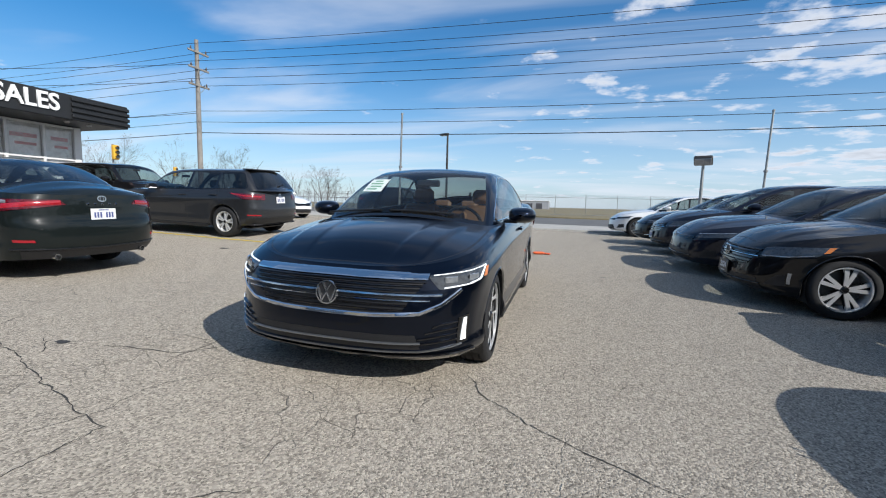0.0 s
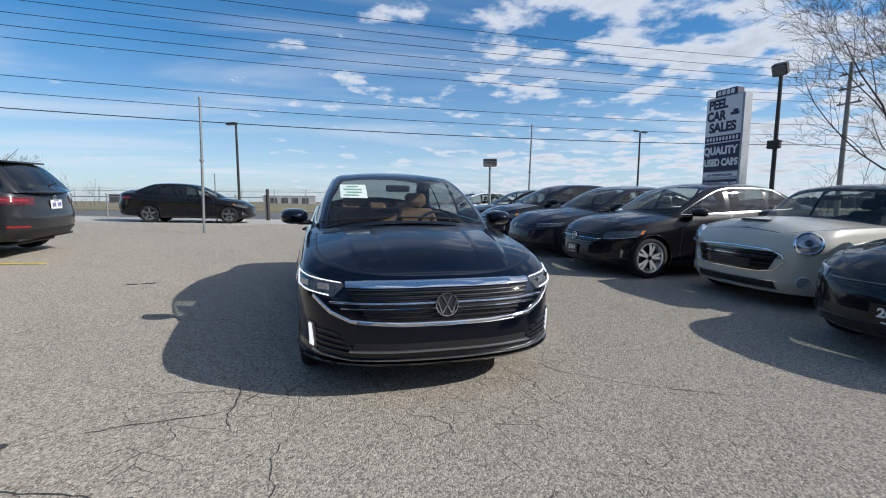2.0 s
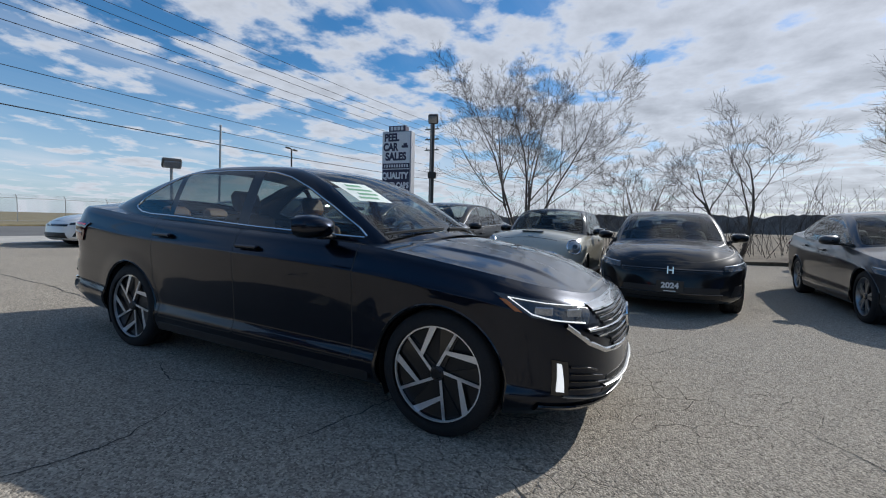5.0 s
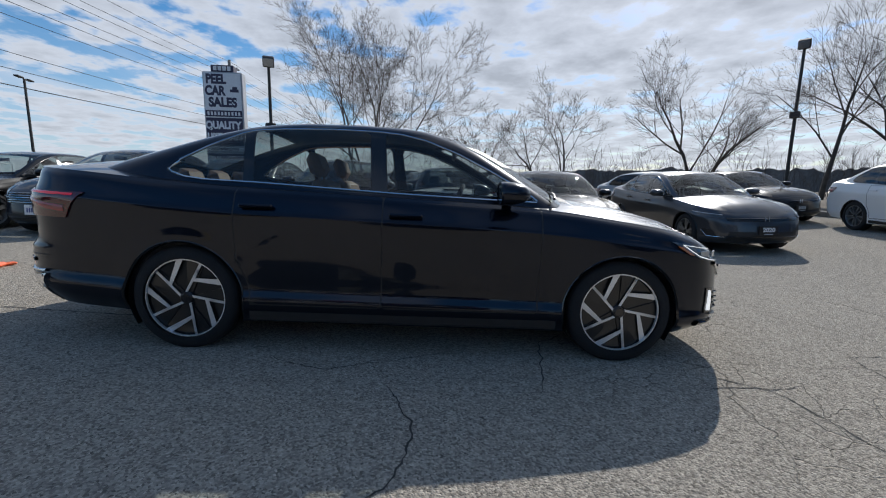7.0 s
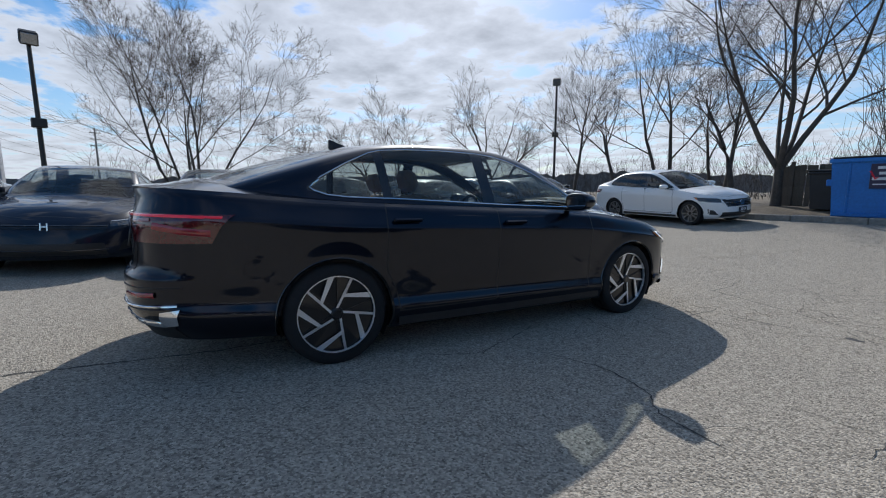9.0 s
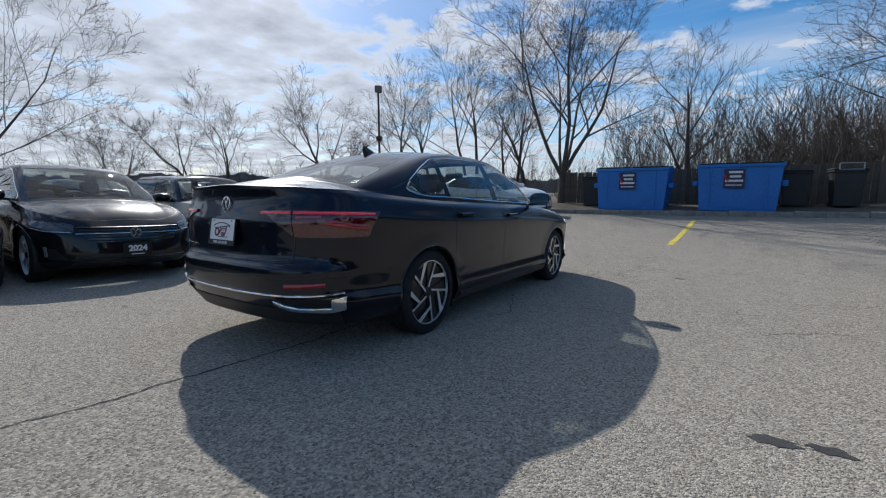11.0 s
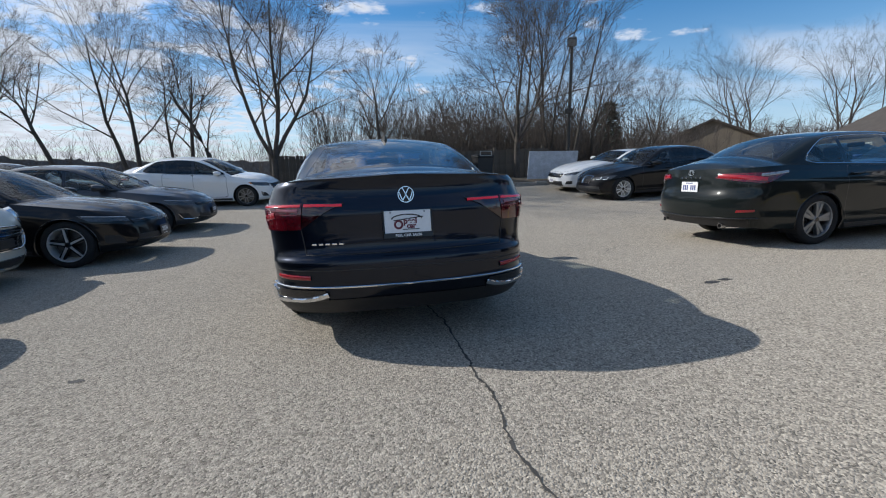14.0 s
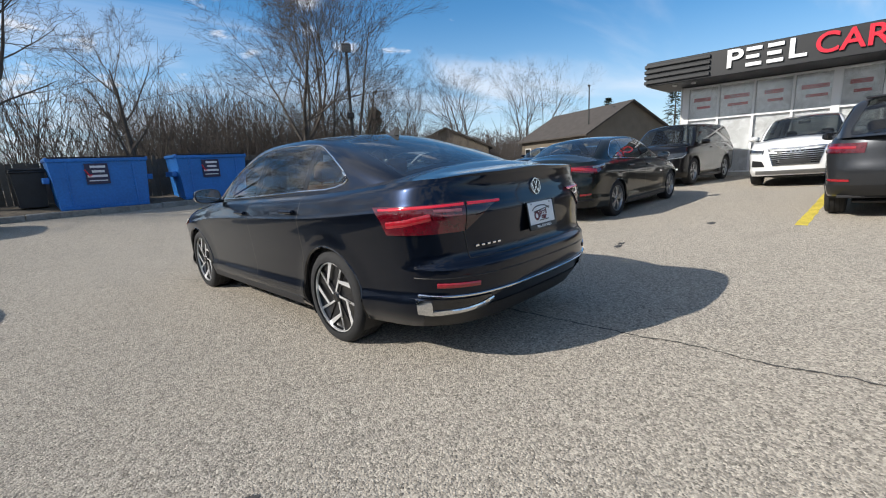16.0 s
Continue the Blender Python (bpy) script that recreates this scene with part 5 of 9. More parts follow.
def plate(parent, p, n, kind="dealer", text="", w=0.305, h=0.152):
    n = Vector(n).normalized()
    q = n.to_track_quat("Z", "Y").to_matrix().to_4x4()
    q.translation = Vector(p)
    g = Geo().box((0, 0, 0), (w, h, 0.008), 0.003)
    ob = part("number_plate", g, PLATEBLACK if kind == "year" else PLATEWHITE, parent, m=q)
    if kind == "year":
        lettering("year_figure", text, h * 0.62, PLATEWHITE, ob, pose(0, 0.012, 0.0065), 0.001, 1.05, 0.004)
        part("small_print", Geo().box((0, -h * 0.36, 0.0055), (w * 0.45, h * 0.06, 0.003)), PLATEWHITE, ob)
    elif kind == "dealer":
        fr = Geo()
        fr.box((0, -h * 0.60, 0.002), (w * 1.06, h * 0.24, 0.014), 0.003)
        for sx in (-1, 1):
            fr.box((sx * w * 0.515, 0, 0.002), (w * 0.035, h * 1.1, 0.012), 0.003)
        part("plate_frame", fr, PLATEBLACK, ob)
        lettering("frame_word", "PEEL CAR SALES", h * 0.15, PLATEWHITE, ob, pose(0, -h * 0.60, 0.0105), 0.0005, 1.1, 0.0006)
        c = Geo()
        t = np.linspace(0, np.pi, 12)
        c.tube(np.stack([-w * 0.02 + w * 0.32 * np.cos(t), h * 0.12 + h * 0.20 * np.sin(t), np.full(12, 0.005)], 1), 0.0035, 4, 1)
        c.tube([(-w * 0.30, h * 0.06, 0.005), (w * 0.33, h * 0.20, 0.005)], 0.003, 4, 1)
        c.lathe([(w * 0.10, 0.004), (w * 0.10, 0.006), (w * 0.055, 0.006), (w * 0.055, 0.004)], 18, c=(-w * 0.20, -h * 0.12, 0))
        c.box((w * 0.06, -h * 0.34, 0.005), (w * 0.36, h * 0.035, 0.003), 0.0, 1)
        part("printed_car_mark", c, [INKMAROON, INKBLACK], ob)
        lettering("mark_word", "peel", h * 0.36, INKMAROON, ob, pose(w * 0.05, h * 0.02, 0.0055), 0.0005, 1.0, 0.002)
        lettering("mark_word", "car", h * 0.32, INKMAROON, ob, pose(w * 0.07, -h * 0.19, 0.0055), 0.0005, 1.0, 0.002)
        for sx in (-1, 1):
            s = Geo().lathe([(0.006, 0.004), (0.006, 0.007), (0.0001, 0.0075)], 10, c=(sx * w * 0.36, h * 0.42, 0))
            part("plate_screw", s, GALV, ob)
    else:
        b = Geo()
        for k in range(7):
            if k != 3:
                b.box(((k - 3) * w * 0.115, -0.005, 0.0055), (w * 0.07, h * 0.46, 0.003))
        b.box((0, h * 0.38, 0.0055), (w * 0.4, h * 0.08, 0.003))
        part("plate_mark", b, INKBLUE, ob)
    return ob


def arched_house(B, car, paintm, style):
    """Glasshouse of the arched sedan: panes, black surrounds and bright belt strip cut from one skin."""
    V, F = B.house()
    xz = lambda P: np.stack([P[:, 0], P[:, 2]], 1)
    lean = lambda P: 0.10 * (P[:, 2] - 1.02)
    poly = np.array(B.window)
    mid = poly.mean(0)
    grow_out = lambda k: [tuple(p + (p - mid) / np.linalg.norm(p - mid) * k) for p in poly]
    # black surround with the panes inside it
    V, frame_f, F = cut(V, F, lambda P: np.minimum(poly_side(xz(P), grow_out(0.020)), np.abs(P[:, 1]) - 0.35))
    edges = [9.0] + [p for p, _ in B.pillars] + [-9.0]
    half = [0.0] + [h for _, h in B.pillars] + [0.0]
    panes = []
    for i in range(len(edges) - 1):
        for sgn in (1, -1):
            def pane_side(P):
                x = P[:, 0] + lean(P)
                return np.minimum.reduce([poly_side(xz(P), poly), sgn * P[:, 1] - 0.35, x - edges[i + 1] - half[i + 1], edges[i] - half[i] - x])
            V, pane, frame_f = cut(V, frame_f, pane_side)
            panes.append((pane, i))
    # windscreen and rear glass, each in a black border
    above = lambda P: P[:, 2] - B.decks(P[:, 0], P[:, 1])
    y2 = lambda P: (P[:, 1] / B.broad) ** 2
    u = lambda P: B.along(P[:, 0])
    roof_end = -0.95 if B.hatch else -1.13
    screen = lambda P, g: np.minimum.reduce([u(P) + 0.33 * y2(P) - 0.235, B.flank(P) - 0.050, above(P) + 0.03]) - g
    rear = lambda P, g: np.minimum.reduce([roof_end + 0.16 * y2(P) - u(P), B.flank(P) - 0.060, 0.50 + 0.14 * np.clip((-1.13 - u(P)) / 0.8, 0, 1) - np.abs(P[:, 1]) / B.broad, above(P) - 0.004]) - g
    V, border, F = cut(V, F, lambda P: screen(P, 0.0))
    V, front, border = cut(V, border, lambda P: np.minimum.reduce([screen(P, 0.012), above(P) - 0.022, u(P) + 0.33 * y2(P) - 0.295]))
    V, border2, F = cut(V, F, lambda P: rear(P, 0.0))
    V, back, border2 = cut(V, border2, lambda P: rear(P, 0.016))
    part("roof", shell(V, F), [style.get("roof", paintm)], car, sharp=50)
    Vf, left_f, right_f = cut(V, frame_f, lambda P: P[:, 1])
    for side_f in (left_f, right_f):
        part("window_frame", shell(Vf, side_f), GLOSSTRIM, car)
    part("windscreen_border", shell(V, border), GLOSSTRIM, car)
    part("rear_window_border", shell(V, border2), GLOSSTRIM, car)
    for pane, i in panes:
        if pane:
            part("side_window", shell(V, pane), (B.glass_side or GLASS_TINT) if i == 0 else (B.glass_rear or B.glass_side or GLASS_TINT), car)
    part("windscreen", shell(V, front), GLASS_CLEAR, car)
    part("rear_window", shell(V, back), B.glass_rear or GLASS_TINT, car)
    # bright strip along the belt with its hook at the rear, dark gutter over the doors
    low, high = B.window[:10], B.window[9:] + B.window[:1]
    for sgn in (1, -1):
        for name, line, r in (("window_trim", low, style.get("trim_r", 0.006)), ("roof_gutter", high, style.get("trim_r", 0.006) * 0.75)):
            q = np.array(line, float)
            t = np.r_[0, np.cumsum(np.linalg.norm(np.diff(q, axis=0), axis=1))]
            d = np.linspace(0, t[-1], 60 if B.lead else 30)
            X, Z = np.interp(d, t, q[:, 0]), np.interp(d, t, q[:, 1])
            if name == "roof_gutter":
                X, Z = X + (X - mid[0]) * 0.006, Z + 0.008
            part(name, Geo().tube([(x, sgn * (B.side_y(x, z) + 0.001), z) for x, z in zip(X, Z)], r, 6), style.get("window_trim", GLOSSTRIM), car)


def build_car(name, label, category, sp, m, paintm, style, wheels=("plain", ALLOYGREY, ALLOYDARK), seats=None, group="", cabin=True, mirror_paint=None):
    B = ArchedBody(sp)
    car = thing(name, label, category, m, group)
    # lower skin
    rows = []
    for v in B.levels():
        x, y = B.ring(v)
        rows.append((x, y, B.level(x, v)))
    V, F = loft(rows)
    xs, ys = B.ring(1.0)
    LV, LF = B.cover(xs, ys)
    o = len(V)
    V = np.r_[V, LV]
    F = F + [tuple(i + o for i in f) for f in LF]
    # wheel openings
    for ax in (B.af, B.ar):
        V, bad, F = cut(V, F, lambda P: np.where(np.abs(P[:, 1]) > 0.45, B.arch - np.hypot(P[:, 0] - ax, P[:, 2] - B.R * 0.98), -1.0))
    # footprint of the glasshouse is open
    V, bad, F = cut(V, F, B.cabin_side)
    geo_body = Geo()
    seams = []
    # doors
    d = B.doors
    gap = 0.0045
    made = []
    for i in range(len(d) - 1):
        x1, x0 = d[i], d[i + 1]
        for sgn in (1, -1):
            def fd(P, g=0.0):
                arch_clear = np.hypot(P[:, 0] - B.ar, P[:, 2] - B.R) - B.arch - 0.045
                arch_f = np.hypot(P[:, 0] - B.af, P[:, 2] - B.R) - B.arch - 0.06
                top = B.f_zt(P[:, 0]) + 0.004 - P[:, 2]
                return np.minimum.reduce([x1 - P[:, 0], P[:, 0] - x0, P[:, 2] - B.door_low, sgn * P[:, 1] - 0.5, arch_clear, arch_f, top]) + g
            V, near, F = cut(V, F, lambda P: fd(P, gap))
            V, door, seam = cut(V, near, lambda P: fd(P, -gap))
            seams.append(list(seam))
            made.append((door, sgn, x0, x1))
    # bonnet and boot lid
    hx = B.A0 + 0.02
    fh = lambda P, g=0.0: np.minimum.reduce([P[:, 0] - hx, (B.f_zt(np.minimum(P[:, 0], B.xf)) * 0 + B.xf - 0.20) - P[:, 0], np.interp(P[:, 0], xs[::-1], ys[::-1]) - 0.045 - np.abs(P[:, 1]), np.where(P[:, 2] > B.f_zt(P[:, 0]) + 0.0002, 1.0, -1.0)]) + g
    V, near, F = cut(V, F, lambda P: fh(P, gap))
    V, hood, seam = cut(V, near, lambda P: fh(P, -gap))
    seams.append(list(seam))
    boot = []
    if not B.hatch:
        fb = lambda P, g=0.0: np.minimum.reduce([B.C0 - 0.05 - P[:, 0], np.interp(P[:, 0], xs[::-1], ys[::-1]) - 0.07 - np.abs(P[:, 1]), np.where(P[:, 2] > B.f_zt(P[:, 0]) + 0.0002, 1.0, -1.0)]) + g
        V, near, F = cut(V, F, lambda P: fb(P, gap))
        V, boot, seam = cut(V, near, lambda P: fb(P, -gap))
        seams.append(list(seam))
    shell(V, F, 0, geo_body)
    # arch lips
    for ax in (B.af, B.ar):
        for sgn in (1, -1):
            a = np.linspace(-0.32, np.pi + 0.32, 34)
            rws = []
            for rr, inn in ((B.arch + 0.012, -0.004), (B.arch + 0.004, 0.006), (B.arch - 0.006, -0.004), (B.arch - 0.008, -0.10), (B.arch - 0.008, -0.30)):
                pts = []
                for t in a:
                    px_, pz = ax + rr * math.cos(t), B.R * 0.98 + rr * math.sin(t)
                    pz = max(pz, float(B.f_zb(px_)) + 0.005)
                    vv = (pz - float(B.f_zb(px_))) / (float(B.f_zt(px_)) - float(B.f_zb(px_)))
                    rx, ry = B.ring(min(max(vv, 0), 1))
                    yy = np.interp(px_, rx[::-1], ry[::-1])
                    pts.append((px_, sgn * (yy + inn), pz))
                rws.append(pts)
            part("arch_lip", Geo().grid(np.array(rws), flip=sgn > 0), TRIM if style.get("clad") else GLOSSTRIM, car)
    part("underbody", Geo().box(((B.af + B.ar) / 2, 0, 0.215), (B.af - B.ar + 1.0, B.W * 1.30, 0.05), 0.02), TRIM, car)
    body = part("body", geo_body, [paintm, TRIM, GLOSSTRIM], car, sharp=40)
    sg = Geo()
    for seam in seams:
        shell(V, seam, 0, sg)
    part("shut_line", sg, [TRIM], car, sharp=40)["kind"] = "stuff"
    for door, sgn, x0, x1 in made:
        dob = part("door", shell(V, door), [paintm, TRIM], car, sharp=40)
        hxp, hz = x0 + 0.14, float(B.f_zt(x0 + 0.14)) - 0.10
        rx, ry = B.ring(0.86)
        hy = np.interp(hxp, rx[::-1], ry[::-1])
        hg = Geo().box((hxp, sgn * (hy + 0.022), hz), (0.20, 0.022, 0.026), 0.009)
        hg.box((hxp - 0.075, sgn * (hy + 0.006), hz), (0.03, 0.03, 0.024), 0.006)
        hg.box((hxp + 0.075, sgn * (hy + 0.006), hz), (0.03, 0.03, 0.024), 0.006)
        part("door_handle", hg, style.get("handle", paintm), dob)
    part("bonnet", shell(V, hood), [paintm], car, sharp=40)
    if boot:
        part("boot_lid", shell(V, boot), [paintm], car, sharp=40)
    arched_house(B, car, paintm, style)
    ax0 = B.dlo_a[0][0]
    # door mirrors
    for sgn in (1, -1):
        mx = ax0 - 0.30 + style.get("mirror_dx", 0.0)
        mz = float(B.f_zt(mx)) + 0.075
        my = B.W + 0.055
        g = Geo()
        t = np.linspace(0, 2 * np.pi, 18, endpoint=False)
        rws = []
        for dx, k in ((0.115, 0.10), (0.105, 0.42), (0.07, 0.76), (0.015, 0.97), (-0.05, 1.0), (-0.06, 0.93)):
            rws.append(np.stack([np.full(18, mx + dx), sgn * (my + 0.115 * k * np.sign(np.cos(t)) * np.abs(np.cos(t)) ** 0.7), mz + 0.068 * k * np.sign(np.sin(t)) * np.abs(np.sin(t)) ** 0.75], 1))
        g.grid(np.array(rws), 0, closed=True, flip=sgn < 0)
        g.box((mx + 0.01, sgn * (B.W - 0.035), mz - 0.055), (0.06, 0.13, 0.03), 0.012, 1)
        mo = part("door_mirror", g, [mirror_paint or paintm, TRIM], car)
        mg = Geo()
        P = np.stack([np.full(18, mx - 0.056), sgn * (my + 0.104 * np.sign(np.cos(t)) * np.abs(np.cos(t)) ** 0.7), mz + 0.059 * np.sign(np.sin(t)) * np.abs(np.sin(t)) ** 0.75], 1)
        mg.add(P, [tuple(range(18)) if sgn < 0 else tuple(range(18))[::-1]])
        part("mirror_glass", mg, MIRROR, mo)
    # cabin
    if cabin:
        cg = Geo()
        zf = 0.30
        cg.box(((B.A0 + B.C0) / 2, 0, zf), (B.A0 - B.C0 - 0.1, B.g0 * 1.8, 0.04), 0.01)
        dz = float(B.f_zt(0.7)) - 0.02
        cg.box((B.A0 - 0.40, 0, dz - 0.07), (0.42, B.g0 * 1.74, 0.17), 0.06)
        cg.box((B.A0 - 0.50, 0, dz - 0.25), (0.24, B.g0 * 1.70, 0.26), 0.05)
        cg.box((B.A0 - 1.15, 0, 0.50), (0.9, 0.22, 0.34), 0.05)
        part("dashboard", cg, CABIN, car)
        sm = seats or CABIN
        sx = B.A0 - 1.30
        for sgn in (1, -1):
            seat(car, sx, sgn * 0.37, 0.34, sm)
        bx = max(B.C0 + 0.85, B.ar + 0.25)
        rb = Geo().box((bx, 0, 0.46), (0.52, 1.30, 0.20), 0.06)
        tilt = Matrix.Rotation(radians(-22), 3, "Y")
        rb.box((bx - 0.34, 0, 0.74), (0.15, 1.30, 0.60), 0.06, rot=tilt)
        for yy in (-0.38, 0, 0.38):
            rb.box((bx - 0.45, yy, 1.06), (0.09, 0.25, 0.13), 0.04, rot=tilt)
        part("rear_bench", rb, sm, car)
        if not B.hatch:
            part("parcel_shelf", Geo().box((B.C0 + 0.32, 0, float(B.f_zt(B.C0 + 0.3)) - 0.03), (0.62, B.g0 * 1.5, 0.03), 0.01), CABIN, car)
        sw = Geo()
        t = np.linspace(0, 2 * np.pi, 25)
        tl = radians(24)
        c0 = np.array([B.A0 - 0.74, 0.37, dz - 0.02])
        ring = np.stack([c0[0] + 0.18 * np.sin(t) * math.sin(tl), c0[1] + 0.18 * np.cos(t), c0[2] + 0.18 * np.sin(t) * math.cos(tl)], 1)
        sw.tube(ring, 0.016, 6, cap=False)
        sw.box(tuple(c0), (0.05, 0.13, 0.11), 0.02)
        sw.box((c0[0] + 0.005, c0[1], c0[2]), (0.025, 0.34, 0.03), 0.008)
        part("steering_wheel", sw, CABIN, car)
        part("inner_mirror", Geo().box((B.A1 + 0.20, 0, float(B.f_zr(B.A1)) - 0.09), (0.03, 0.24, 0.065), 0.014), CABIN, car)
        # inner walls of the cabin
        for sgn in (1, -1):
            ig = Geo().box(((B.A0 + B.C0) / 2 + 0.05, sgn * (B.g0 - 0.045), 0.64), (B.A0 - B.C0 - 0.55, 0.05, 0.62), 0.015)
            part("door_lining", ig, CABIN, car)
    # wheels
    ws, wm0, wm1 = wheels
    yo = B.W * 0.972 - B.tw / 2 - 0.010
    for ax in (B.af, B.ar):
        for sgn in (1, -1):
            wheel_parts(car, ws, B.R, B.rim, B.tw, (ax, sgn * yo, B.R), sgn > 0, (wm0, wm1))
            g = Geo().lathe([(B.arch - 0.012, -0.26), (B.arch - 0.012, -0.02)], 24, axis="y")
            g.lathe([(B.arch - 0.012, -0.26), (0.02, -0.265)], 24, axis="y")
            gv = np.concatenate(g.v)
            lower = [f for f in g.f if min(gv[i][2] for i in f) > -B.R * 0.55]
            wl = Geo().add(gv, lower)
            part("wheel_liner", wl, TRIM, car, m=Matrix.Translation((ax, sgn * (B.W - 0.03), B.R)) @ (Matrix.Identity(4) if sgn > 0 else Matrix.Rotation(math.pi, 4, "Z")))
    style["front"](car, B, style, paintm)
    style["rear"](car, B, style, paintm)
    # sill strip
    for sgn in (1, -1):
        g = Geo()
        rws = []
        for z, o in ((0.20, -0.02), (0.215, 0.006), (0.265, 0.008), (0.275, -0.01)):
            rws.append([(t, sgn * (np.interp(t, *[q[::-1] for q in B.ring(0.08)]) + o), z) for t in np.linspace(B.af - B.arch - 0.04, B.ar + B.arch + 0.04, 14)])
        g.grid(np.array(rws), flip=sgn > 0)
        part("sill", g, style.get("sill", TRIM), car)
    return car, B


# ---- faces of the cars ----
def lamp_unit(car, B, name, corners, sgn, end, mats, out=0.006, n=(10, 4)):
    g = patch(B, [(sgn * s, z) for s, z in corners], end, out, n)
    return part(name, g, mats, car)


def front_main(car, B, st, pm):
    """Wide bar grille between slim lamps, low dark intake, upright light slits."""
    a = lambda y, z: (B.arc(y, z), z)

    def bar(y, z, w, out, geo, n=26, y1=None):
        return strip(B, [a(-y, z), (0, z), a(y, z)], w, "f", out, geo, 0, n // 2)
    gr = patch(B, [a(-0.44, 0.505), a(0.44, 0.505), a(0.575, 0.705), a(-0.575, 0.705)], "f", 0.003, (26, 6))
    grille = part("grille", gr, TRIM, car)
    for z in (0.528, 0.556, 0.643, 0.666, 0.688):
        part("grille_slat", bar(0.44 + (z - 0.50) * 0.68, z, 0.010, 0.015, Geo()), GLOSSTRIM, grille)
    part("upper_chrome_bar", bar(0.575, 0.716, 0.034, 0.018, Geo()), CHROME, grille)
    part("middle_chrome_bar", bar(0.66, 0.617, 0.017, 0.021, Geo()), CHROME, grille)
    part("middle_chrome_bar", bar(0.60, 0.586, 0.011, 0.019, Geo()), CHROME, grille)
    g = strip(B, [a(-0.755, 0.645), a(-0.66, 0.560), a(-0.55, 0.512), a(-0.28, 0.496), a(0, 0.493), a(0.28, 0.496), a(0.55, 0.512), a(0.66, 0.560), a(0.755, 0.645)], 0.024, "f", 0.016, Geo(), 0, 8)
    part("lower_chrome_bar", g, CHROME, car)
    badge(car, "front_badge", B.at(0, 0.605, "f", 0.026), (1, 0, 0.12), 0.070)
    so = B.arc(0.80, 0.7)
    for sgn in (1, -1):
        hl = lamp_unit(car, B, "headlamp", [(B.arc(0.66, 0.65), 0.645), (so + 0.08, 0.680), (so + 0.23, 0.782), (B.arc(0.575, 0.74), 0.728)], sgn, "f", SMOKELENS, 0.006, (16, 6))
        lamp_unit(car, B, "lamp_corner", [(B.arc(0.645, 0.65), 0.648), (B.arc(0.665, 0.65), 0.646), (B.arc(0.60, 0.72), 0.737), (B.arc(0.565, 0.72), 0.725)], sgn, "f", SMOKELENS, 0.005, (4, 4))
        guide = [(B.arc(0.60, 0.74), 0.722), (so - 0.03, 0.742), (so + 0.155, 0.763), (so + 0.075, 0.694), (so - 0.02, 0.672), (B.arc(0.67, 0.65), 0.654)]
        for p, q, w in zip(guide, guide[1:], (0.004, 0.004, 0.007, 0.007, 0.006)):
            part("light_guide", strip(B, [(sgn * p[0], p[1]), (sgn * q[0], q[1])], w, "f", 0.013, Geo(), 0, 8), DRL, hl)
        for k, s0 in enumerate((B.arc(0.70, 0.7), so + 0.01)):
            p = B.at(sgn * s0, 0.698 + 0.01 * k, "f", 0.004)
            q = B.at(sgn * s0, 0.698 + 0.01 * k, "f", 0.014)
            R_ = Vector(q - p).to_track_quat("Z", "Y").to_matrix()
            part("lamp_projector", Geo().box(tuple((p + q) / 2 + (q - p) * 0.15), (0.085, 0.040, 0.010), 0.010, 0, R_), CLEARLENS, hl)
        lamp_unit(car, B, "side_marker", [(so + 0.12, 0.700), (so + 0.155, 0.705), (so + 0.205, 0.755), (so + 0.17, 0.752)], sgn, "f", AMBER, 0.010, (3, 3))
        sl = B.arc(0.76, 0.4)
        lamp_unit(car, B, "fog_light_recess", [(sl - 0.03, 0.315), (sl + 0.055, 0.325), (sl + 0.06, 0.490), (sl - 0.02, 0.478)], sgn, "f", GLOSSTRIM, 0.006, (6, 5))
        lamp_unit(car, B, "fog_light_slit", [(sl - 0.004, 0.338), (sl + 0.034, 0.342), (sl + 0.034, 0.474), (sl + 0.014, 0.470)], sgn, "f", DRL, 0.014, (3, 6))
        for z in (0.338, 0.372, 0.406, 0.440):
            g = strip(B, [(sgn * B.arc(0.50 + (z - 0.33) * 1.1, z), z - 0.012), (sgn * B.arc(0.66, z), z + 0.004), (sgn * (sl - 0.03), z + 0.014)], 0.011, "f", 0.014, Geo(), 0, 8)
            part("vent_fin", g, GLOSSTRIM, car)
    low = patch(B, [a(-0.56, 0.300), a(0.56, 0.300), a(0.53, 0.385), a(-0.53, 0.385)], "f", 0.003, (26, 4))
    intake = part("lower_intake", low, TRIM, car)
    part("intake_bar", bar(0.56, 0.338, 0.012, 0.018, Geo()), ALLOYGREY, intake)
    part("lower_chrome_line", strip(B, [(-sl, 0.318), a(-0.55, 0.284), (0, 0.276), a(0.55, 0.284), (sl, 0.318)], 0.010, "f", 0.016, Geo(), 0, 14), ALLOYGREY, car)
    part("front_lip", strip(B, [(-sl - 0.10, 0.262), a(-0.6, 0.246), (0, 0.238), a(0.6, 0.246), (sl + 0.10, 0.262)], 0.030, "f", 0.020, Geo(), 0, 14), GLOSSTRIM, car)
    part("cowl_vent", Geo().grid(np.array([[(B.A0 + dx - 0.10 * abs(t) ** 2, t * 0.72, float(B.f_zt(B.A0)) + float(B.f_crown(B.A0)) * (1 - t * t) + 0.008) for t in np.linspace(-1, 1, 18)] for dx in (0.05, -0.06)])), TRIM, car)
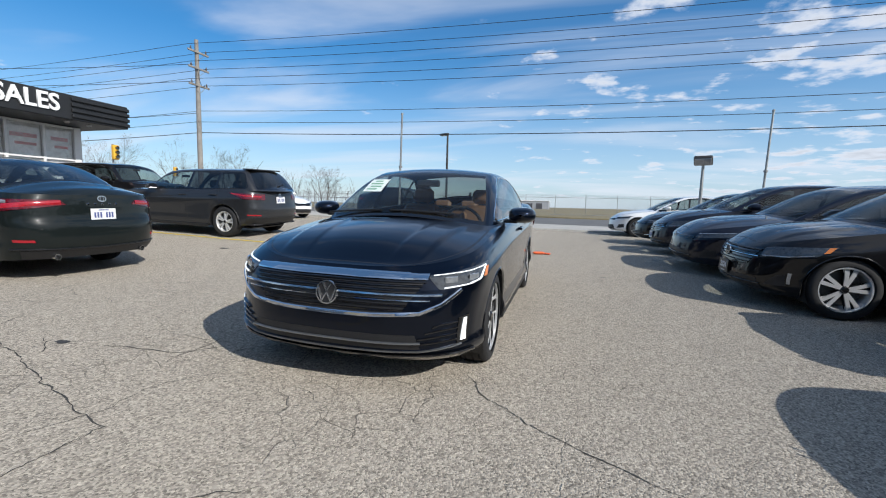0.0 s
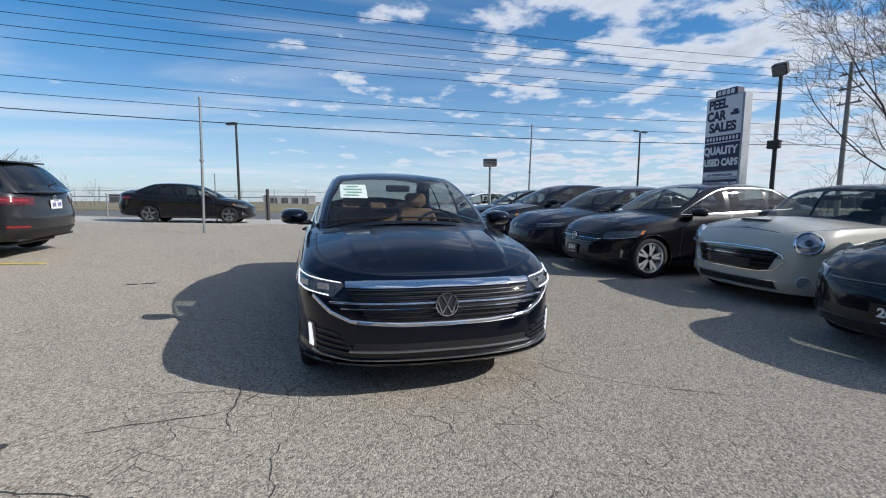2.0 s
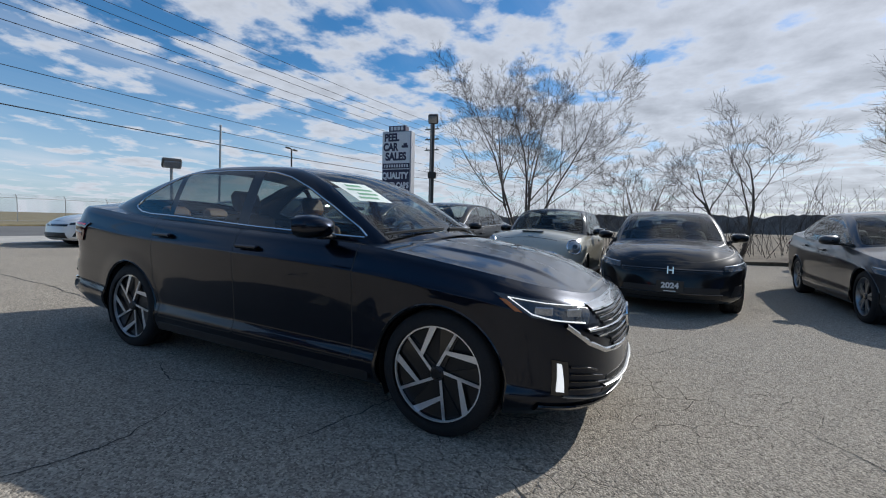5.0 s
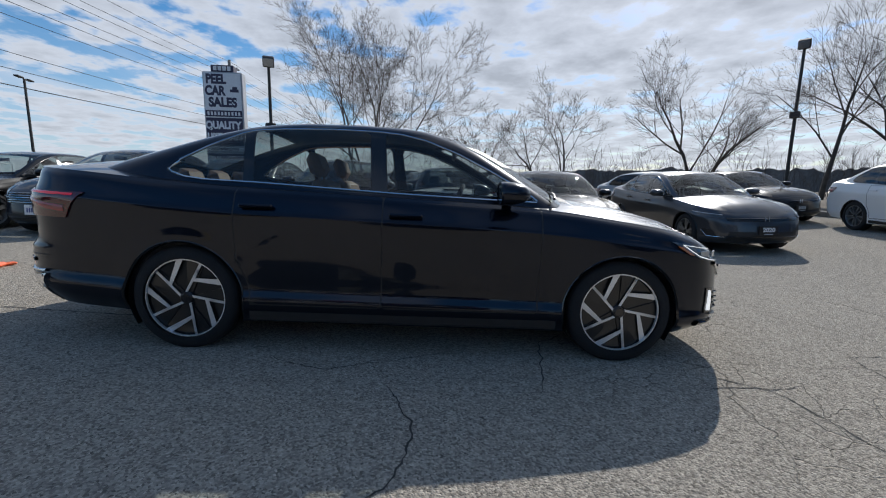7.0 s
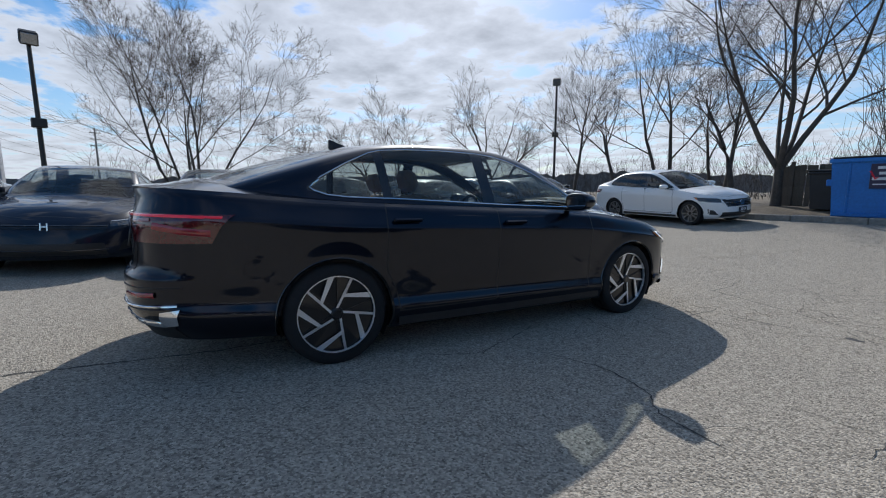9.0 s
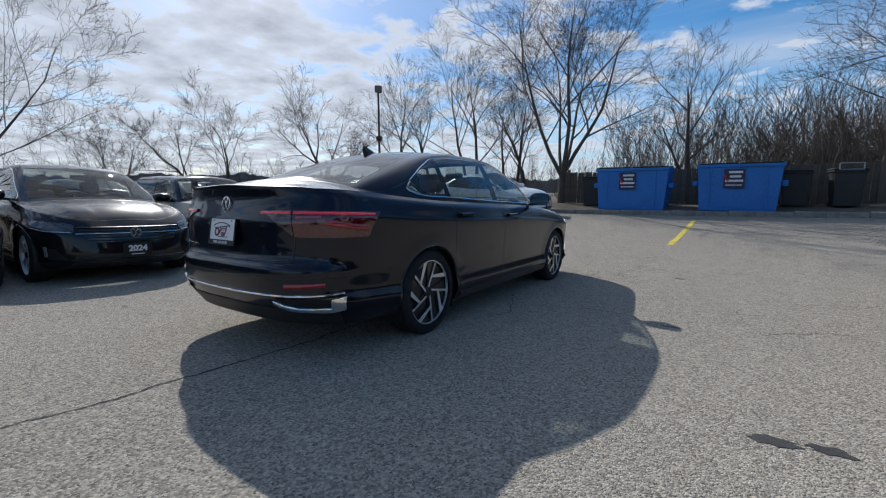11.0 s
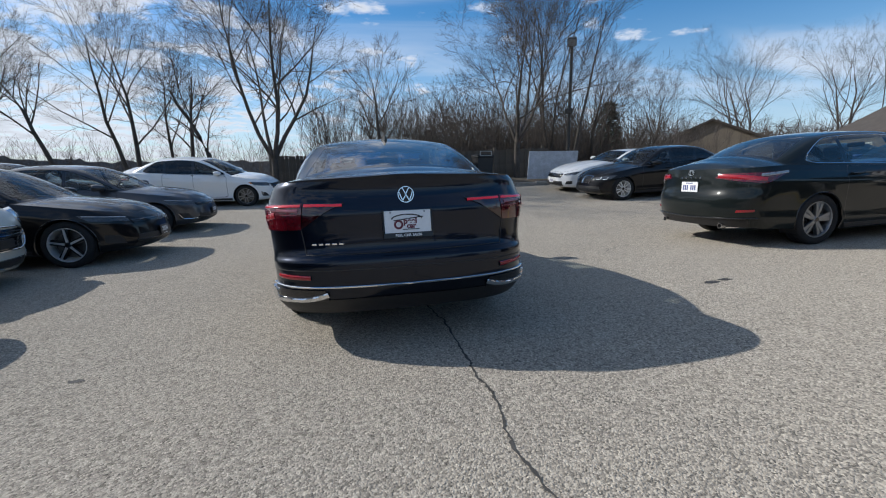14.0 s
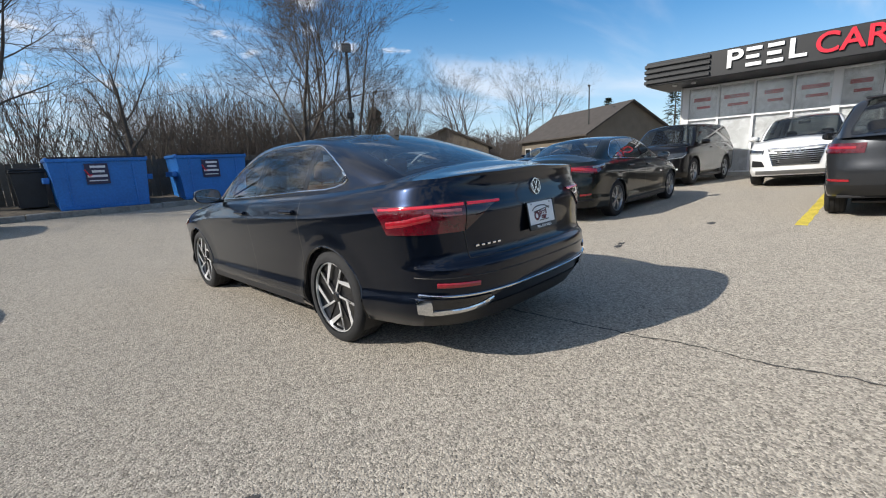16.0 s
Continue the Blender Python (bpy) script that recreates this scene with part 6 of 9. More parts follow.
    for y0 in (0.45, -0.18):
        c = Geo()
        pts = []
        for t in np.linspace(0, 1, 9):
            y = y0 - 0.55 * t
            x = B.A0 - 0.05 - 0.10 * (y / 0.72) ** 2
            pts.append((x, y, float(B.f_zt(x)) + float(B.f_crown(x)) * (1 - (y / B.W) ** 2) + 0.045))
        c.tube(pts, 0.009, 5)
        part("wiper", c, TRIM, car)


def rear_main(car, B, st, pm):
    """Slim wrap-round red lamps, small lip spoiler, chrome line low in the bumper."""
    for sgn in (1, -1):
        tl = lamp_unit(car, B, "tail_lamp", [(0.640, 0.808), (1.10, 0.800), (1.19, 0.952), (0.620, 0.966)], sgn, "r", REDLENS, 0.010, (16, 7))
        bl = lamp_unit(car, B, "boot_lamp", [(0.47, 0.920), (0.634, 0.812), (0.614, 0.966), (0.37, 0.960)], sgn, "r", REDSMOKE, 0.010, (9, 5))
        part("light_band", strip(B, [(sgn * 0.385, 0.949), (sgn * 0.61, 0.952)], 0.016, "r", 0.014, Geo(), 0, 10), TAILGLOW, bl, "lit red light band")
        part("light_band", strip(B, [(sgn * 0.630, 0.952), (sgn * 0.90, 0.948), (sgn * 1.14, 0.938)], 0.015, "r", 0.014, Geo(), 0, 8), TAILGLOW, tl, "lit red light band")
        # wide lower band; its brighter red also stands for sun through the lens
        part("light_band", strip(B, [(sgn * 0.82, 0.896), (sgn * 0.98, 0.866), (sgn * 1.10, 0.854)], 0.040, "r", 0.013, Geo(), 0, 8), REDBRIGHT, tl)
        part("reversing_lens", strip(B, [(sgn * 0.650, 0.922), (sgn * 0.80, 0.926)], 0.018, "r", 0.014, Geo(), 0, 6), PINKLENS, tl)
        part("reversing_lens", strip(B, [(sgn * 0.650, 0.896), (sgn * 0.77, 0.899)], 0.007, "r", 0.013, Geo(), 0, 6), PINKLENS, tl)
        part("rear_reflector", strip(B, [(sgn * 0.60, 0.520), (sgn * 0.84, 0.528)], 0.026, "r", 0.012, Geo(), 0, 8), REDBRIGHT, car)
        lamp_unit(car, B, "exhaust_recess", [(0.50, 0.366), (0.90, 0.366), (0.92, 0.452), (0.52, 0.440)], sgn, "r", GLOSSTRIM, 0.008, (8, 3))
        g = strip(B, [(sgn * 0.50, 0.410), (sgn * 0.57, 0.386), (sgn * 0.66, 0.372), (sgn * 0.86, 0.370)], 0.032, "r", 0.018, Geo(), 0, 6)
        patch(B, [(sgn * 0.84, 0.356), (sgn * 0.93, 0.366), (sgn * 0.965, 0.452), (sgn * 0.87, 0.440)], "r", 0.018, (6, 4), g)
        part("exhaust_trim", g, CHROME, car)
    g = Geo()
    strip(B, [(-0.95, 0.470), (-0.6, 0.460), (0, 0.452), (0.6, 0.460), (0.95, 0.470)], 0.014, "r", 0.014, g, 0, 10)
    part("bumper_chrome_line", g, CHROME, car)
    part("rear_valance", patch(B, [(-0.86, 0.27), (0.86, 0.27), (0.90, 0.372), (-0.90, 0.372)], "r", 0.006, (26, 3)), TRIM, car)
    # lip along the boot edge, faired into the lid
    rx, ry = B.ring(1.0)
    top = [(x, y) for x, y in zip(rx, ry) if x < B.xr + 0.40 and y < 0.70]
    yy = np.linspace(-0.70, 0.70, 33)
    ex = np.interp(np.abs(yy), [q[1] for q in top[::-1]], [q[0] for q in top[::-1]])
    rws = []
    for dx, dz in ((0.18, 0.001), (0.11, 0.006), (0.05, 0.013), (0.012, 0.018), (-0.006, 0.014), (0.004, None)):
        rws.append([(x + dx, y, float(B.f_zt(x)) - 0.012 if dz is None else B.deck(max(x + dx, x + 0.004), y) + dz * (1 - abs(y / 0.70) ** 6)) for x, y in zip(ex, yy)])
    part("boot_spoiler", Geo().grid(np.array(rws)), pm, car, sharp=60)
    sh = Geo()
    for z, s0, s1 in ((0.655, -0.62, 0.62), (0.565, -0.98, 0.98)):
        strip(B, [(s0, z), (0, z - 0.004), (s1, z)], 0.006, "r", 0.003, sh, 0, 14)
    for sgn in (1, -1):
        strip(B, [(sgn * 0.62, 0.655), (sgn * 0.64, 0.805)], 0.006, "r", 0.003, sh, 0, 6)
    part("panel_gap", sh, TRIM, car)
    badge(car, "rear_badge", B.at(0, 0.995, "r", 0.006), (-1, 0, 0.1), 0.050)
    plate(car, B.at(0, 0.832, "r", 0.020), (-1, 0, 0.16), "dealer", w=0.288, h=0.138)
    g = Geo()
    for k in range(5):
        p = B.at(0.565 - k * 0.040, 0.717, "r", 0.005)
        g.box(tuple(p), (0.004, 0.027, 0.011), 0.001)
    part("model_script", g, CHROME, car)
    # fin aerial on the roof
    zc = float(B.zroof(B.C1 + 0.22, 0.0))
    fin = Geo().add([(B.C1 + 0.30, 0, zc - 0.01), (B.C1 + 0.14, 0.028, zc - 0.014), (B.C1 + 0.10, 0, zc - 0.016), (B.C1 + 0.14, -0.028, zc - 0.014), (B.C1 + 0.115, 0, zc + 0.055), (B.C1 + 0.10, 0, zc + 0.05)],
                    [(0, 1, 4), (1, 2, 5, 4), (2, 3, 5), (3, 0, 4, 5)])
    part("roof_aerial", fin, TRIM, car, sharp=20)


def grille_bars(car, B, corners, n, mats, bar=0.014, out=0.016, frame_mat=None, name="grille"):
    (a, z0), (b, _), (c, z1), (d, _) = corners
    gr = part(name, patch(B, corners, "f", 0.005, (18, 5)), GLOSSTRIM, car)
    g = Geo()
    for k in range(n):
        t = (k + 0.5) / n
        z = z0 + (z1 - z0) * t
        strip(B, [(a + (d - a) * t, z), (b + (c - b) * t, z)], bar, "f", out, g, 0, 16)
    part("grille_bar", g, mats, gr)
    if frame_mat:
        g = Geo()
        for p, q in zip(corners, corners[1:] + corners[:1]):
            strip(B, [p, q], 0.018, "f", 0.018, g, 0, 12)
        part("grille_surround", g, frame_mat, gr)
    return gr


def front_common(car, B, st, zl=0.24, zh=0.36, w=0.62):
    part("lower_intake", patch(B, [(-w, zl), (w, zl), (w * 0.93, zh), (-w * 0.93, zh)], "f", 0.005, (20, 4)), TRIM, car)
    g = Geo()
    strip(B, [(-w, (zl + zh) / 2), (w, (zl + zh) / 2)], 0.014, "f", 0.014, g, 0, 20)
    part("intake_bar", g, GLOSSTRIM, car)
    if st.get("plate_front"):
        kind, text = st["plate_front"]
        plate(car, B.at(0, st.get("plate_z", 0.42), "f", 0.02), (1, 0, 0.05), kind, text)


def front_civic(car, B, st, pm):
    """Low nose with a narrow dark band between long slim lamps."""
    grille_bars(car, B, [(-0.58, 0.565), (0.58, 0.565), (0.60, 0.625), (-0.60, 0.625)], 2, GLOSSTRIM, 0.012)
    for sgn in (1, -1):
        hl = lamp_unit(car, B, "headlamp", [(0.62, 0.60), (1.10, 0.635), (1.20, 0.715), (0.62, 0.668)], sgn, "f", SMOKELENS, 0.008, (12, 4))
        g = Geo()
        strip(B, [(sgn * 0.63, 0.664), (sgn * 0.90, 0.685), (sgn * 1.15, 0.706)], 0.012, "f", 0.013, g, 0, 8)
        part("light_guide", g, CLEARLENS, hl)
        if st.get("chrome_hook"):
            g = Geo()
            strip(B, [(sgn * 0.62, 0.30), (sgn * 0.90, 0.315), (sgn * 0.98, 0.40)], 0.014, "f", 0.016, g, 0, 8)
            part("bumper_chrome_hook", g, CHROME, car)
        lamp_unit(car, B, "bumper_vent", [(0.72, 0.29), (0.98, 0.32), (0.98, 0.43), (0.80, 0.42)], sgn, "f", TRIM, 0.006, (6, 3))
    badge(car, "front_badge", B.at(0, 0.60, "f", 0.02), (1, 0, 0.1), 0.055, "bars")
    front_common(car, B, st, 0.235, 0.40, 0.60)


def front_sport(car, B, st, pm):
    """Bar grille in black, small lamps, upright slits in the bumper corners."""
    grille_bars(car, B, [(-0.44, 0.50), (0.44, 0.50), (0.56, 0.69), (-0.56, 0.69)], 5, TRIM)
    g = Geo()
    strip(B, [(-0.56, 0.602), (0.56, 0.602)], 0.012, "f", 0.02, g, 0, 20)
    if st.get("chrome_bars"):
        for z in (0.53, 0.565, 0.635, 0.67):
            strip(B, [(-0.52, z), (0.52, z)], 0.008, "f", 0.02, g, 0, 20)
    part("grille_chrome_bar", g, CHROME, car)
    badge(car, "front_badge", B.at(0, 0.60, "f", 0.024), (1, 0, 0.12), 0.062)
    for sgn in (1, -1):
        hl = lamp_unit(car, B, "headlamp", [(0.58, 0.61), (1.08, 0.65), (1.22, 0.76), (0.57, 0.715)], sgn, "f", SMOKELENS, 0.008, (12, 4))
        g = Geo()
        strip(B, [(sgn * 0.60, 0.616), (sgn * 0.86, 0.628), (sgn * 1.06, 0.66)], 0.012, "f", 0.013, g, 0, 8)
        part("light_guide", g, CLEARLENS, hl)
        lamp_unit(car, B, "side_marker", [(1.12, 0.69), (1.17, 0.70), (1.20, 0.755), (1.14, 0.75)], sgn, "f", AMBER, 0.011, (3, 3))
        lamp_unit(car, B, "fog_light_slit", [(0.875, 0.335), (0.905, 0.335), (0.915, 0.455), (0.880, 0.455)], sgn, "f", CLEARLENS, 0.014, (3, 5))
        lamp_unit(car, B, "bumper_vent", [(0.66, 0.30), (0.87, 0.31), (0.86, 0.43), (0.78, 0.42)], sgn, "f", TRIM, 0.006, (6, 3))
    front_common(car, B, st, 0.235, 0.36, 0.62)


def front_mini(car, B, st, pm):
    """Upright nose with round lamps, a wide hexagon grille rimmed in chrome and a bonnet scoop."""
    poly = [(-0.44, 0.44), (0.44, 0.44), (0.54, 0.665), (-0.54, 0.665)]
    grille_bars(car, B, poly, 4, TRIM, 0.012, 0.014)
    g = Geo()
    strip(B, [(-0.36, 0.432), (0.36, 0.432), (0.50, 0.462), (0.585, 0.56), (0.55, 0.64), (0.42, 0.690), (0, 0.702), (-0.42, 0.690), (-0.55, 0.64), (-0.585, 0.56), (-0.50, 0.462), (-0.36, 0.432)], 0.018, "f", 0.02, g, 0, 4)
    part("grille_surround", g, CHROME, car)
    g = Geo()
    strip(B, [(-0.55, 0.60), (0.55, 0.60)], 0.014, "f", 0.02, g, 0, 18)
    part("grille_chrome_bar", g, CHROME, car)
    part("plate_mount", patch(B, [(-0.26, 0.46), (0.26, 0.46), (0.26, 0.56), (-0.26, 0.56)], "f", 0.022, (8, 3)), TRIM, car)
    for sgn in (1, -1):
        p = B.at(sgn * 0.765, 0.775, "f", 0.0)
        q = B.at(sgn * 0.765, 0.775, "f", 0.02)
        n = Vector(q - p).normalized() + Vector((0.35, 0, 0.40))
        R_ = n.normalized().to_track_quat("Z", "Y").to_matrix().to_4x4()
        R_.translation = Vector(p) - n.normalized() * 0.006
        g = Geo()
        g.lathe([(0.128, -0.05), (0.132, 0.012), (0.118, 0.022), (0.108, 0.016)], 30, mi=0)
        g.lathe([(0.109, 0.014), (0.085, 0.030), (0.045, 0.040), (0.0001, 0.043)], 30, mi=1)
        hl = part("headlamp", g, [CHROME, CLEARLENS], car, m=R_)
        part("lamp_projector", Geo().lathe([(0.040, 0.036), (0.036, 0.050), (0.0001, 0.054)], 18), SMOKELENS, hl)
        p = B.at(sgn * 0.76, 0.35, "f", 0.0)
        q = B.at(sgn * 0.76, 0.35, "f", 0.02)
        R2 = Vector(q - p).to_track_quat("Z", "Y").to_matrix().to_4x4()
        R2.translation = Vector(p)
        part("fog_light", Geo().lathe([(0.062, -0.02), (0.064, 0.012), (0.054, 0.018), (0.050, 0.006), (0.0001, 0.004)], 22), [CLEARLENS], car, m=R2)
    part("lower_intake", patch(B, [(-0.52, 0.245), (0.52, 0.245), (0.50, 0.325), (-0.50, 0.325)], "f", 0.006, (16, 3)), TRIM, car)
    g = Geo()
    for z in (0.236, 0.333):
        strip(B, [(-0.54, z), (0.54, z)], 0.012, "f", 0.014, g, 0, 16)
    part("intake_frame", g, CHROME, car)
    x0 = B.xf - 0.36
    z0 = B.deck(x0, 0.0)
    part("bonnet_scoop", Geo().box((x0, 0, z0 + 0.006), (0.07, 0.36, 0.022), 0.009), GLOSSTRIM, car)
    part("front_badge", Geo().box((x0 + 0.14, 0, B.deck(x0 + 0.14, 0.0) + 0.006), (0.03, 0.10, 0.012), 0.005), CHROME, car)


def front_rings(car, B, st, pm):
    """Big six-sided grille with fine bars, angular lamps."""
    poly = [(-0.40, 0.47), (0.40, 0.47), (0.52, 0.86), (-0.52, 0.86)]
    grille_bars(car, B, poly, 9, ALLOYGREY, 0.012, 0.014, CHROME)
    part("plate_mount", patch(B, [(-0.27, 0.50), (0.27, 0.50), (0.27, 0.60), (-0.27, 0.60)], "f", 0.026, (8, 3)), TRIM, car)
    badge(car, "front_badge", B.at(0, 0.78, "f", 0.026), (1, 0, 0.1), 0.10, "rings")
    for sgn in (1, -1):
        hl = lamp_unit(car, B, "headlamp", [(0.60, 0.74), (0.98, 0.77), (1.14, 0.90), (0.58, 0.845)], sgn, "f", SMOKELENS, 0.010, (12, 4))
        g = Geo()
        strip(B, [(sgn * 0.60, 0.835), (sgn * 0.86, 0.862), (sgn * 1.08, 0.885)], 0.018, "f", 0.015, g, 0, 8)
        strip(B, [(sgn * 0.62, 0.755), (sgn * 0.94, 0.78)], 0.014, "f", 0.015, g, 0, 8)
        part("light_guide", g, WHITELENS, hl)
        lamp_unit(car, B, "bumper_vent", [(0.56, 0.45), (0.92, 0.46), (0.88, 0.61), (0.62, 0.58)], sgn, "f", TRIM, 0.007, (8, 3))
    part("lower_intake", patch(B, [(-0.80, 0.27), (0.80, 0.27), (0.78, 0.36), (-0.78, 0.36)], "f", 0.006, (18, 3)), ALLOYGREY, car)


def front_block(car, B, st, pm):
    """Tall blunt nose with a broad grille and stacked lamps."""
    grille_bars(car, B, [(-0.48, 0.72), (0.48, 0.72), (0.52, 0.92), (-0.52, 0.92)], 3, GLOSSTRIM, 0.03, 0.02, CHROME if st.get("chrome_bars") else None)
    badge(car, "front_badge", B.at(0, 0.83, "f", 0.03), (1, 0, 0.1), 0.07, "bars")
    for sgn in (1, -1):
        hl = lamp_unit(car, B, "headlamp", [(0.56, 0.74), (0.98, 0.77), (1.12, 0.92), (0.56, 0.90)], sgn, "f", SMOKELENS, 0.010, (12, 4))
        g = Geo()
        strip(B, [(sgn * 0.58, 0.755), (sgn * 0.95, 0.785), (sgn * 1.06, 0.86)], 0.02, "f", 0.016, g, 0, 8)
        part("light_guide", g, CLEARLENS, hl)
        lamp_unit(car, B, "fog_light", [(0.72, 0.44), (0.84, 0.445), (0.84, 0.49), (0.72, 0.485)], sgn, "f", WHITELENS, 0.012, (3, 2))
    front_common(car, B, st, 0.33, 0.60, 0.66)


def front_kidney(car, B, st, pm):
    """Twin rounded grilles, angular lamps."""
    for sgn in (1, -1):
        g = patch(B, [(sgn * 0.03, 0.52), (sgn * 0.30, 0.52), (sgn * 0.36, 0.70), (sgn * 0.03, 0.70)], "f", 0.010, (8, 4))
        k = part("grille", g, GLOSSTRIM, car)
        b = Geo()
        for q in range(7):
            strip(B, [(sgn * (0.06 + q * 0.042), 0.53), (sgn * (0.065 + q * 0.045), 0.69)], 0.010, "f", 0.020, b, 0, 4)
        part("grille_bar", b, ALLOYDARK, k)
        s = Geo()
        strip(B, [(sgn * 0.02, 0.51), (sgn * 0.30, 0.51), (sgn * 0.37, 0.62), (sgn * 0.34, 0.71), (sgn * 0.02, 0.71), (sgn * 0.02, 0.51)], 0.014, "f", 0.022, s, 0, 4)
        part("grille_surround", s, CHROME, k)
        hl = lamp_unit(car, B, "headlamp", [(0.46, 0.60), (0.98, 0.64), (1.12, 0.745), (0.46, 0.70)], sgn, "f", SMOKELENS, 0.010, (12, 4))
        s = Geo()
        for c0 in (0.60, 0.80):
            strip(B, [(sgn * (c0 - 0.06), 0.625), (sgn * (c0 + 0.06), 0.63), (sgn * (c0 + 0.07), 0.69)], 0.014, "f", 0.016, s, 0, 5)
        part("light_guide", s, WHITELENS, hl)
    front_common(car, B, st, 0.24, 0.42, 0.72)


def front_plain(car, B, st, pm):
    grille_bars(car, B, [(-0.50, 0.52), (0.50, 0.52), (0.56, 0.66), (-0.56, 0.66)], 4, GLOSSTRIM, 0.014, 0.014, CHROME if st.get("chrome_bars") else None)
    for sgn in (1, -1):
        hl = lamp_unit(car, B, "headlamp", [(0.60, 0.60), (1.02, 0.63), (1.18, 0.74), (0.58, 0.69)], sgn, "f", SMOKELENS, 0.009, (12, 4))
        g = Geo()
        strip(B, [(sgn * 0.62, 0.615), (sgn * 0.98, 0.65)], 0.016, "f", 0.014, g, 0, 8)
        part("light_guide", g, CLEARLENS, hl)
        lamp_unit(car, B, "bumper_vent", [(0.70, 0.30), (0.94, 0.32), (0.94, 0.42), (0.74, 0.41)], sgn, "f", TRIM, 0.006, (6, 3))
    badge(car, "front_badge", B.at(0, 0.63, "f", 0.022), (1, 0, 0.1), 0.055, "oval")
    front_common(car, B, st, 0.24, 0.40, 0.60)


def rear_plain(car, B, st, pm):
    z = st.get("lamp_z", 0.90)
    for sgn in (1, -1):
        tl = lamp_unit(car, B, "tail_lamp", [(0.58, z - 0.09), (1.12, z - 0.05), (1.16, z + 0.06), (0.56, z + 0.05)], sgn, "r", REDLENS, 0.010, (12, 4))
        g = Geo()
        strip(B, [(sgn * 0.60, z - 0.03), (sgn * 1.08, z)], 0.03, "r", 0.015, g, 0, 10)
        part("light_band", g, REDBRIGHT, tl)
    badge(car, "rear_badge", B.at(0, z + 0.03, "r", 0.008), (-1, 0, 0.1), 0.055, st.get("emblem", "oval"))
    plate(car, B.at(0, st.get("plate_rear_z", 0.78), "r", 0.014), (-1, 0, 0.05), "road")
    part("rear_valance", patch(B, [(-0.80, 0.28), (0.80, 0.28), (0.85, 0.40), (-0.85, 0.40)], "r", 0.007, (20, 3)), TRIM, car)


def rear_camry(car, B, st, pm):
    """Arrow-shaped lamps with a pale inner blade, oval badge over the plate, script bars."""
    for sgn in (1, -1):
        tl = lamp_unit(car, B, "tail_lamp", [(0.40, 0.925), (1.00, 0.845), (1.30, 0.985), (0.46, 0.985)], sgn, "r", REDLENS, 0.011, (16, 5))
        g = Geo()
        strip(B, [(sgn * 0.45, 0.955), (sgn * 0.72, 0.935), (sgn * 1.00, 0.90)], 0.052, "r", 0.017, g, 0, 8)
        part("light_band", g, REDBRIGHT, tl)
        g = Geo()
        strip(B, [(sgn * 0.92, 0.955), (sgn * 1.10, 0.965), (sgn * 1.27, 0.982)], 0.034, "r", 0.017, g, 0, 8)
        part("pale_blade", g, CLEARLENS, tl)
        lamp_unit(car, B, "rear_reflector", [(0.72, 0.485), (0.92, 0.49), (0.93, 0.52), (0.73, 0.515)], sgn, "r", REDBRIGHT, 0.012, (5, 2))
        part("exhaust_tip", Geo().lathe([(0.030, 0.10), (0.036, -0.02), (0.032, -0.02), (0.028, 0.1)], 14, c=(B.xr + 0.10, sgn * 0.52, 0.30), axis="x"), CHROME, car)
    badge(car, "rear_badge", B.at(0, 1.0, "r", 0.008), (-1, 0, 0.1), 0.055, "oval")
    g = Geo()
    for k in range(5):
        g.box(tuple(B.at((k - 2) * 0.085, 0.93, "r", 0.006)), (0.006, 0.032, 0.022), 0.002)
    part("model_script", g, CHROME, car)
    plate(car, B.at(0, 0.80, "r", 0.014), (-1, 0, 0.05), "road")
    g = Geo()
    strip(B, [(-0.95, 0.405), (0, 0.385), (0.95, 0.405)], 0.018, "r", 0.018, g, 0, 16)
    part("bumper_line", g, ALLOYDARK, car)
    part("rear_valance", patch(B, [(-0.80, 0.28), (0.80, 0.28), (0.85, 0.385), (-0.85, 0.385)], "r", 0.007, (20, 3)), TRIM, car)


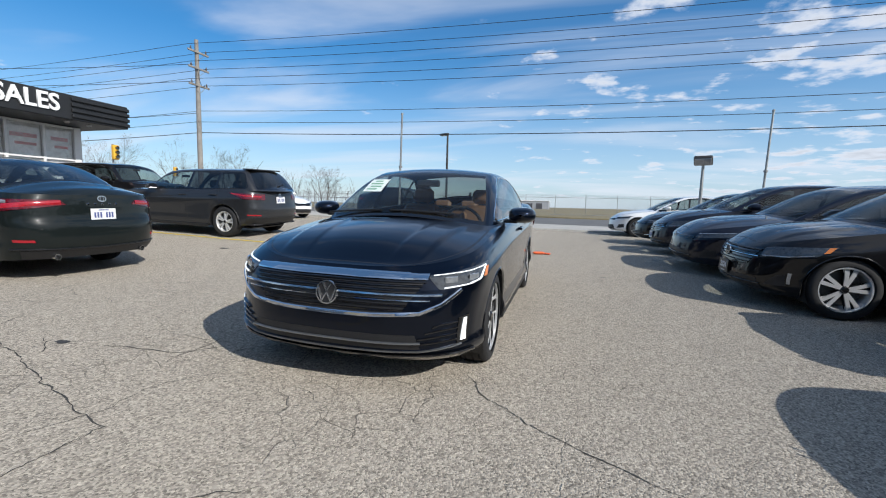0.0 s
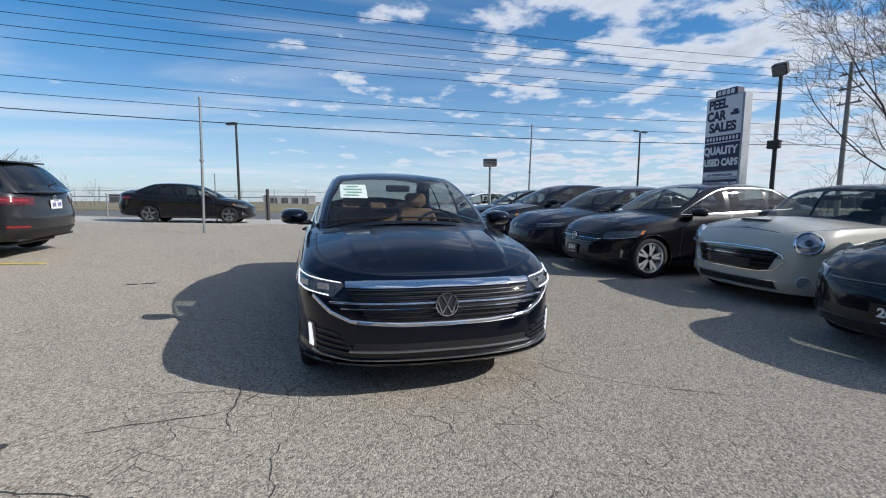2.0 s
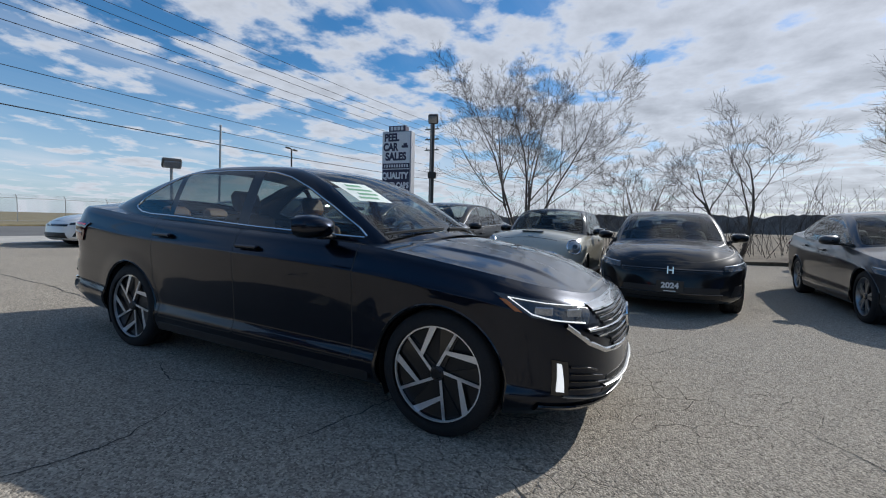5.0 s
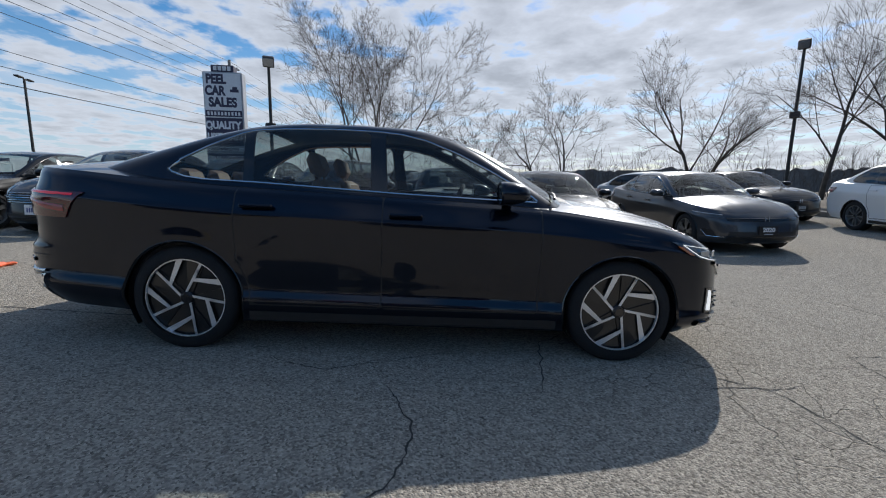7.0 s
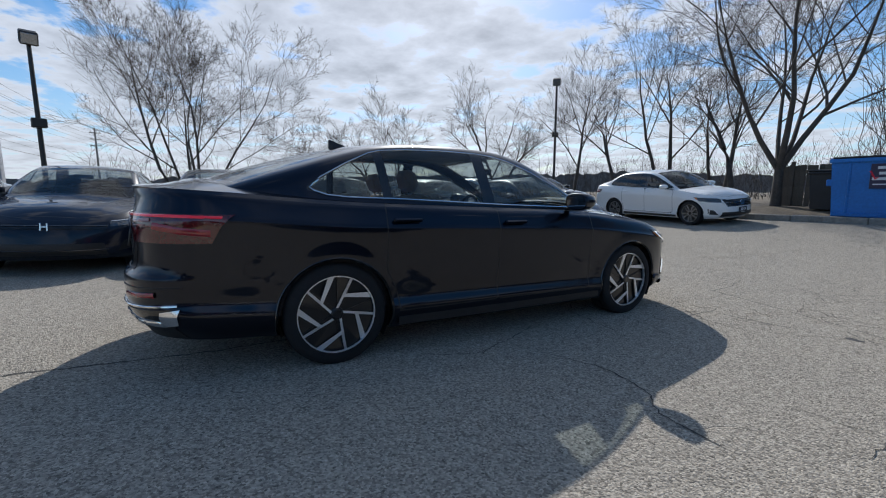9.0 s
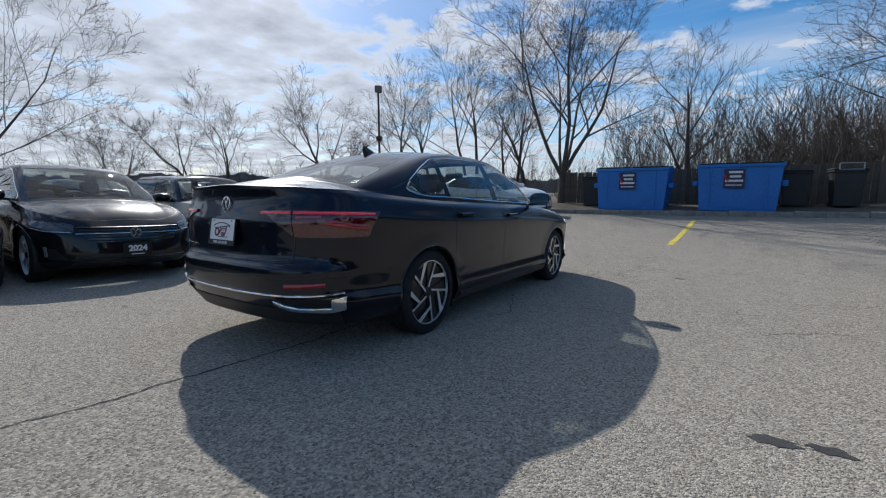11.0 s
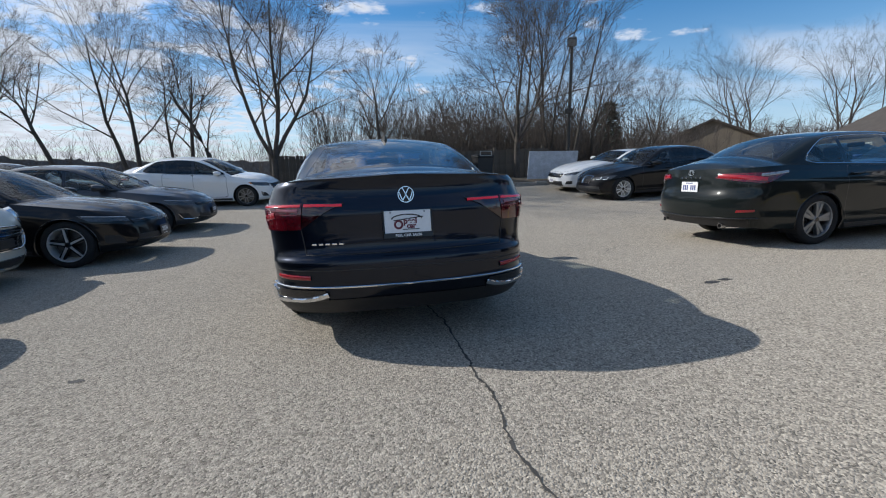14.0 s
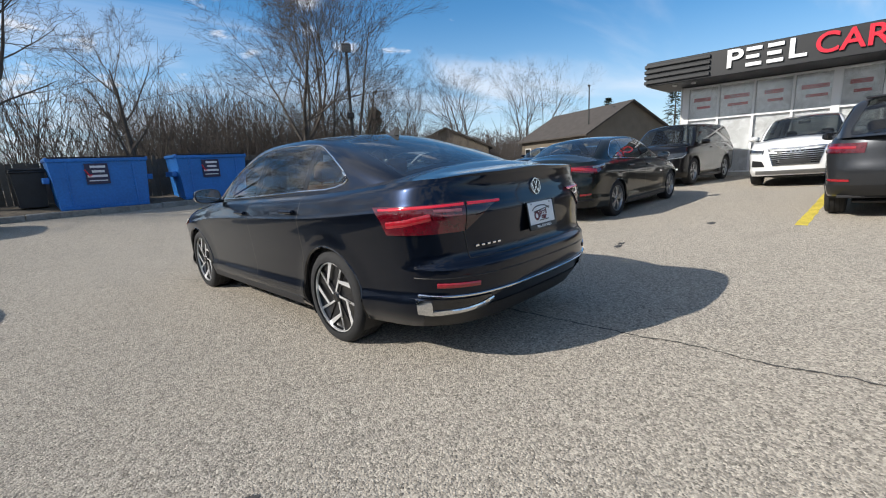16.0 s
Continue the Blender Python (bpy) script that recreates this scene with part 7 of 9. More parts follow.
def rear_hatch(car, B, st, pm):
    """Upright tail with boomerang lamps, plate between them, dark lower cladding, roof spoiler and whip aerial."""
    for sgn in (1, -1):
        tl = lamp_unit(car, B, "tail_lamp", [(0.50, 0.860), (0.98, 0.875), (1.30, 1.00), (0.48, 0.985)], sgn, "r", REDLENS, 0.012, (16, 5))
        g = Geo()
        strip(B, [(sgn * 0.58, 0.93), (sgn * 0.95, 0.945), (sgn * 1.25, 0.985)], 0.032, "r", 0.018, g, 0, 10)
        part("light_band", g, REDBRIGHT, tl)
        lamp_unit(car, B, "rear_reflector", [(0.62, 0.50), (0.92, 0.505), (0.92, 0.535), (0.63, 0.53)], sgn, "r", REDBRIGHT, 0.012, (5, 2))
    badge(car, "rear_badge", B.at(0, 0.97, "r", 0.01), (-1, 0, 0.1), 0.05, "oval")
    plate(car, B.at(0, 0.855, "r", 0.016), (-1, 0, 0.05), "road")
    part("rear_cladding", patch(B, [(-0.92, 0.32), (0.92, 0.32), (0.95, 0.46), (-0.95, 0.46)], "r", 0.008, (22, 3)), TRIM, car)
    zc = float(B.zroof(B.C1 - 0.02, 0.0)) - 0.004
    sp_ = Geo().box((B.C1 - 0.02, 0, zc - 0.005), (0.20, B.g0 * 1.32, 0.03), 0.012)
    part("roof_spoiler", sp_, pm, car)
    part("roof_aerial", Geo().tube([(B.C1 + 0.15, 0, zc), (B.C1 - 0.05, 0, zc + 0.22)], [0.006, 0.003], 5), TRIM, car)
    g = Geo()
    g.tube([(B.C0 - 0.02, 0.02, float(B.f_zt(B.C0)) + 0.10), (B.C0 + 0.05, -0.32, float(B.f_zt(B.C0)) + 0.14)], 0.009, 5)
    part("rear_wiper", g, TRIM, car)


# ---- the cars ----
def suv_spec(xf, xr, W, af, ar, belt, roof, R=0.36, **kw):
    """A tall hatch-backed body."""
    s = sedan_spec(
        xf=xf, xr=xr, W=W, af=af, ar=ar, R=R, rim=R * 0.66, tw=0.225, arch=R + 0.055,
        zt=[(xf, belt - 0.20), (xf - 0.2, belt - 0.10), (xf - 0.6, belt - 0.06), (xf - 1.1, belt - 0.02), (0.4, belt), (-0.8, belt + 0.03), (xr + 0.4, belt + 0.07), (xr, belt + 0.08)],
        zb=[(xf, 0.25), (xf - 0.5, 0.23), (0, 0.23), (xr + 0.6, 0.27), (xr, 0.33)],
        crown=[(xf, 0.04), (xf - 0.5, 0.08), (xf - 1.0, 0.07), (0, 0.04), (xr, 0.02)],
        nose=[(0, -0.10), (0.15, -0.02), (0.4, 0.0), (0.7, -0.01), (0.9, -0.05), (1, -0.13)],
        tail=[(0, -0.12), (0.15, -0.03), (0.4, 0.0), (0.6, -0.03), (0.85, -0.06), (1, -0.09)],
        Lf=0.62, nf=2.7, Lr=0.42, nr=2.9,
        A0=xf - 1.05, A1=xf - 1.75, C1=xr + 0.55, C0=xr + 0.12, g0=W * 0.905,
        zr=[(xf - 1.75, roof - 0.05), (xf - 2.3, roof), (xr + 1.2, roof - 0.02), (xr + 0.55, roof - 0.06)], rcrown=0.04,
        dlo_a=((xf - 1.22, belt), (xf - 1.86, roof - 0.06)),
        pillars=[(xf - 2.45, 0.035), (xr + 1.15, 0.035)], doors=[xf - 1.35, xf - 2.48, xr + 1.02], door_low=0.38, hatch=True, glass_rear=GLASS_DARK,
    )
    s.update(kw)
    return s


MAIN = sedan_spec(lead=True, fine=1.6, rim=0.252, glass_rear=GLASS_TINT, xf=2.185, Lf=0.60, nf=2.85, Lr=0.50, nr=3.3,
                  zt=[(2.2, 0.718), (2.05, 0.745), (1.85, 0.798), (1.6, 0.850), (1.3, 0.893), (0.9, 0.940), (0.5, 0.965), (-0.1, 0.985), (-0.6, 1.0), (-1.1, 1.017), (-1.5, 1.04), (-2.0, 1.078), (-2.3, 1.092), (-2.5, 1.090)],
                  crown=[(2.3, 0.0), (2.035, 0.0), (1.93, 0.030), (1.75, 0.062), (1.5, 0.082), (1.2, 0.085), (1.0, 0.080), (0, 0.05), (-1.2, 0.06), (-1.8, 0.100), (-2.05, 0.092), (-2.3, 0.030), (-2.5, 0.004)],
                  side=[(0, 0.925), (0.06, 0.962), (0.12, 0.983), (0.17, 0.987), (0.25, 0.968), (0.265, 0.9655), (0.40, 0.972), (0.60, 0.987), (0.75, 0.998), (0.815, 1.001), (0.83, 0.993), (0.90, 0.970), (0.96, 0.945), (1, 0.905)],
                  tail=[(0, -0.11), (0.12, -0.04), (0.25, -0.004), (0.36, 0.0), (0.41, -0.004), (0.445, -0.030), (0.50, -0.048), (0.62, -0.052), (0.76, -0.050), (0.80, -0.058), (0.93, -0.078), (1, -0.070)],
                  dlo_a=((0.90, 0.95), (-0.04, 1.335)), pillars=[(-0.17, 0.050), (-0.97, 0.032)])
jetta_style = dict(front=front_main, rear=rear_main, window_trim=CHROME, trim_r=0.0075)
main_car, MB = build_car("sedan", "black-blue four-door sedan with chrome-barred grille on cracked asphalt", "car", MAIN,
                         stand(-0.008, 0.0, -89.75), P_NAVY, jetta_style, ("blade", ALLOY, ALLOYDARK), TAN, mirror_paint=P_NAVY)


def main_extras():
    """Price sheet on the windscreen, on the passenger's side."""
    def quad(y0, y1, z0, z1, back, n=5):
        return Geo().grid(np.array([[(MB.glass_x(y, z) - back, y, z) for y in np.linspace(y0, y1, n)] for z in np.linspace(z0, z1, n)]))
    st = part("price_sheet", quad(-0.56, -0.33, 1.205, 1.325, -0.005), STICKER, main_car, "pale green printed price sheet")
    for k in range(4):
        z = 1.222 + 0.026 * k
        part("print_bar", quad(-0.53 + 0.03 * (k % 2), -0.37 - 0.03 * (k % 3 == 0), z, z + 0.012, -0.008, 3), INKGREEN, st)


main_extras()

civic = lambda **k: sedan_spec(**{**dict(
    xf=2.24, xr=-2.43, af=1.367, ar=-1.367, W=0.90, R=0.325,
    zt=[(2.25, 0.63), (2.1, 0.675), (1.9, 0.73), (1.6, 0.79), (1.3, 0.835), (0.9, 0.885), (0.5, 0.92), (-0.1, 0.94), (-0.6, 0.96), (-1.1, 0.985), (-1.5, 1.01), (-2.0, 1.05), (-2.5, 1.05)],
    A0=0.98, A1=0.05, C1=-1.15, C0=-1.98, zr=[(0.05, 1.335), (-0.4, 1.37), (-0.8, 1.36), (-1.15, 1.315)], dlo_a=((0.80, 0.91), (-0.07, 1.33)),
    pillars=[(-0.15, 0.03), (-0.98, 0.02)], doors=[0.76, -0.18, -1.05], glass_rear=GLASS_TINT), **k})

# east row, noses to the west
row = "cars in the east row"
build_car("sedan", "black sedan with silver spoked wheels and a year plate", "car", sedan_spec(glass_rear=GLASS_TINT), stand(5.45, 1.78, 180), P_BLACK,
          dict(front=front_sport, rear=rear_plain, plate_front=("year", "2024"), plate_z=0.40, window_trim=CHROME), ("twin", ALLOY, ALLOYDARK), group=row)
build_car("hatchback", "cream three-door hatchback with round lamps and black roof", "car", sedan_spec(
    xf=2.02, xr=-1.86, W=0.865, af=1.248, ar=-1.248, R=0.312, rim=0.222, tw=0.205, arch=0.355,
    zt=[(2.05, 0.775), (1.9, 0.84), (1.6, 0.90), (1.2, 0.93), (0.8, 0.94), (0.2, 0.94), (-0.8, 0.945), (-1.5, 0.97), (-1.9, 0.97)],
    zb=[(2.1, 0.2), (1.4, 0.19), (0, 0.19), (-1.4, 0.22), (-1.9, 0.27)],
    crown=[(2.1, 0.05), (1.8, 0.10), (1.3, 0.11), (0.8, 0.08), (0, 0.05), (-1.9, 0.02)],
    nose=[(0, -0.08), (0.15, -0.02), (0.4, 0), (0.75, -0.015), (0.92, -0.05), (1, -0.13)],
    Lf=0.56, nf=2.6, Lr=0.5, nr=2.5, A0=0.78, A1=0.22, C1=-1.38, C0=-1.72, g0=0.775,
    zr=[(0.22, 1.365), (-0.3, 1.400), (-0.9, 1.385), (-1.38, 1.335)], dlo_a=((0.62, 0.92), (0.12, 1.33)),
    pillars=[(-0.34, 0.03)], doors=[0.66, -0.52], hatch=True, glass_rear=GLASS_TINT), stand(6.12, -0.42, 180), P_CREAM,
    dict(front=front_mini, rear=rear_plain, roof=GLOSSTRIM, sill=TRIM, clad=True), ("multi", ALLOYGREY, ALLOYDARK), group=row, mirror_paint=GLOSSTRIM)
build_car("sedan", "black low-nosed sedan with year plate, in the east row", "car", civic(), stand(5.50, -2.50, 180), P_BLACK,
          dict(front=front_civic, rear=rear_plain, plate_front=("year", "2024"), plate_z=0.40, handle=P_BLACK), ("star", ALLOY, ALLOYDARK), group=row)
build_car("sedan", "dark grey sedan with year plate and chrome bumper hooks", "car", civic(), stand(5.60, -5.50, 180), P_GREY,
          dict(front=front_civic, rear=rear_plain, plate_front=("year", "2020"), plate_z=0.42, chrome_hook=True), ("twin", ALLOYGREY, ALLOYDARK), group=row)
build_car("sedan", "blue-black low-nosed sedan in the east row", "car", civic(), stand(5.32, 3.75, 180), P_BLUEBLACK,
          dict(front=front_civic, rear=rear_plain), ("twin", ALLOYGREY, ALLOYDARK), group=row)
build_car("sedan", "blue-black sedan with chrome-striped grille in the east row", "car", sedan_spec(glass_rear=GLASS_DARK), stand(5.30, 5.95, 180), P_BLUEBLACK,
          dict(front=front_sport, rear=rear_plain, chrome_bars=True, plate_front=("road", "")), ("plain", ALLOYGREY, ALLOYDARK), group=row)
build_car("sedan", "black sedan near the far end of the east row", "car", civic(), stand(5.35, 8.3, 180), P_BLACK,
          dict(front=front_civic, rear=rear_plain, chrome_hook=True), ("plain", ALLOYGREY, ALLOYDARK), group=row)
build_car("sedan", "white sedan closing the far end of the east row", "car", civic(), stand(5.0, 12.2, 180), P_WHITE,
          dict(front=front_civic, rear=rear_plain), ("multi", ALLOYGREY, ALLOYDARK), group=row)
# second row behind
back = "cars in the back row"
build_car("sedan", "silver sedan in the back row by the trees", "car", sedan_spec(glass_rear=GLASS_DARK), stand(10.9, -7.6, 200), P_SILVER,
          dict(front=front_plain, rear=rear_plain), group=back, cabin=False)
build_car("sedan", "dark sedan in the back row", "car", civic(), stand(11.4, -2.4, 0), P_CHARCOAL, dict(front=front_plain, rear=rear_plain), group=back, cabin=False)
build_car("sedan", "charcoal sedan in the back row", "car", civic(), stand(11.4, 0.2, 0), P_BLACK, dict(front=front_plain, rear=rear_plain), group=back, cabin=False)
build_car("sedan", "black sedan parked by the south trees", "car", civic(), stand(9.6, -9.4, 180), P_BLACK, dict(front=front_civic, rear=rear_plain, plate_front=("year", "2021")), group=back)
build_car("sedan", "white sedan with black grille bars by the board fence", "car", sedan_spec(glass_rear=GLASS_DARK), stand(4.75, -10.3, 174), P_WHITE,
          dict(front=front_sport, rear=rear_plain, plate_front=("year", "2019"), plate_z=0.40), ("multi", ALLOYGREY, ALLOYDARK))
# west side
build_car("sedan", "green-black sedan with red arrow tail lamps, tail toward the lane", "car", sedan_spec(
    xf=2.36, xr=-2.64, W=0.92, af=1.41, ar=-1.41, R=0.335,
    dlo_a=((0.96, 0.95), (0.0, 1.385)), A0=1.12, glass_rear=GLASS_TINT), stand(-7.05, -0.22, 179.0), P_GREENBLACK,
    dict(front=front_plain, rear=rear_camry, window_trim=CHROME), ("twin", ALLOYGREY, ALLOYGREY))
build_car("crossover", "charcoal crossover with red boomerang tail lamps, tail toward the lane", "car",
          suv_spec(2.15, -2.23, 0.90, 1.30, -1.35, 1.00, 1.50, 0.345), stand(-7.45, 4.36, 180), P_CHARCOAL,
          dict(front=front_plain, rear=rear_hatch, clad=True, window_trim=GLOSSTRIM), ("twin", ALLOY, ALLOYGREY))
build_car("suv", "white luxury crossover with wide silver grille facing the lane", "car",
          suv_spec(2.30, -2.36, 0.945, 1.41, -1.41, 1.06, 1.62, 0.37), stand(-12.4, 2.75, 0), P_WHITE,
          dict(front=front_rings, rear=rear_plain, lamp_z=1.0, plate_rear_z=0.9, clad=True), ("multi", ALLOYGREY, ALLOYDARK))
build_car("suv", "black three-row family truck facing the lane", "car",
          suv_spec(2.40, -2.54, 0.995, 1.41, -1.41, 1.14, 1.79, 0.385), stand(-13.1, -0.5, -4), P_BLACK,
          dict(front=front_block, rear=rear_plain, lamp_z=1.05, plate_rear_z=0.95, clad=True), ("twin", ALLOYGREY, ALLOYDARK))
build_car("suv", "dark tall wagon parked by the shop front", "car",
          suv_spec(2.40, -2.54, 0.98, 1.41, -1.41, 1.12, 1.72, 0.385), stand(-13.4, 6.6, 0), P_BLACK,
          dict(front=front_block, rear=rear_plain, lamp_z=1.05, plate_rear_z=0.95), group="", cabin=True)
build_car("sedan", "black sport sedan with twin kidney-shaped grilles facing east", "car", sedan_spec(
    xf=2.26, xr=-2.45, W=0.915, af=1.425, ar=-1.425, R=0.335, glass_rear=GLASS_DARK, A0=0.92, dlo_a=((0.76, 0.95), (-0.08, 1.385))), stand(-8.85, -6.95, 0), P_BLACK,
    dict(front=front_kidney, rear=rear_plain), ("multi", ALLOY, ALLOYDARK))
build_car("coupe", "white low coupe beside the black sport sedan", "car", sedan_spec(
    xf=2.36, xr=-2.42, W=0.95, af=1.41, ar=-1.41, R=0.345, A0=0.62, A1=-0.18, C1=-1.25, C0=-2.0, zr=[(-0.18, 1.29), (-0.6, 1.315), (-1.25, 1.26)],
    dlo_a=((0.44, 0.96), (-0.28, 1.27)), pillars=[(-0.75, 0.03)], doors=[0.5, -0.86], glass_rear=GLASS_DARK), stand(-9.1, -9.3, 0), P_WHITE,
    dict(front=front_plain, rear=rear_plain, plate_front=("road", "")), ("twin", ALLOYGREY, ALLOYDARK))
build_car("sedan", "dark blue sedan parked beyond the tail-out sedan", "car", civic(), stand(-16.5, -5.2, 0), P_BLUE, dict(front=front_plain, rear=rear_plain), cabin=False)
build_car("sedan", "black sedan parked toward the houses", "car", civic(), stand(-17.0, -7.8, 0), P_BLACK, dict(front=front_plain, rear=rear_plain), cabin=False)
# north edge
build_car("sedan", "black sedan parked side-on along the north fence", "car", sedan_spec(glass_rear=GLASS_DARK), stand(-5.75, 14.3, 0, 0.07), P_BLACK,
          dict(front=front_sport, rear=rear_plain), ("plain", ALLOYGREY, ALLOYDARK))
build_car("sedan", "white compact sedan near the utility pole", "car", civic(), stand(-11.4, 11.6, -14), P_WHITE, dict(front=front_plain, rear=rear_plain), ("twin", ALLOYGREY, ALLOYDARK))


# ---- trees and brush ----
def grow(g, p, d, length, r, depth, rnd, cfg, twig):
    """A limb with its side limbs: a long gentle bow that lifts toward the light, side limbs set round it in turn."""
    n = 6 if depth > 1 else (4 if depth == 1 else 3)
    pts, dirs = [np.array(p, float)], []
    d = np.array(d, float); d /= np.linalg.norm(d)
    sway = cfg["kink"] * (1.5 if depth == cfg["top"] else 1.0)
    bow = np.array([rnd.gauss(0, 1), rnd.gauss(0, 1), rnd.gauss(0, 0.6)]) * sway * (0.22 if depth == cfg["top"] else 0.45)
    for i in range(n):
        d = d + bow + np.array([rnd.gauss(0, 1), rnd.gauss(0, 1), rnd.gauss(0, 1)]) * sway * 0.60 + np.array([0, 0, cfg["lift"] * (0.7 if depth > 1 else 0.4)])
        d /= np.linalg.norm(d)
        dirs.append(d.copy())
        pts.append(pts[-1] + d * length / n)
    rad = np.linspace(r, r * (0.45 if depth == 0 else (0.15 if depth == cfg["top"] else 0.34)), n + 1)
    (g if depth >= cfg["split"] else twig).tube(pts, rad, 7 if r > 0.08 else (5 if r > 0.03 else 3), 0, cap=False)
    if depth == 0:
        return
    kids = cfg["kids"][depth]
    turn = rnd.uniform(0, 2 * math.pi)
    for k in range(kids):
        lo = cfg["bare"] if depth == cfg["top"] else 0.18
        t = min(lo + (1 - lo) * (k + rnd.random() * 0.9) / kids, 0.985)
        i = min(int(t * n), n - 1)
        q = pts[i] + (pts[i + 1] - pts[i]) * (t * n - i)
        e1 = np.cross(dirs[i], [0.31, 0.17, 0.93] if abs(dirs[i][2]) < 0.85 else [1.0, 0.2, 0.0])
        e1 /= np.linalg.norm(e1) + 1e-9
        e2 = np.cross(dirs[i], e1)
        turn += 2.4 + rnd.gauss(0, 0.5)
        ang = radians(rnd.uniform(*cfg["angle"])) * (1.05 - 0.35 * t)
        nd = dirs[i] * math.cos(ang) + (e1 * math.cos(turn) + e2 * math.sin(turn)) * math.sin(ang)
        nd[2] = nd[2] * 0.88 + 0.10
        rr = max((rad[i] + (rad[i + 1] - rad[i]) * (t * n - i)) * rnd.uniform(0.42, 0.66), 0.0042)
        grow(g, q, nd, length * rnd.uniform(*cfg["ratio"]) * (1.12 - 0.45 * t), rr, depth - 1, rnd, cfg, twig)


def tree(x, y, h, seed, label, stems=1, spread=0.25, r0=0.13, bark=None, lean=(0, 0), z=None, **kw):
    cfg = dict(kink=0.10, lift=0.05, kids=[0, 5, 6, 6, 7], angle=(26, 58), ratio=(0.50, 0.72), bare=0.30, split=2, top=4)
    fork = kw.pop("fork", 0.0)
    cfg.update(kw)
    cfg["kids"] = [0, cfg["kids"][1] + 3] + cfg["kids"][2:]
    rnd = random.Random(seed)
    z = float(lot(x, y)) + 0.08 if z is None else z
    t = thing("bare_tree", label, "tree", pose(x, y, z), group="bare trees")
    g, tw = Geo(), Geo()
    for s in range(stems):
        a = 2 * math.pi * (s + rnd.random() * 0.7) / stems
        k = spread * rnd.uniform(0.5, 1.2) if stems > 1 else 0.05
        d = (math.cos(a) * k + lean[0], math.sin(a) * k + lean[1], 1)
        p = (math.cos(a) * 0.10 * (stems > 1), math.sin(a) * 0.10 * (stems > 1), -0.15)
        if fork:
            p = (lean[0] * fork + math.cos(a) * 0.05, lean[1] * fork + math.sin(a) * 0.05, fork - 0.1)
        grow(g, p, d, h * rnd.uniform(0.58, 0.72) if stems > 1 else h * 0.62, r0 * rnd.uniform(0.75, 1.1), cfg["top"], rnd, cfg, tw)
    if fork:
        g.tube([(0, 0, -0.2), (lean[0] * fork * 0.4, lean[1] * fork * 0.4, fork * 0.5), (lean[0] * fork, lean[1] * fork, fork)], [r0 * 1.75, r0 * 1.4, r0 * 1.25], 12, 0, cap=False)
    part("trunk", g, bark or BARK, t, sharp=60)
    part("crown", tw, TWIG, t, sharp=0)
    return t


tree(14.2, 2.5, 9.6, 11, "tall many-stemmed bare tree with fine upright twigs beside the lot", 6, 0.55, 0.075, BARK, kids=[0, 4, 6, 6, 7], angle=(28, 62), kink=0.11, lift=0.06, ratio=(0.42, 0.62))
tree(14.4, -1.6, 4.3, 12, "small pale bare tree behind the east row", 3, 0.4, 0.06, BARKLIGHT, kids=[0, 4, 4, 4, 5])
tree(13.6, -4.6, 5.4, 13, "crooked bare tree behind the east row", 2, 0.45, 0.09, kids=[0, 4, 5, 5, 5], kink=0.16)
tree(14.3, -10.6, 6.6, 14, "spreading bare tree at the lot corner", 2, 0.35, 0.11, kids=[0, 4, 5, 6, 6], kink=0.15)
tree(14.8, -16.4, 10.5, 15, "tall slim bare tree past the lamp", 1, 0.3, 0.15, lean=(-0.12, 0.0), angle=(22, 44), kids=[0, 4, 5, 5, 8])
tree(13.2, -18.2, 9.4, 16, "leaning bare tree at the wood edge", 1, 0.3, 0.14, lean=(0.22, 0.0), angle=(22, 48), kids=[0, 4, 5, 5, 8])
tree(10.0, -17.6, 9.2, 17, "forked bare tree at the wood edge", 2, 0.32, 0.13, kids=[0, 4, 5, 5, 7])
tree(8.6, -19.6, 8.6, 18, "dark bare tree behind the fence", 2, 0.3, 0.13, kids=[0, 4, 5, 5, 7])
tree(3.15, -12.95, 9.0, 19, "large dark bare tree with heavy forked limbs before the fence", 5, 0.62, 0.090, fork=1.3, kids=[0, 3, 5, 6, 7], kink=0.12, angle=(28, 60), bare=0.20, lift=0.03)
tree(6.2, -16.6, 8.2, 20, "dark bare tree with crooked limbs", 1, 0.3, 0.15, kids=[0, 4, 5, 6, 7], kink=0.15)
tree(-1.3, -14.2, 7.2, 21, "forked bare tree rising behind the blue bins", 1, 0.3, 0.14, kids=[0, 4, 5, 6, 7], bare=0.22, kink=0.13)
tree(-6.95, -13.15, 8.2, 22, "open-crowned bare tree with crooked limbs before the fence", 4, 0.60, 0.085, fork=1.7, kids=[0, 4, 5, 6, 7], bare=0.15, kink=0.14, angle=(32, 66), lift=0.02)
tree(-9.6, -15.6, 11.5, 23, "tall bare tree with upright limbs by the lamp post", 3, 0.12, 0.095, kids=[0, 5, 5, 5, 7], angle=(16, 40), lift=0.08)
tree(-10.05, -14.1, 13.0, 37, "tall slim leaning bare tree behind the lamp post", 1, 0.3, 0.12, lean=(-0.06, 0.02), kids=[0, 4, 5, 5, 6], bare=0.5, kink=0.05, angle=(30, 60), ratio=(0.34, 0.48))
tree(-12.6, -17.0, 8.0, 24, "bare tree past the fence end", 2, 0.3, 0.12, kids=[0, 4, 5, 5, 7])
tree(-43, -36, 15.0, 25, "broad bare tree behind the houses", 3, 0.3, 0.2, z=0.2, kids=[0, 4, 5, 5, 7])
tree(-49, -30, 15.0, 26, "broad bare tree behind the houses", 3, 0.3, 0.2, z=0.2, kids=[0, 4, 5, 5, 7])
tree(-24, -26, 8.5, 27, "bare tree toward the houses", 2, 0.3, 0.14, z=0.3, kids=[0, 4, 5, 5, 7])
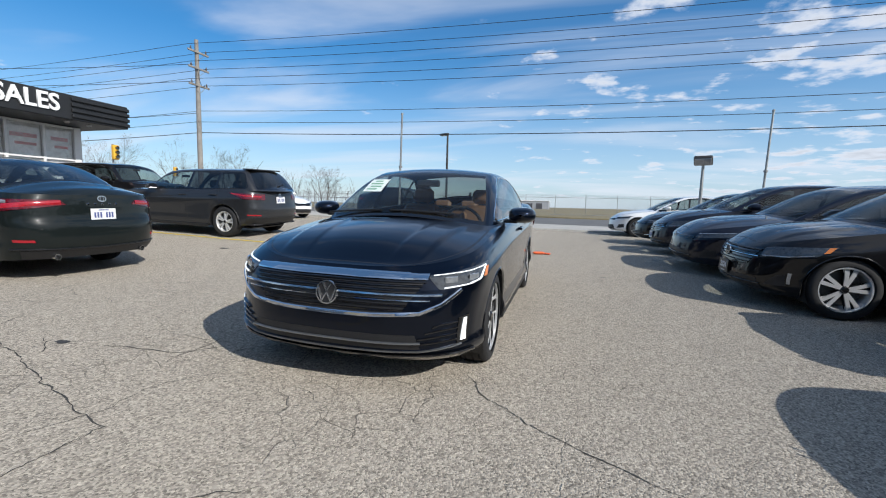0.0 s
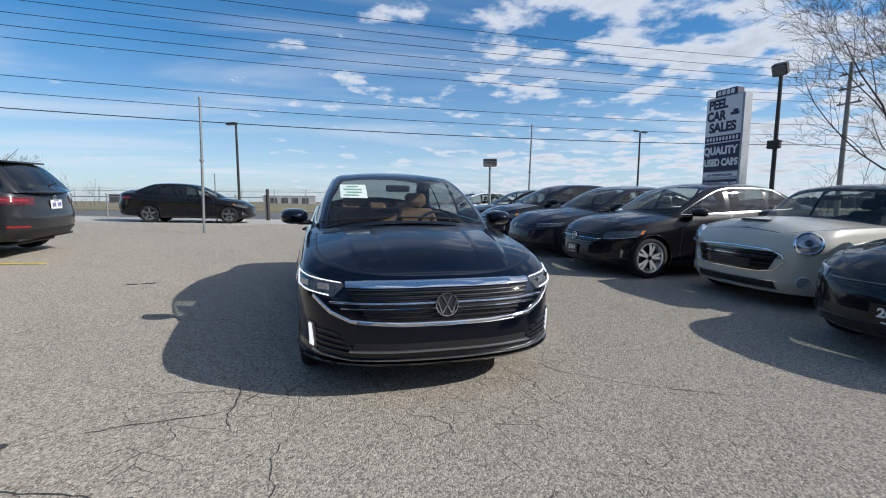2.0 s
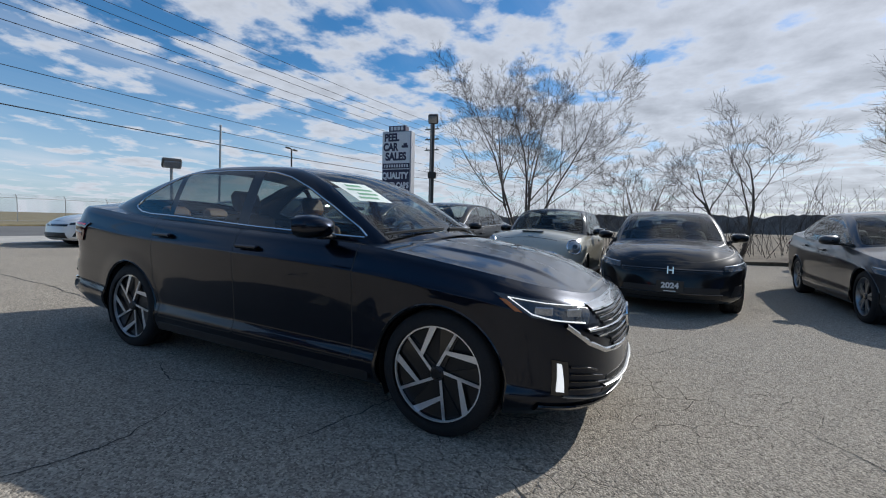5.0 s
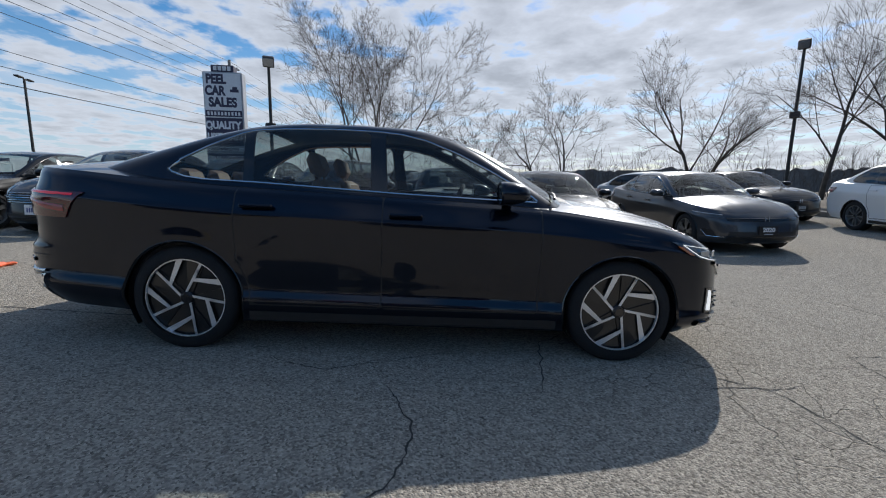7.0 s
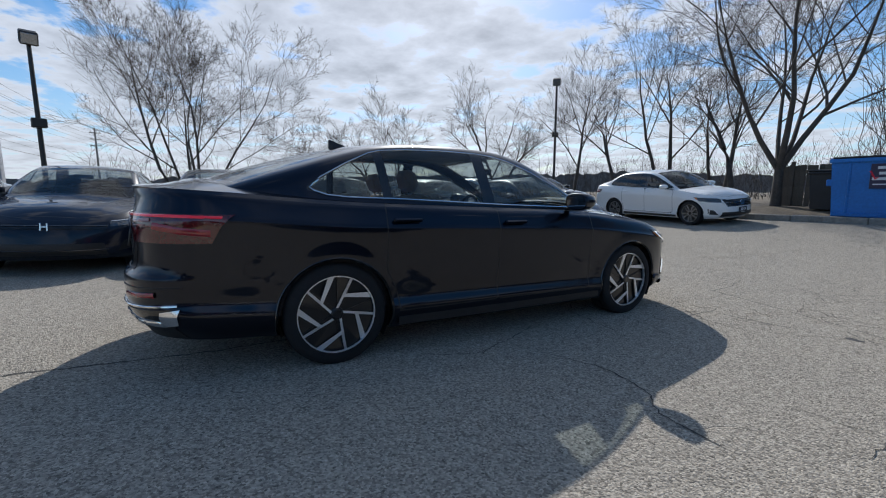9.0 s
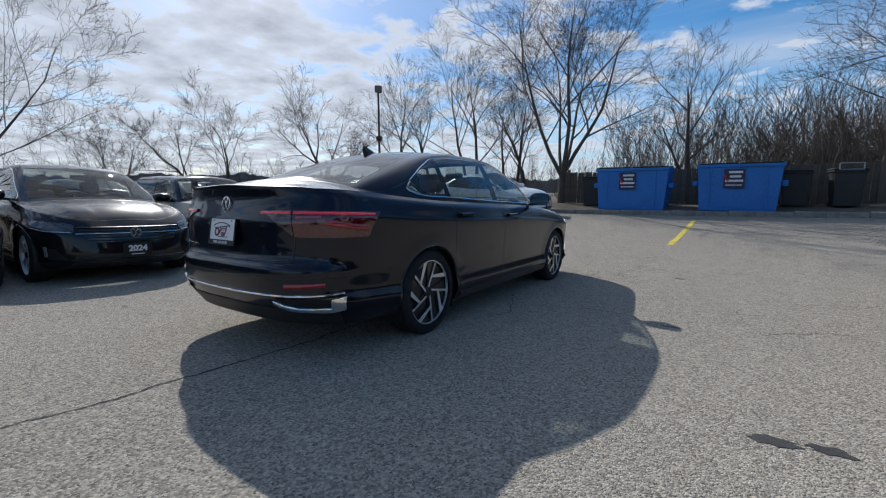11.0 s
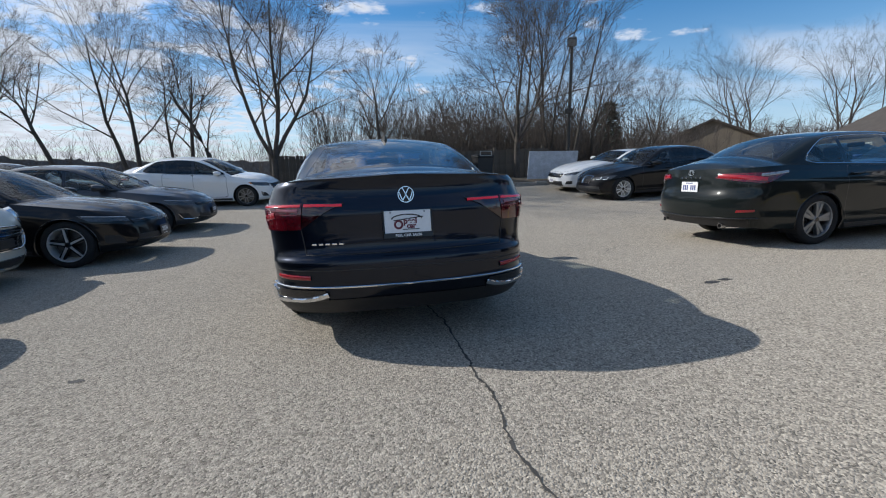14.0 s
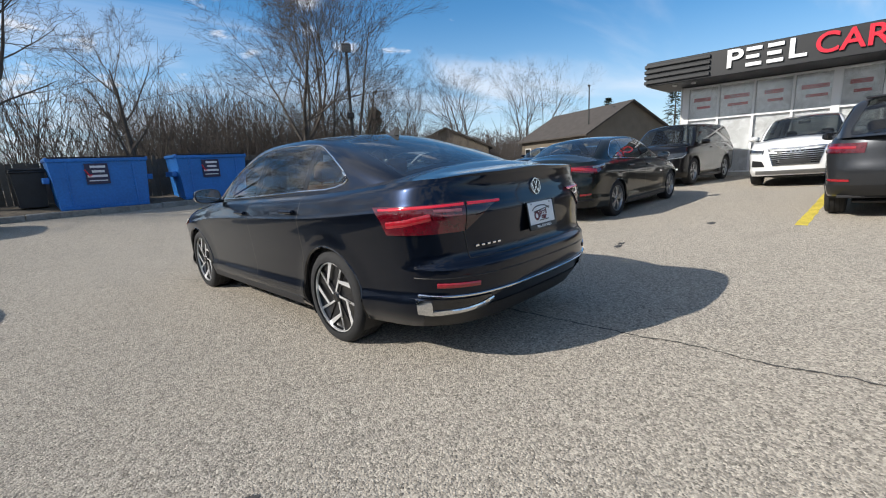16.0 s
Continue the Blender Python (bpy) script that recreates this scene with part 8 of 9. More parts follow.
tree(-52, 34, 9, 28, "bare roadside tree far to the west", 2, 0.3, 0.15, z=0.2, kids=[0, 4, 4, 5, 6])
tree(-40, 40, 8, 29, "bare roadside tree far to the west", 2, 0.3, 0.15, z=0.2, kids=[0, 4, 4, 5, 6])
tree(-62, 52, 10, 30, "bare roadside tree far to the west", 2, 0.3, 0.15, z=0.2, kids=[0, 4, 4, 5, 6])
tree(-30, 46, 6, 31, "bare roadside tree far to the west", 2, 0.3, 0.12, z=0.2, kids=[0, 4, 4, 5, 6])


def brush(name, label, spots, seed, hmin, hmax, n):
    """Tangled bare scrub: many thin stems with side twigs."""
    rnd = random.Random(seed)
    g = Geo()
    for _ in range(n):
        x0, x1, y0, y1 = rnd.choice(spots)
        x, y = rnd.uniform(x0, x1), rnd.uniform(y0, y1)
        h = rnd.uniform(hmin, hmax)
        p = np.array([x, y, float(lot(x, y)) + 0.05])
        d = np.array([rnd.gauss(0, 0.22), rnd.gauss(0, 0.22), 1.0])
        pts = [p]
        for i in range(4):
            d = d + np.array([rnd.gauss(0, 0.14), rnd.gauss(0, 0.14), 0.03])
            d /= np.linalg.norm(d)
            pts.append(pts[-1] + d * h / 4)
        r = 0.006 + h * 0.0032
        g.tube(pts, np.linspace(r, r * 0.3, 5), 3, 0, cap=False)
        for k in range(7):
            i = rnd.randint(1, 3)
            q = pts[i] + (pts[i + 1] - pts[i]) * rnd.random()
            e = d + np.array([rnd.gauss(0, 0.7), rnd.gauss(0, 0.7), rnd.gauss(0.1, 0.3)])
            e /= np.linalg.norm(e)
            L = h * rnd.uniform(0.15, 0.36)
            m_ = q + e * L * 0.5 + np.array([0, 0, L * 0.06])
            g.tube([q, m_, q + e * L + np.array([0, 0, L * 0.18])], [r * 0.45, r * 0.3, r * 0.15], 3, 0, cap=False)
    return tagged(part(name, g, BRUSH, sharp=0), label, "brushwood", kind="stuff")


brush("brushwood", "tangled brown bare scrub behind the board fence", [(-12, 2, -22, -14.6), (-16, -3, -26, -15)], 41, 1.5, 4.6, 2000)
brush("brushwood", "tangled brown bare scrub at the wood edge", [(2, 26, -34, -20), (-22, -10, -30, -16), (-22, -10, -30, -16)], 42, 1.0, 3.2, 1700)
brush("brushwood", "thin bare scrub behind the back row", [(14, 22, -14, 6)], 43, 0.8, 2.6, 420)
brush("brushwood", "far bare scrub along the road", [(-75, -25, 36, 56)], 44, 1.8, 4.0, 420)
brush("brushwood", "far brown thicket by the houses", [(-60, -22, -44, -24)], 45, 2.2, 4.6, 700)


def thicket():
    """Far woods: a low uneven mass of fine stems closing the south."""
    rnd = random.Random(50)
    g = Geo()
    for _ in range(2600):
        a = rnd.uniform(-100, -6)
        y = rnd.uniform(-70, -32)
        h = rnd.uniform(3.0, 6.2)
        p = np.array([a, y, 0.2])
        d = np.array([rnd.gauss(0, 0.15), rnd.gauss(0, 0.15), 1.0])
        pts = [p, p + d * h * 0.5, p + d * h + np.array([rnd.gauss(0, 0.4), rnd.gauss(0, 0.4), 0])]
        g.tube(pts, [0.07, 0.05, 0.015], 3, 0, cap=False)
        for k in range(5):
            q = pts[1] + (pts[2] - pts[1]) * rnd.random()
            e = np.array([rnd.gauss(0, 1), rnd.gauss(0, 1), rnd.uniform(0.2, 1.2)])
            g.tube([q, q + e * rnd.uniform(0.5, 1.3)], [0.03, 0.008], 3, 0, cap=False)
    return tagged(part("far_wood", g, BRUSH, sharp=0), "grey-brown leafless wood in the distance", "wood", kind="stuff")


thicket()


def far_ridge():
    """Low wooded rise that closes the east and south behind the thin trees."""
    rnd = random.Random(61)
    line = np.array([(95, 75), (88, 30), (84, -10), (72, -48), (46, -78), (8, -96), (-40, -104)], float)
    k = np.r_[0, np.cumsum(np.linalg.norm(np.diff(line, axis=0), axis=1))]
    d = np.arange(0, k[-1], 0.7)
    X, Y = np.interp(d, k, line[:, 0]), np.interp(d, k, line[:, 1])
    H = np.array([(2.0 + 1.7 * min(1.0, q / 110)) + 1.0 * noise.noise((q * 0.03, 3.1, 0)) + 0.7 * noise.noise((q * 0.25, 0.4, 0)) + rnd.uniform(-0.22, 0.30) for q in d])
    rows = []
    for f, out in ((-0.15, -2.0), (0.35, -1.2), (0.75, -0.5), (1.0, 0.0), (0.6, 2.5), (-0.1, 5.0)):
        r = np.hypot(X, Y)
        jit = np.array([rnd.uniform(-0.25, 0.25) for _ in d])
        rows.append(np.stack([X * (1 + (out + jit) / r), Y * (1 + (out + jit) / r), np.maximum(H * f, -0.4) + 0.1], 1))
    return tagged(part("backdrop", Geo().grid(np.array(rows)), RIDGE, sharp=0), "low grey-brown wooded rise on the horizon", "hill", kind="structure")


far_ridge()


def conifer(x, y, h, seed):
    rnd = random.Random(seed)
    t = thing("conifer", "dark green conifer near the houses", "tree", pose(x, y, 0.2))
    part("trunk", Geo().tube([(0, 0, -0.2), (0, 0, h)], [0.16, 0.02], 7), BARK, t)
    g = Geo()
    for i in range(900):
        f = rnd.random() ** 0.8
        z = h * (0.10 + 0.9 * f)
        R = (1 - f) * h * 0.26 + 0.12
        a = rnd.uniform(0, 2 * math.pi)
        rr = R * rnd.uniform(0.25, 1.0)
        c = np.array([math.cos(a) * rr, math.sin(a) * rr, z - rr * 0.25])
        o = np.array([math.cos(a), math.sin(a), -0.2]) * 0.38
        s = np.array([-math.sin(a), math.cos(a), rnd.uniform(-0.3, 0.3)]) * 0.13
        g.add([c - s, c + s, c + o + s * 0.3, c + o - s * 0.3], [(0, 1, 2, 3)])
    part("crown", g, NEEDLE, t, sharp=0)


conifer(-52.5, -20, 8.2, 1)
conifer(-50, -11.5, 9.0, 2)
conifer(-15.5, -19.5, 4.8, 3)


# ---- poles, lamps, wires ----
def lamp_post(x, y, h, head_yaw, label, kind="flood", lean=(0, 0), r=0.07, box=None, material=None):
    z = float(lot(x, y)) - 0.1
    t = thing("lamp_post", label, "lamp post", pose(x, y, z, 0, 0, 0))
    H = h - z
    mt = material or POLEDARK
    part("base", Geo().lathe([(0.18, 0.0), (0.18, 0.42), (0.16, 0.45), (0.001, 0.46)], 16), CONCRETE, t)
    part("pole", Geo().tube([(0, 0, 0.3), (lean[0] * 0.5, lean[1] * 0.5, H * 0.5), (lean[0], lean[1], H)], [r, r * 0.9, r * 0.75], 10), mt, t)
    top = Matrix.Translation((lean[0], lean[1], H)) @ Matrix.Rotation(radians(head_yaw), 4, "Z")
    if kind == "flood":
        g = Geo().box((0.10, 0, 0.16), (0.24, 0.40, 0.36), 0.03, 0, Matrix.Rotation(radians(28), 3, "Y"))
        hd = part("lamp_head", g, POLEDARK, t, m=top)
        part("lens", Geo().box((0.225, 0, 0.10), (0.02, 0.34, 0.28), 0.008, 0, Matrix.Rotation(radians(28), 3, "Y")), CLEARLENS, hd)
    elif kind == "shoe":
        g = Geo().box((0.22, 0, 0.05), (0.52, 0.22, 0.10), 0.035)
        hd = part("lamp_head", g, POLEDARK, t, m=top)
        part("lens", Geo().box((0.26, 0, -0.006), (0.34, 0.16, 0.02), 0.006), CLEARLENS, hd)
    elif kind == "double":
        for s in (0, 180):
            m_ = top @ Matrix.Rotation(radians(s), 4, "Z")
            g = Geo().box((0.55, 0, 0.03), (0.60, 0.24, 0.09), 0.03)
            g.tube([(0, 0, 0), (0.35, 0, 0.03)], 0.03, 6)
            part("lamp_head", g, POLEDARK, t, m=m_)
    elif kind == "wide":
        g = Geo().box((0.05, 0, 0.10), (0.16, 0.52, 0.30), 0.03, 0, Matrix.Rotation(radians(35), 3, "Y"))
        hd = part("lamp_head", g, POLEDARK, t, m=top)
        part("lens", Geo().box((0.135, 0, 0.045), (0.02, 0.46, 0.24), 0.008, 0, Matrix.Rotation(radians(35), 3, "Y")), CLEARLENS, hd)
    if box:
        part("junction_box", Geo().box((0.10, 0, box - z), (0.22, 0.34, 0.26), 0.02), GALV if box < 0 else POLEDARK, t, m=Matrix.Rotation(radians(head_yaw), 4, "Z"))
    return t


lamp_post(13.2, 6.2, 5.15, 200, "dark lamp post with a square flood head and lower spot", box=3.0)
lamp_post(14.5, -14.6, 6.55, 135, "dark lamp post with a square flood head and junction box", box=4.0)
lamp_post(-9.6, -13.55, 6.35, 60, "dark leaning lamp post with a shoebox head beside the trees", "flood", (0.0, 0.1), 0.085, box=3.6)
lamp_post(-36.0, -14.6, 7.4, 20, "dark lamp post near the houses", "shoe")
lamp_post(5.38, 11.15, 2.55, 250, "grey short post with a wide flood lamp", "wide", r=0.055, material=GALV)
lamp_post(-4.5, 16.1, 4.45, 150, "dark lamp post by the road", "shoe", r=0.06)
lamp_post(22.4, 23.8, 6.5, 20, "twin-headed street lamp across the road", "double", r=0.08)


def slim_pole(x, y, top, label, r=0.04, lean=0.0, material=None):
    z = float(lot(x, y)) - 0.1
    t = thing("metal_pole", label, "pole", pose(x, y, z))
    part("shaft", Geo().tube([(0, 0, 0), (lean, 0, top - z)], [r, r * 0.8], 8), material or GALV, t)
    part("cap", Geo().lathe([(r * 1.1, 0), (r * 1.1, 0.05), (0.001, 0.07)], 10, c=(lean, 0, top - z - 0.02)), GALV, t)
    part("clamp", Geo().lathe([(r * 1.5, 0), (r * 1.5, 0.06)], 10, c=(lean * 0.55, 0, (top - z) * 0.55)), GALV, t)


slim_pole(-4.2, 9.2, 4.02, "slim galvanised pole at the north fence", lean=0.08)
slim_pole(7.12, 11.4, 4.18, "slim galvanised pole at the north fence", lean=0.12)
slim_pole(-5.1, 14.6, 2.2, "short thin marker pole by the road", 0.025)

WIRES = [(10.10, -0.55), (9.95, 0.55), (9.10, -0.55), (8.95, 0.55), (8.10, -0.55), (7.95, 0.55), (6.35, 0.12), (5.65, -0.12), (5.05, 0.12)]
POLES = [(-20.75, 17.2), (33.4, 17.2), (82.0, 17.2), (-75.0, 17.2)]


def utility_pole(x, y, h):
    t = thing("utility_pole", "weathered timber utility pole with three crossarms", "utility pole", pose(x, y, 0.0))
    part("shaft", Geo().tube([(0, 0, -0.3), (0, 0, h * 0.5), (0, 0, h)], [0.17, 0.145, 0.11], 12), POLEWOOD, t)
    for z in (9.85, 8.9, 7.9):
        a = part("crossarm", Geo().box((0.12, 0, z), (0.09, 1.5, 0.11), 0.012), POLEWOOD, t)
        for s in (-0.55, 0.55):
            part("insulator", Geo().lathe([(0.04, 0), (0.06, 0.03), (0.035, 0.06), (0.055, 0.10), (0.03, 0.14), (0.02, 0.2)], 10, c=(0.12, s, z + 0.05)), CERAMIC, a)
        part("brace", Geo().tube([(0.12, 0.5, z), (0.12, 0.0, z - 0.45)], 0.014, 5), GALV, a)


for px_, py_ in POLES:
    utility_pole(px_, py_, 10.6)
xs_poles = sorted(p[0] for p in POLES)
for z, off in WIRES:
    pts = []
    for a, b in zip(xs_poles[:-1], xs_poles[1:]):
        for t in np.linspace(0, 1, 17)[:-1]:
            pts.append((a + (b - a) * t, 17.2 + off, z + 0.1 - 0.55 * 4 * t * (1 - t)))
    pts.append((xs_poles[-1], 17.2 + off, z))
    tagged(part("overhead_cable", Geo().tube(pts, 0.020 if z < 5.5 else 0.013, 4), WIRE), "black overhead cable sagging between timber poles", "cable", group="overhead cables")
for a, b in (((-20.75, 17.2, 9.0), (-16, 13, 6.6)), ((-20.75, 17.2, 9.2), (-60, 8, 9.4)), ((-20.75, 17.2, 8.2), (-60, 8, 8.2)), ((-20.75, 17.2, 6.3), (-40, 8, 5.2))):
    a, b = np.array(a), np.array(b)
    pts = [a + (b - a) * t - np.array([0, 0, 0.5 * 4 * t * (1 - t)]) for t in np.linspace(0, 1, 13)]
    tagged(part("overhead_cable", Geo().tube(pts, 0.014, 4), WIRE), "black service cable leaving the timber pole", "cable", group="overhead cables")


def pylon_sign():
    m = pose(12.9, 7.71, float(lot(12.9, 7.71)) - 0.05, 0, 0, 186)
    t = thing("pylon_sign", "tall grey dealership pylon sign with white and navy panels", "sign", m)
    W, K = 1.26, 0.72
    part("cabinet", Geo().box((0, 0, 2.75), (0.42, W + 0.1, 4.0), 0.03), SIGNGREY, t)
    part("post", Geo().box((0, 0, 0.4), (0.3, 0.5, 0.9), 0.02), SIGNGREY, t)
    part("number_cap", Geo().box((0, 0, 4.87), (0.36, W * 0.62, 0.24), 0.02), SIGNINK, t)
    f = 0.215
    for k in range(4):
        part("number_bar", Geo().box((f - 0.03, (k - 1.5) * 0.16, 4.87), (0.01, 0.12, 0.15), 0.003), SIGNWHITE, t)
    part("upper_panel", Geo().box((f, 0, 3.93), (0.02, W, 1.55), 0.008), SIGNWHITE, t)
    R_ = Euler((radians(90), 0, radians(90))).to_matrix().to_4x4()

    def word(s, y, z, size, m_, sq=1.0, b=0.01):
        q = R_.copy(); q.translation = (f + 0.014, y * K, z)
        lettering("sign_word", s, size, m_, t, q, 0.002, sq * K * 1.08, b + 0.012)
    word("PEEL", -0.30, 4.48, 0.44, SIGNINK)
    word("CAR", -0.37, 4.08, 0.44, SIGNINK)
    word("SALES", -0.02, 3.68, 0.44, SIGNINK, 1.1)
    g = Geo().box((f + 0.012, 0.40, 4.10), (0.008, 0.30, 0.10), 0.003)
    g.box((f + 0.012, 0.42, 4.19), (0.008, 0.17, 0.10), 0.003)
    part("car_mark", g, SIGNINK, t)
    part("phone_bar", Geo().box((f + 0.006, 0, 3.30), (0.02, W, 0.22), 0.004), SIGNINK, t)
    for k in range(10):
        part("phone_mark", Geo().box((f + 0.018, (k - 4.5) * 0.118, 3.30), (0.006, 0.07, 0.12), 0.002), SIGNWHITE, t)
    part("middle_panel", Geo().box((f + 0.002, 0, 2.66), (0.02, W, 0.98), 0.008), SIGNINK, t)
    word("QUALITY", -0.06, 2.88, 0.36, SIGNWHITE, 1.05, 0.006)
    word("USED CARS", 0, 2.47, 0.33, SIGNWHITE, 0.92, 0.006)
    part("web_bar", Geo().box((f + 0.002, 0, 2.05), (0.02, W, 0.16), 0.004), SIGNWHITE, t)
    word("peelcarsales.com", 0, 2.05, 0.15, SIGNINK, 1.12, -0.008)
    part("lower_panel", Geo().box((f + 0.002, 0, 1.45), (0.02, W, 0.86), 0.008), SIGNINK, t)
    word("FINANCING", 0, 1.66, 0.30, SIGNWHITE, 1.0, 0.006)
    word("AVAILABLE", 0, 1.27, 0.30, SIGNWHITE, 1.0, 0.006)


pylon_sign()


# ---- bins and clutter ----
def dumpster(x0, x1, y, seed):
    z = float(lot((x0 + x1) / 2, y)) + 0.13
    w = x1 - x0
    t = thing("dumpster", "blue steel waste container with a printed panel, against the board fence", "dumpster", pose((x0 + x1) / 2, y, z), group="blue waste containers")
    D, H = 1.25, 1.36
    # sloping front: wider at the top
    v = [(-w / 2 + 0.10, 0.16, 0), (w / 2 - 0.10, 0.16, 0), (w / 2 - 0.10, -D, 0), (-w / 2 + 0.10, -D, 0), (-w / 2, 0.0, H), (w / 2, 0.0, H), (w / 2, -D, H + 0.06), (-w / 2, -D, H + 0.06)]
    v = [(a, b - 0.16 if k < 2 else b, c) for k, (a, b, c) in enumerate(v)]
    g = Geo().add(v, [(0, 1, 5, 4), (1, 2, 6, 5), (2, 3, 7, 6), (3, 0, 4, 7), (0, 3, 2, 1)])
    part("shell", g, BINBLUE, t, sharp=20)
    part("top_rail", Geo().box((0, 0.02, H - 0.03), (w + 0.05, 0.07, 0.09), 0.012), BINBLUE, t)
    part("bottom_rail", Geo().box((0, 0.005, 0.05), (w - 0.2, 0.05, 0.09), 0.012), BINBLUE, t)
    for sx in (-1, 1):
        part("side_rail", Geo().box((sx * (w / 2), -D / 2, H), (0.07, D, 0.09), 0.012), BINBLUE, t)
    for k in range(3):
        part("stiffener", Geo().box((-w / 2 + w * (k + 0.5) / 3 * 1.0, 0.0, H * 0.5), (0.05, 0.05, H * 0.9), 0.012, 0, Matrix.Rotation(radians(0), 3, "X")), BINBLUE, t) if k != 1 else None
    for sx in (-1, 1):
        p = Geo().box((sx * (w / 2 + 0.06), -D * 0.45, H * 0.60), (0.14, D * 0.62, 0.16), 0.015)
        part("lift_pocket", p, BINBLUE, t)
    for sx in (-1, 1):
        part("lid", Geo().box((sx * w * 0.25, -D / 2, H + 0.07), (w * 0.48, D + 0.05, 0.045), 0.015, 0, Matrix.Rotation(radians(-2.5), 3, "X")), BINDARK, t)
    p = part("printed_panel", Geo().box((0.1, 0.045, H * 0.70), (0.52, 0.012, 0.56), 0.004), SIGNINK, t, "navy panel with pale lines and a red tick")
    b = Geo()
    for k, (ww, hh) in enumerate(((0.34, 0.10), (0.28, 0.10), (0.44, 0.10), (0.40, 0.045))):
        b.box((0.1 - 0.03 * (k < 2), 0.055, H * 0.70 + 0.19 - 0.125 * k), (ww, 0.008, hh * 0.62), 0.002)
    part("panel_line", b, SIGNWHITE, p)
    part("panel_tick", Geo().tube([(0.22, 0.058, H * 0.70 - 0.02), (0.26, 0.058, H * 0.70 - 0.07), (0.36, 0.058, H * 0.70 + 0.12)], 0.018, 4), LETTERRED, p)
    for sx in (-1, 1):
        part("skid", Geo().box((sx * w * 0.38, -D / 2, -0.02), (0.12, D, 0.07), 0.01), BINBLUE, t)


dumpster(-0.83, 1.38, -11.42, 1)
dumpster(-3.70, -1.62, -11.42, 2)


def trash_cart(x, y, yaw, opened):
    z = float(lot(x, y)) + 0.13
    t = thing("trash_cart", "black plastic trash cart against the board fence", "trash bin", pose(x, y, z, 0, 0, yaw), group="black trash carts")
    g = Geo()
    a = 0.28
    v = [(-a, -a, 0.05), (a, -a, 0.05), (a, a, 0.05), (-a, a, 0.05), (-a * 1.2, -a * 1.25, 1.0), (a * 1.2, -a * 1.25, 1.0), (a * 1.2, a * 1.2, 1.0), (-a * 1.2, a * 1.2, 1.0)]
    g.add(v, [(0, 3, 2, 1), (0, 1, 5, 4), (1, 2, 6, 5), (2, 3, 7, 6), (3, 0, 4, 7)])
    part("bin", g, BINDARK, t, sharp=20)
    part("rim", Geo().box((0, 0, 1.0), (0.74, 0.76, 0.06), 0.02), BINDARK, t)
    part("lid", Geo().box((0, -0.02, 1.06), (0.74, 0.78, 0.07), 0.03), BINDARK, t)
    part("handle", Geo().tube([(-0.25, -0.42, 0.96), (0.25, -0.42, 0.96)], 0.018, 6), BINDARK, t)
    for sx in (-1, 1):
        part("wheel", Geo().lathe([(0.001, -0.03), (0.11, -0.03), (0.12, 0), (0.11, 0.03), (0.001, 0.03)], 16, c=(sx * 0.27, -0.30, 0.11), axis="x"), RUBBER, t)
    if opened:
        fr = Geo()
        fr.box((0, 0.36, 1.05), (0.5, 0.03, 0.03), 0.008); fr.box((0, 0.36, 1.22), (0.5, 0.03, 0.03), 0.008)
        for sx in (-1, 1):
            fr.box((sx * 0.25, 0.36, 1.13), (0.03, 0.03, 0.2), 0.008)
        part("pale_frame", fr, GALV, t)


trash_cart(1.75, -12.5, 0, False)
trash_cart(-4.05, -12.6, 0, False)
trash_cart(-5.15, -12.45, 5, True)
lb = thing("leaning_boards", "white and pale blue sheets of board leaning by the fence end", "board", pose(-8.1, -12.0, float(lot(-8.1, -12)) + 0.13))
for k in range(3):
    part("board", Geo().box(((k - 1) * 0.72, 0.02 * k, 0.58), (0.80, 0.03, 1.15), 0.006, 0, Matrix.Rotation(radians(-9), 3, "X")), TARP, lb)


def chain_fence():
    f = thing("chain_fence", "galvanised chain-link fence across the road", "fence", kind="structure")
    n = 60
    for k in range(n):
        x = -75 + k * 3.0
        part("fence_post", Geo().tube([(x, 41.5, 0.1), (x, 41.5, 2.1), (x, 41.75, 2.4)], 0.028, 5), GALV, f)
    for z in (0.35, 2.1):
        part("fence_rail", Geo().tube([(-75, 41.5, z), (105, 41.5, z)], 0.02, 5), GALV, f)
    g = Geo()
    for z in (2.2, 2.28, 2.37):
        g.tube([(-75, 41.5 + (z - 2.1) * 0.8, z), (105, 41.5 + (z - 2.1) * 0.8, z)], 0.006, 3)
    x = -40.0
    while x < 60:
        for s in (-1, 1):
            g.tube([(x, 41.5, 0.3 if s > 0 else 2.1), (x + 1.8, 41.5, 2.1 if s > 0 else 0.3)], 0.004, 3, 0, cap=False)
        x += 0.22
    part("fence_wire", g, GALV, f, sharp=0)


chain_fence()


def lot_fence():
    """Low rail with posts at the north edge of the lot."""
    f = thing("rail_fence", "low galvanised rail fence at the north edge of the lot", "fence", kind="structure")
    for k in range(9):
        x = -13.5 + k * 1.25
        part("fence_post", Geo().tube([(x, 16.6, 0.1), (x, 16.6, 1.45)], 0.03, 6), GALV, f)
    for z in (0.75, 1.32):
        part("fence_rail", Geo().tube([(-13.5, 16.6, z), (-3.5, 16.6, z)], 0.022, 6), GALV, f)
    part("gate_post", Geo().tube([(-3.4, 16.6, 0.1), (-3.4, 16.6, 1.7)], 0.07, 8), POLEDARK, f)


lot_fence()


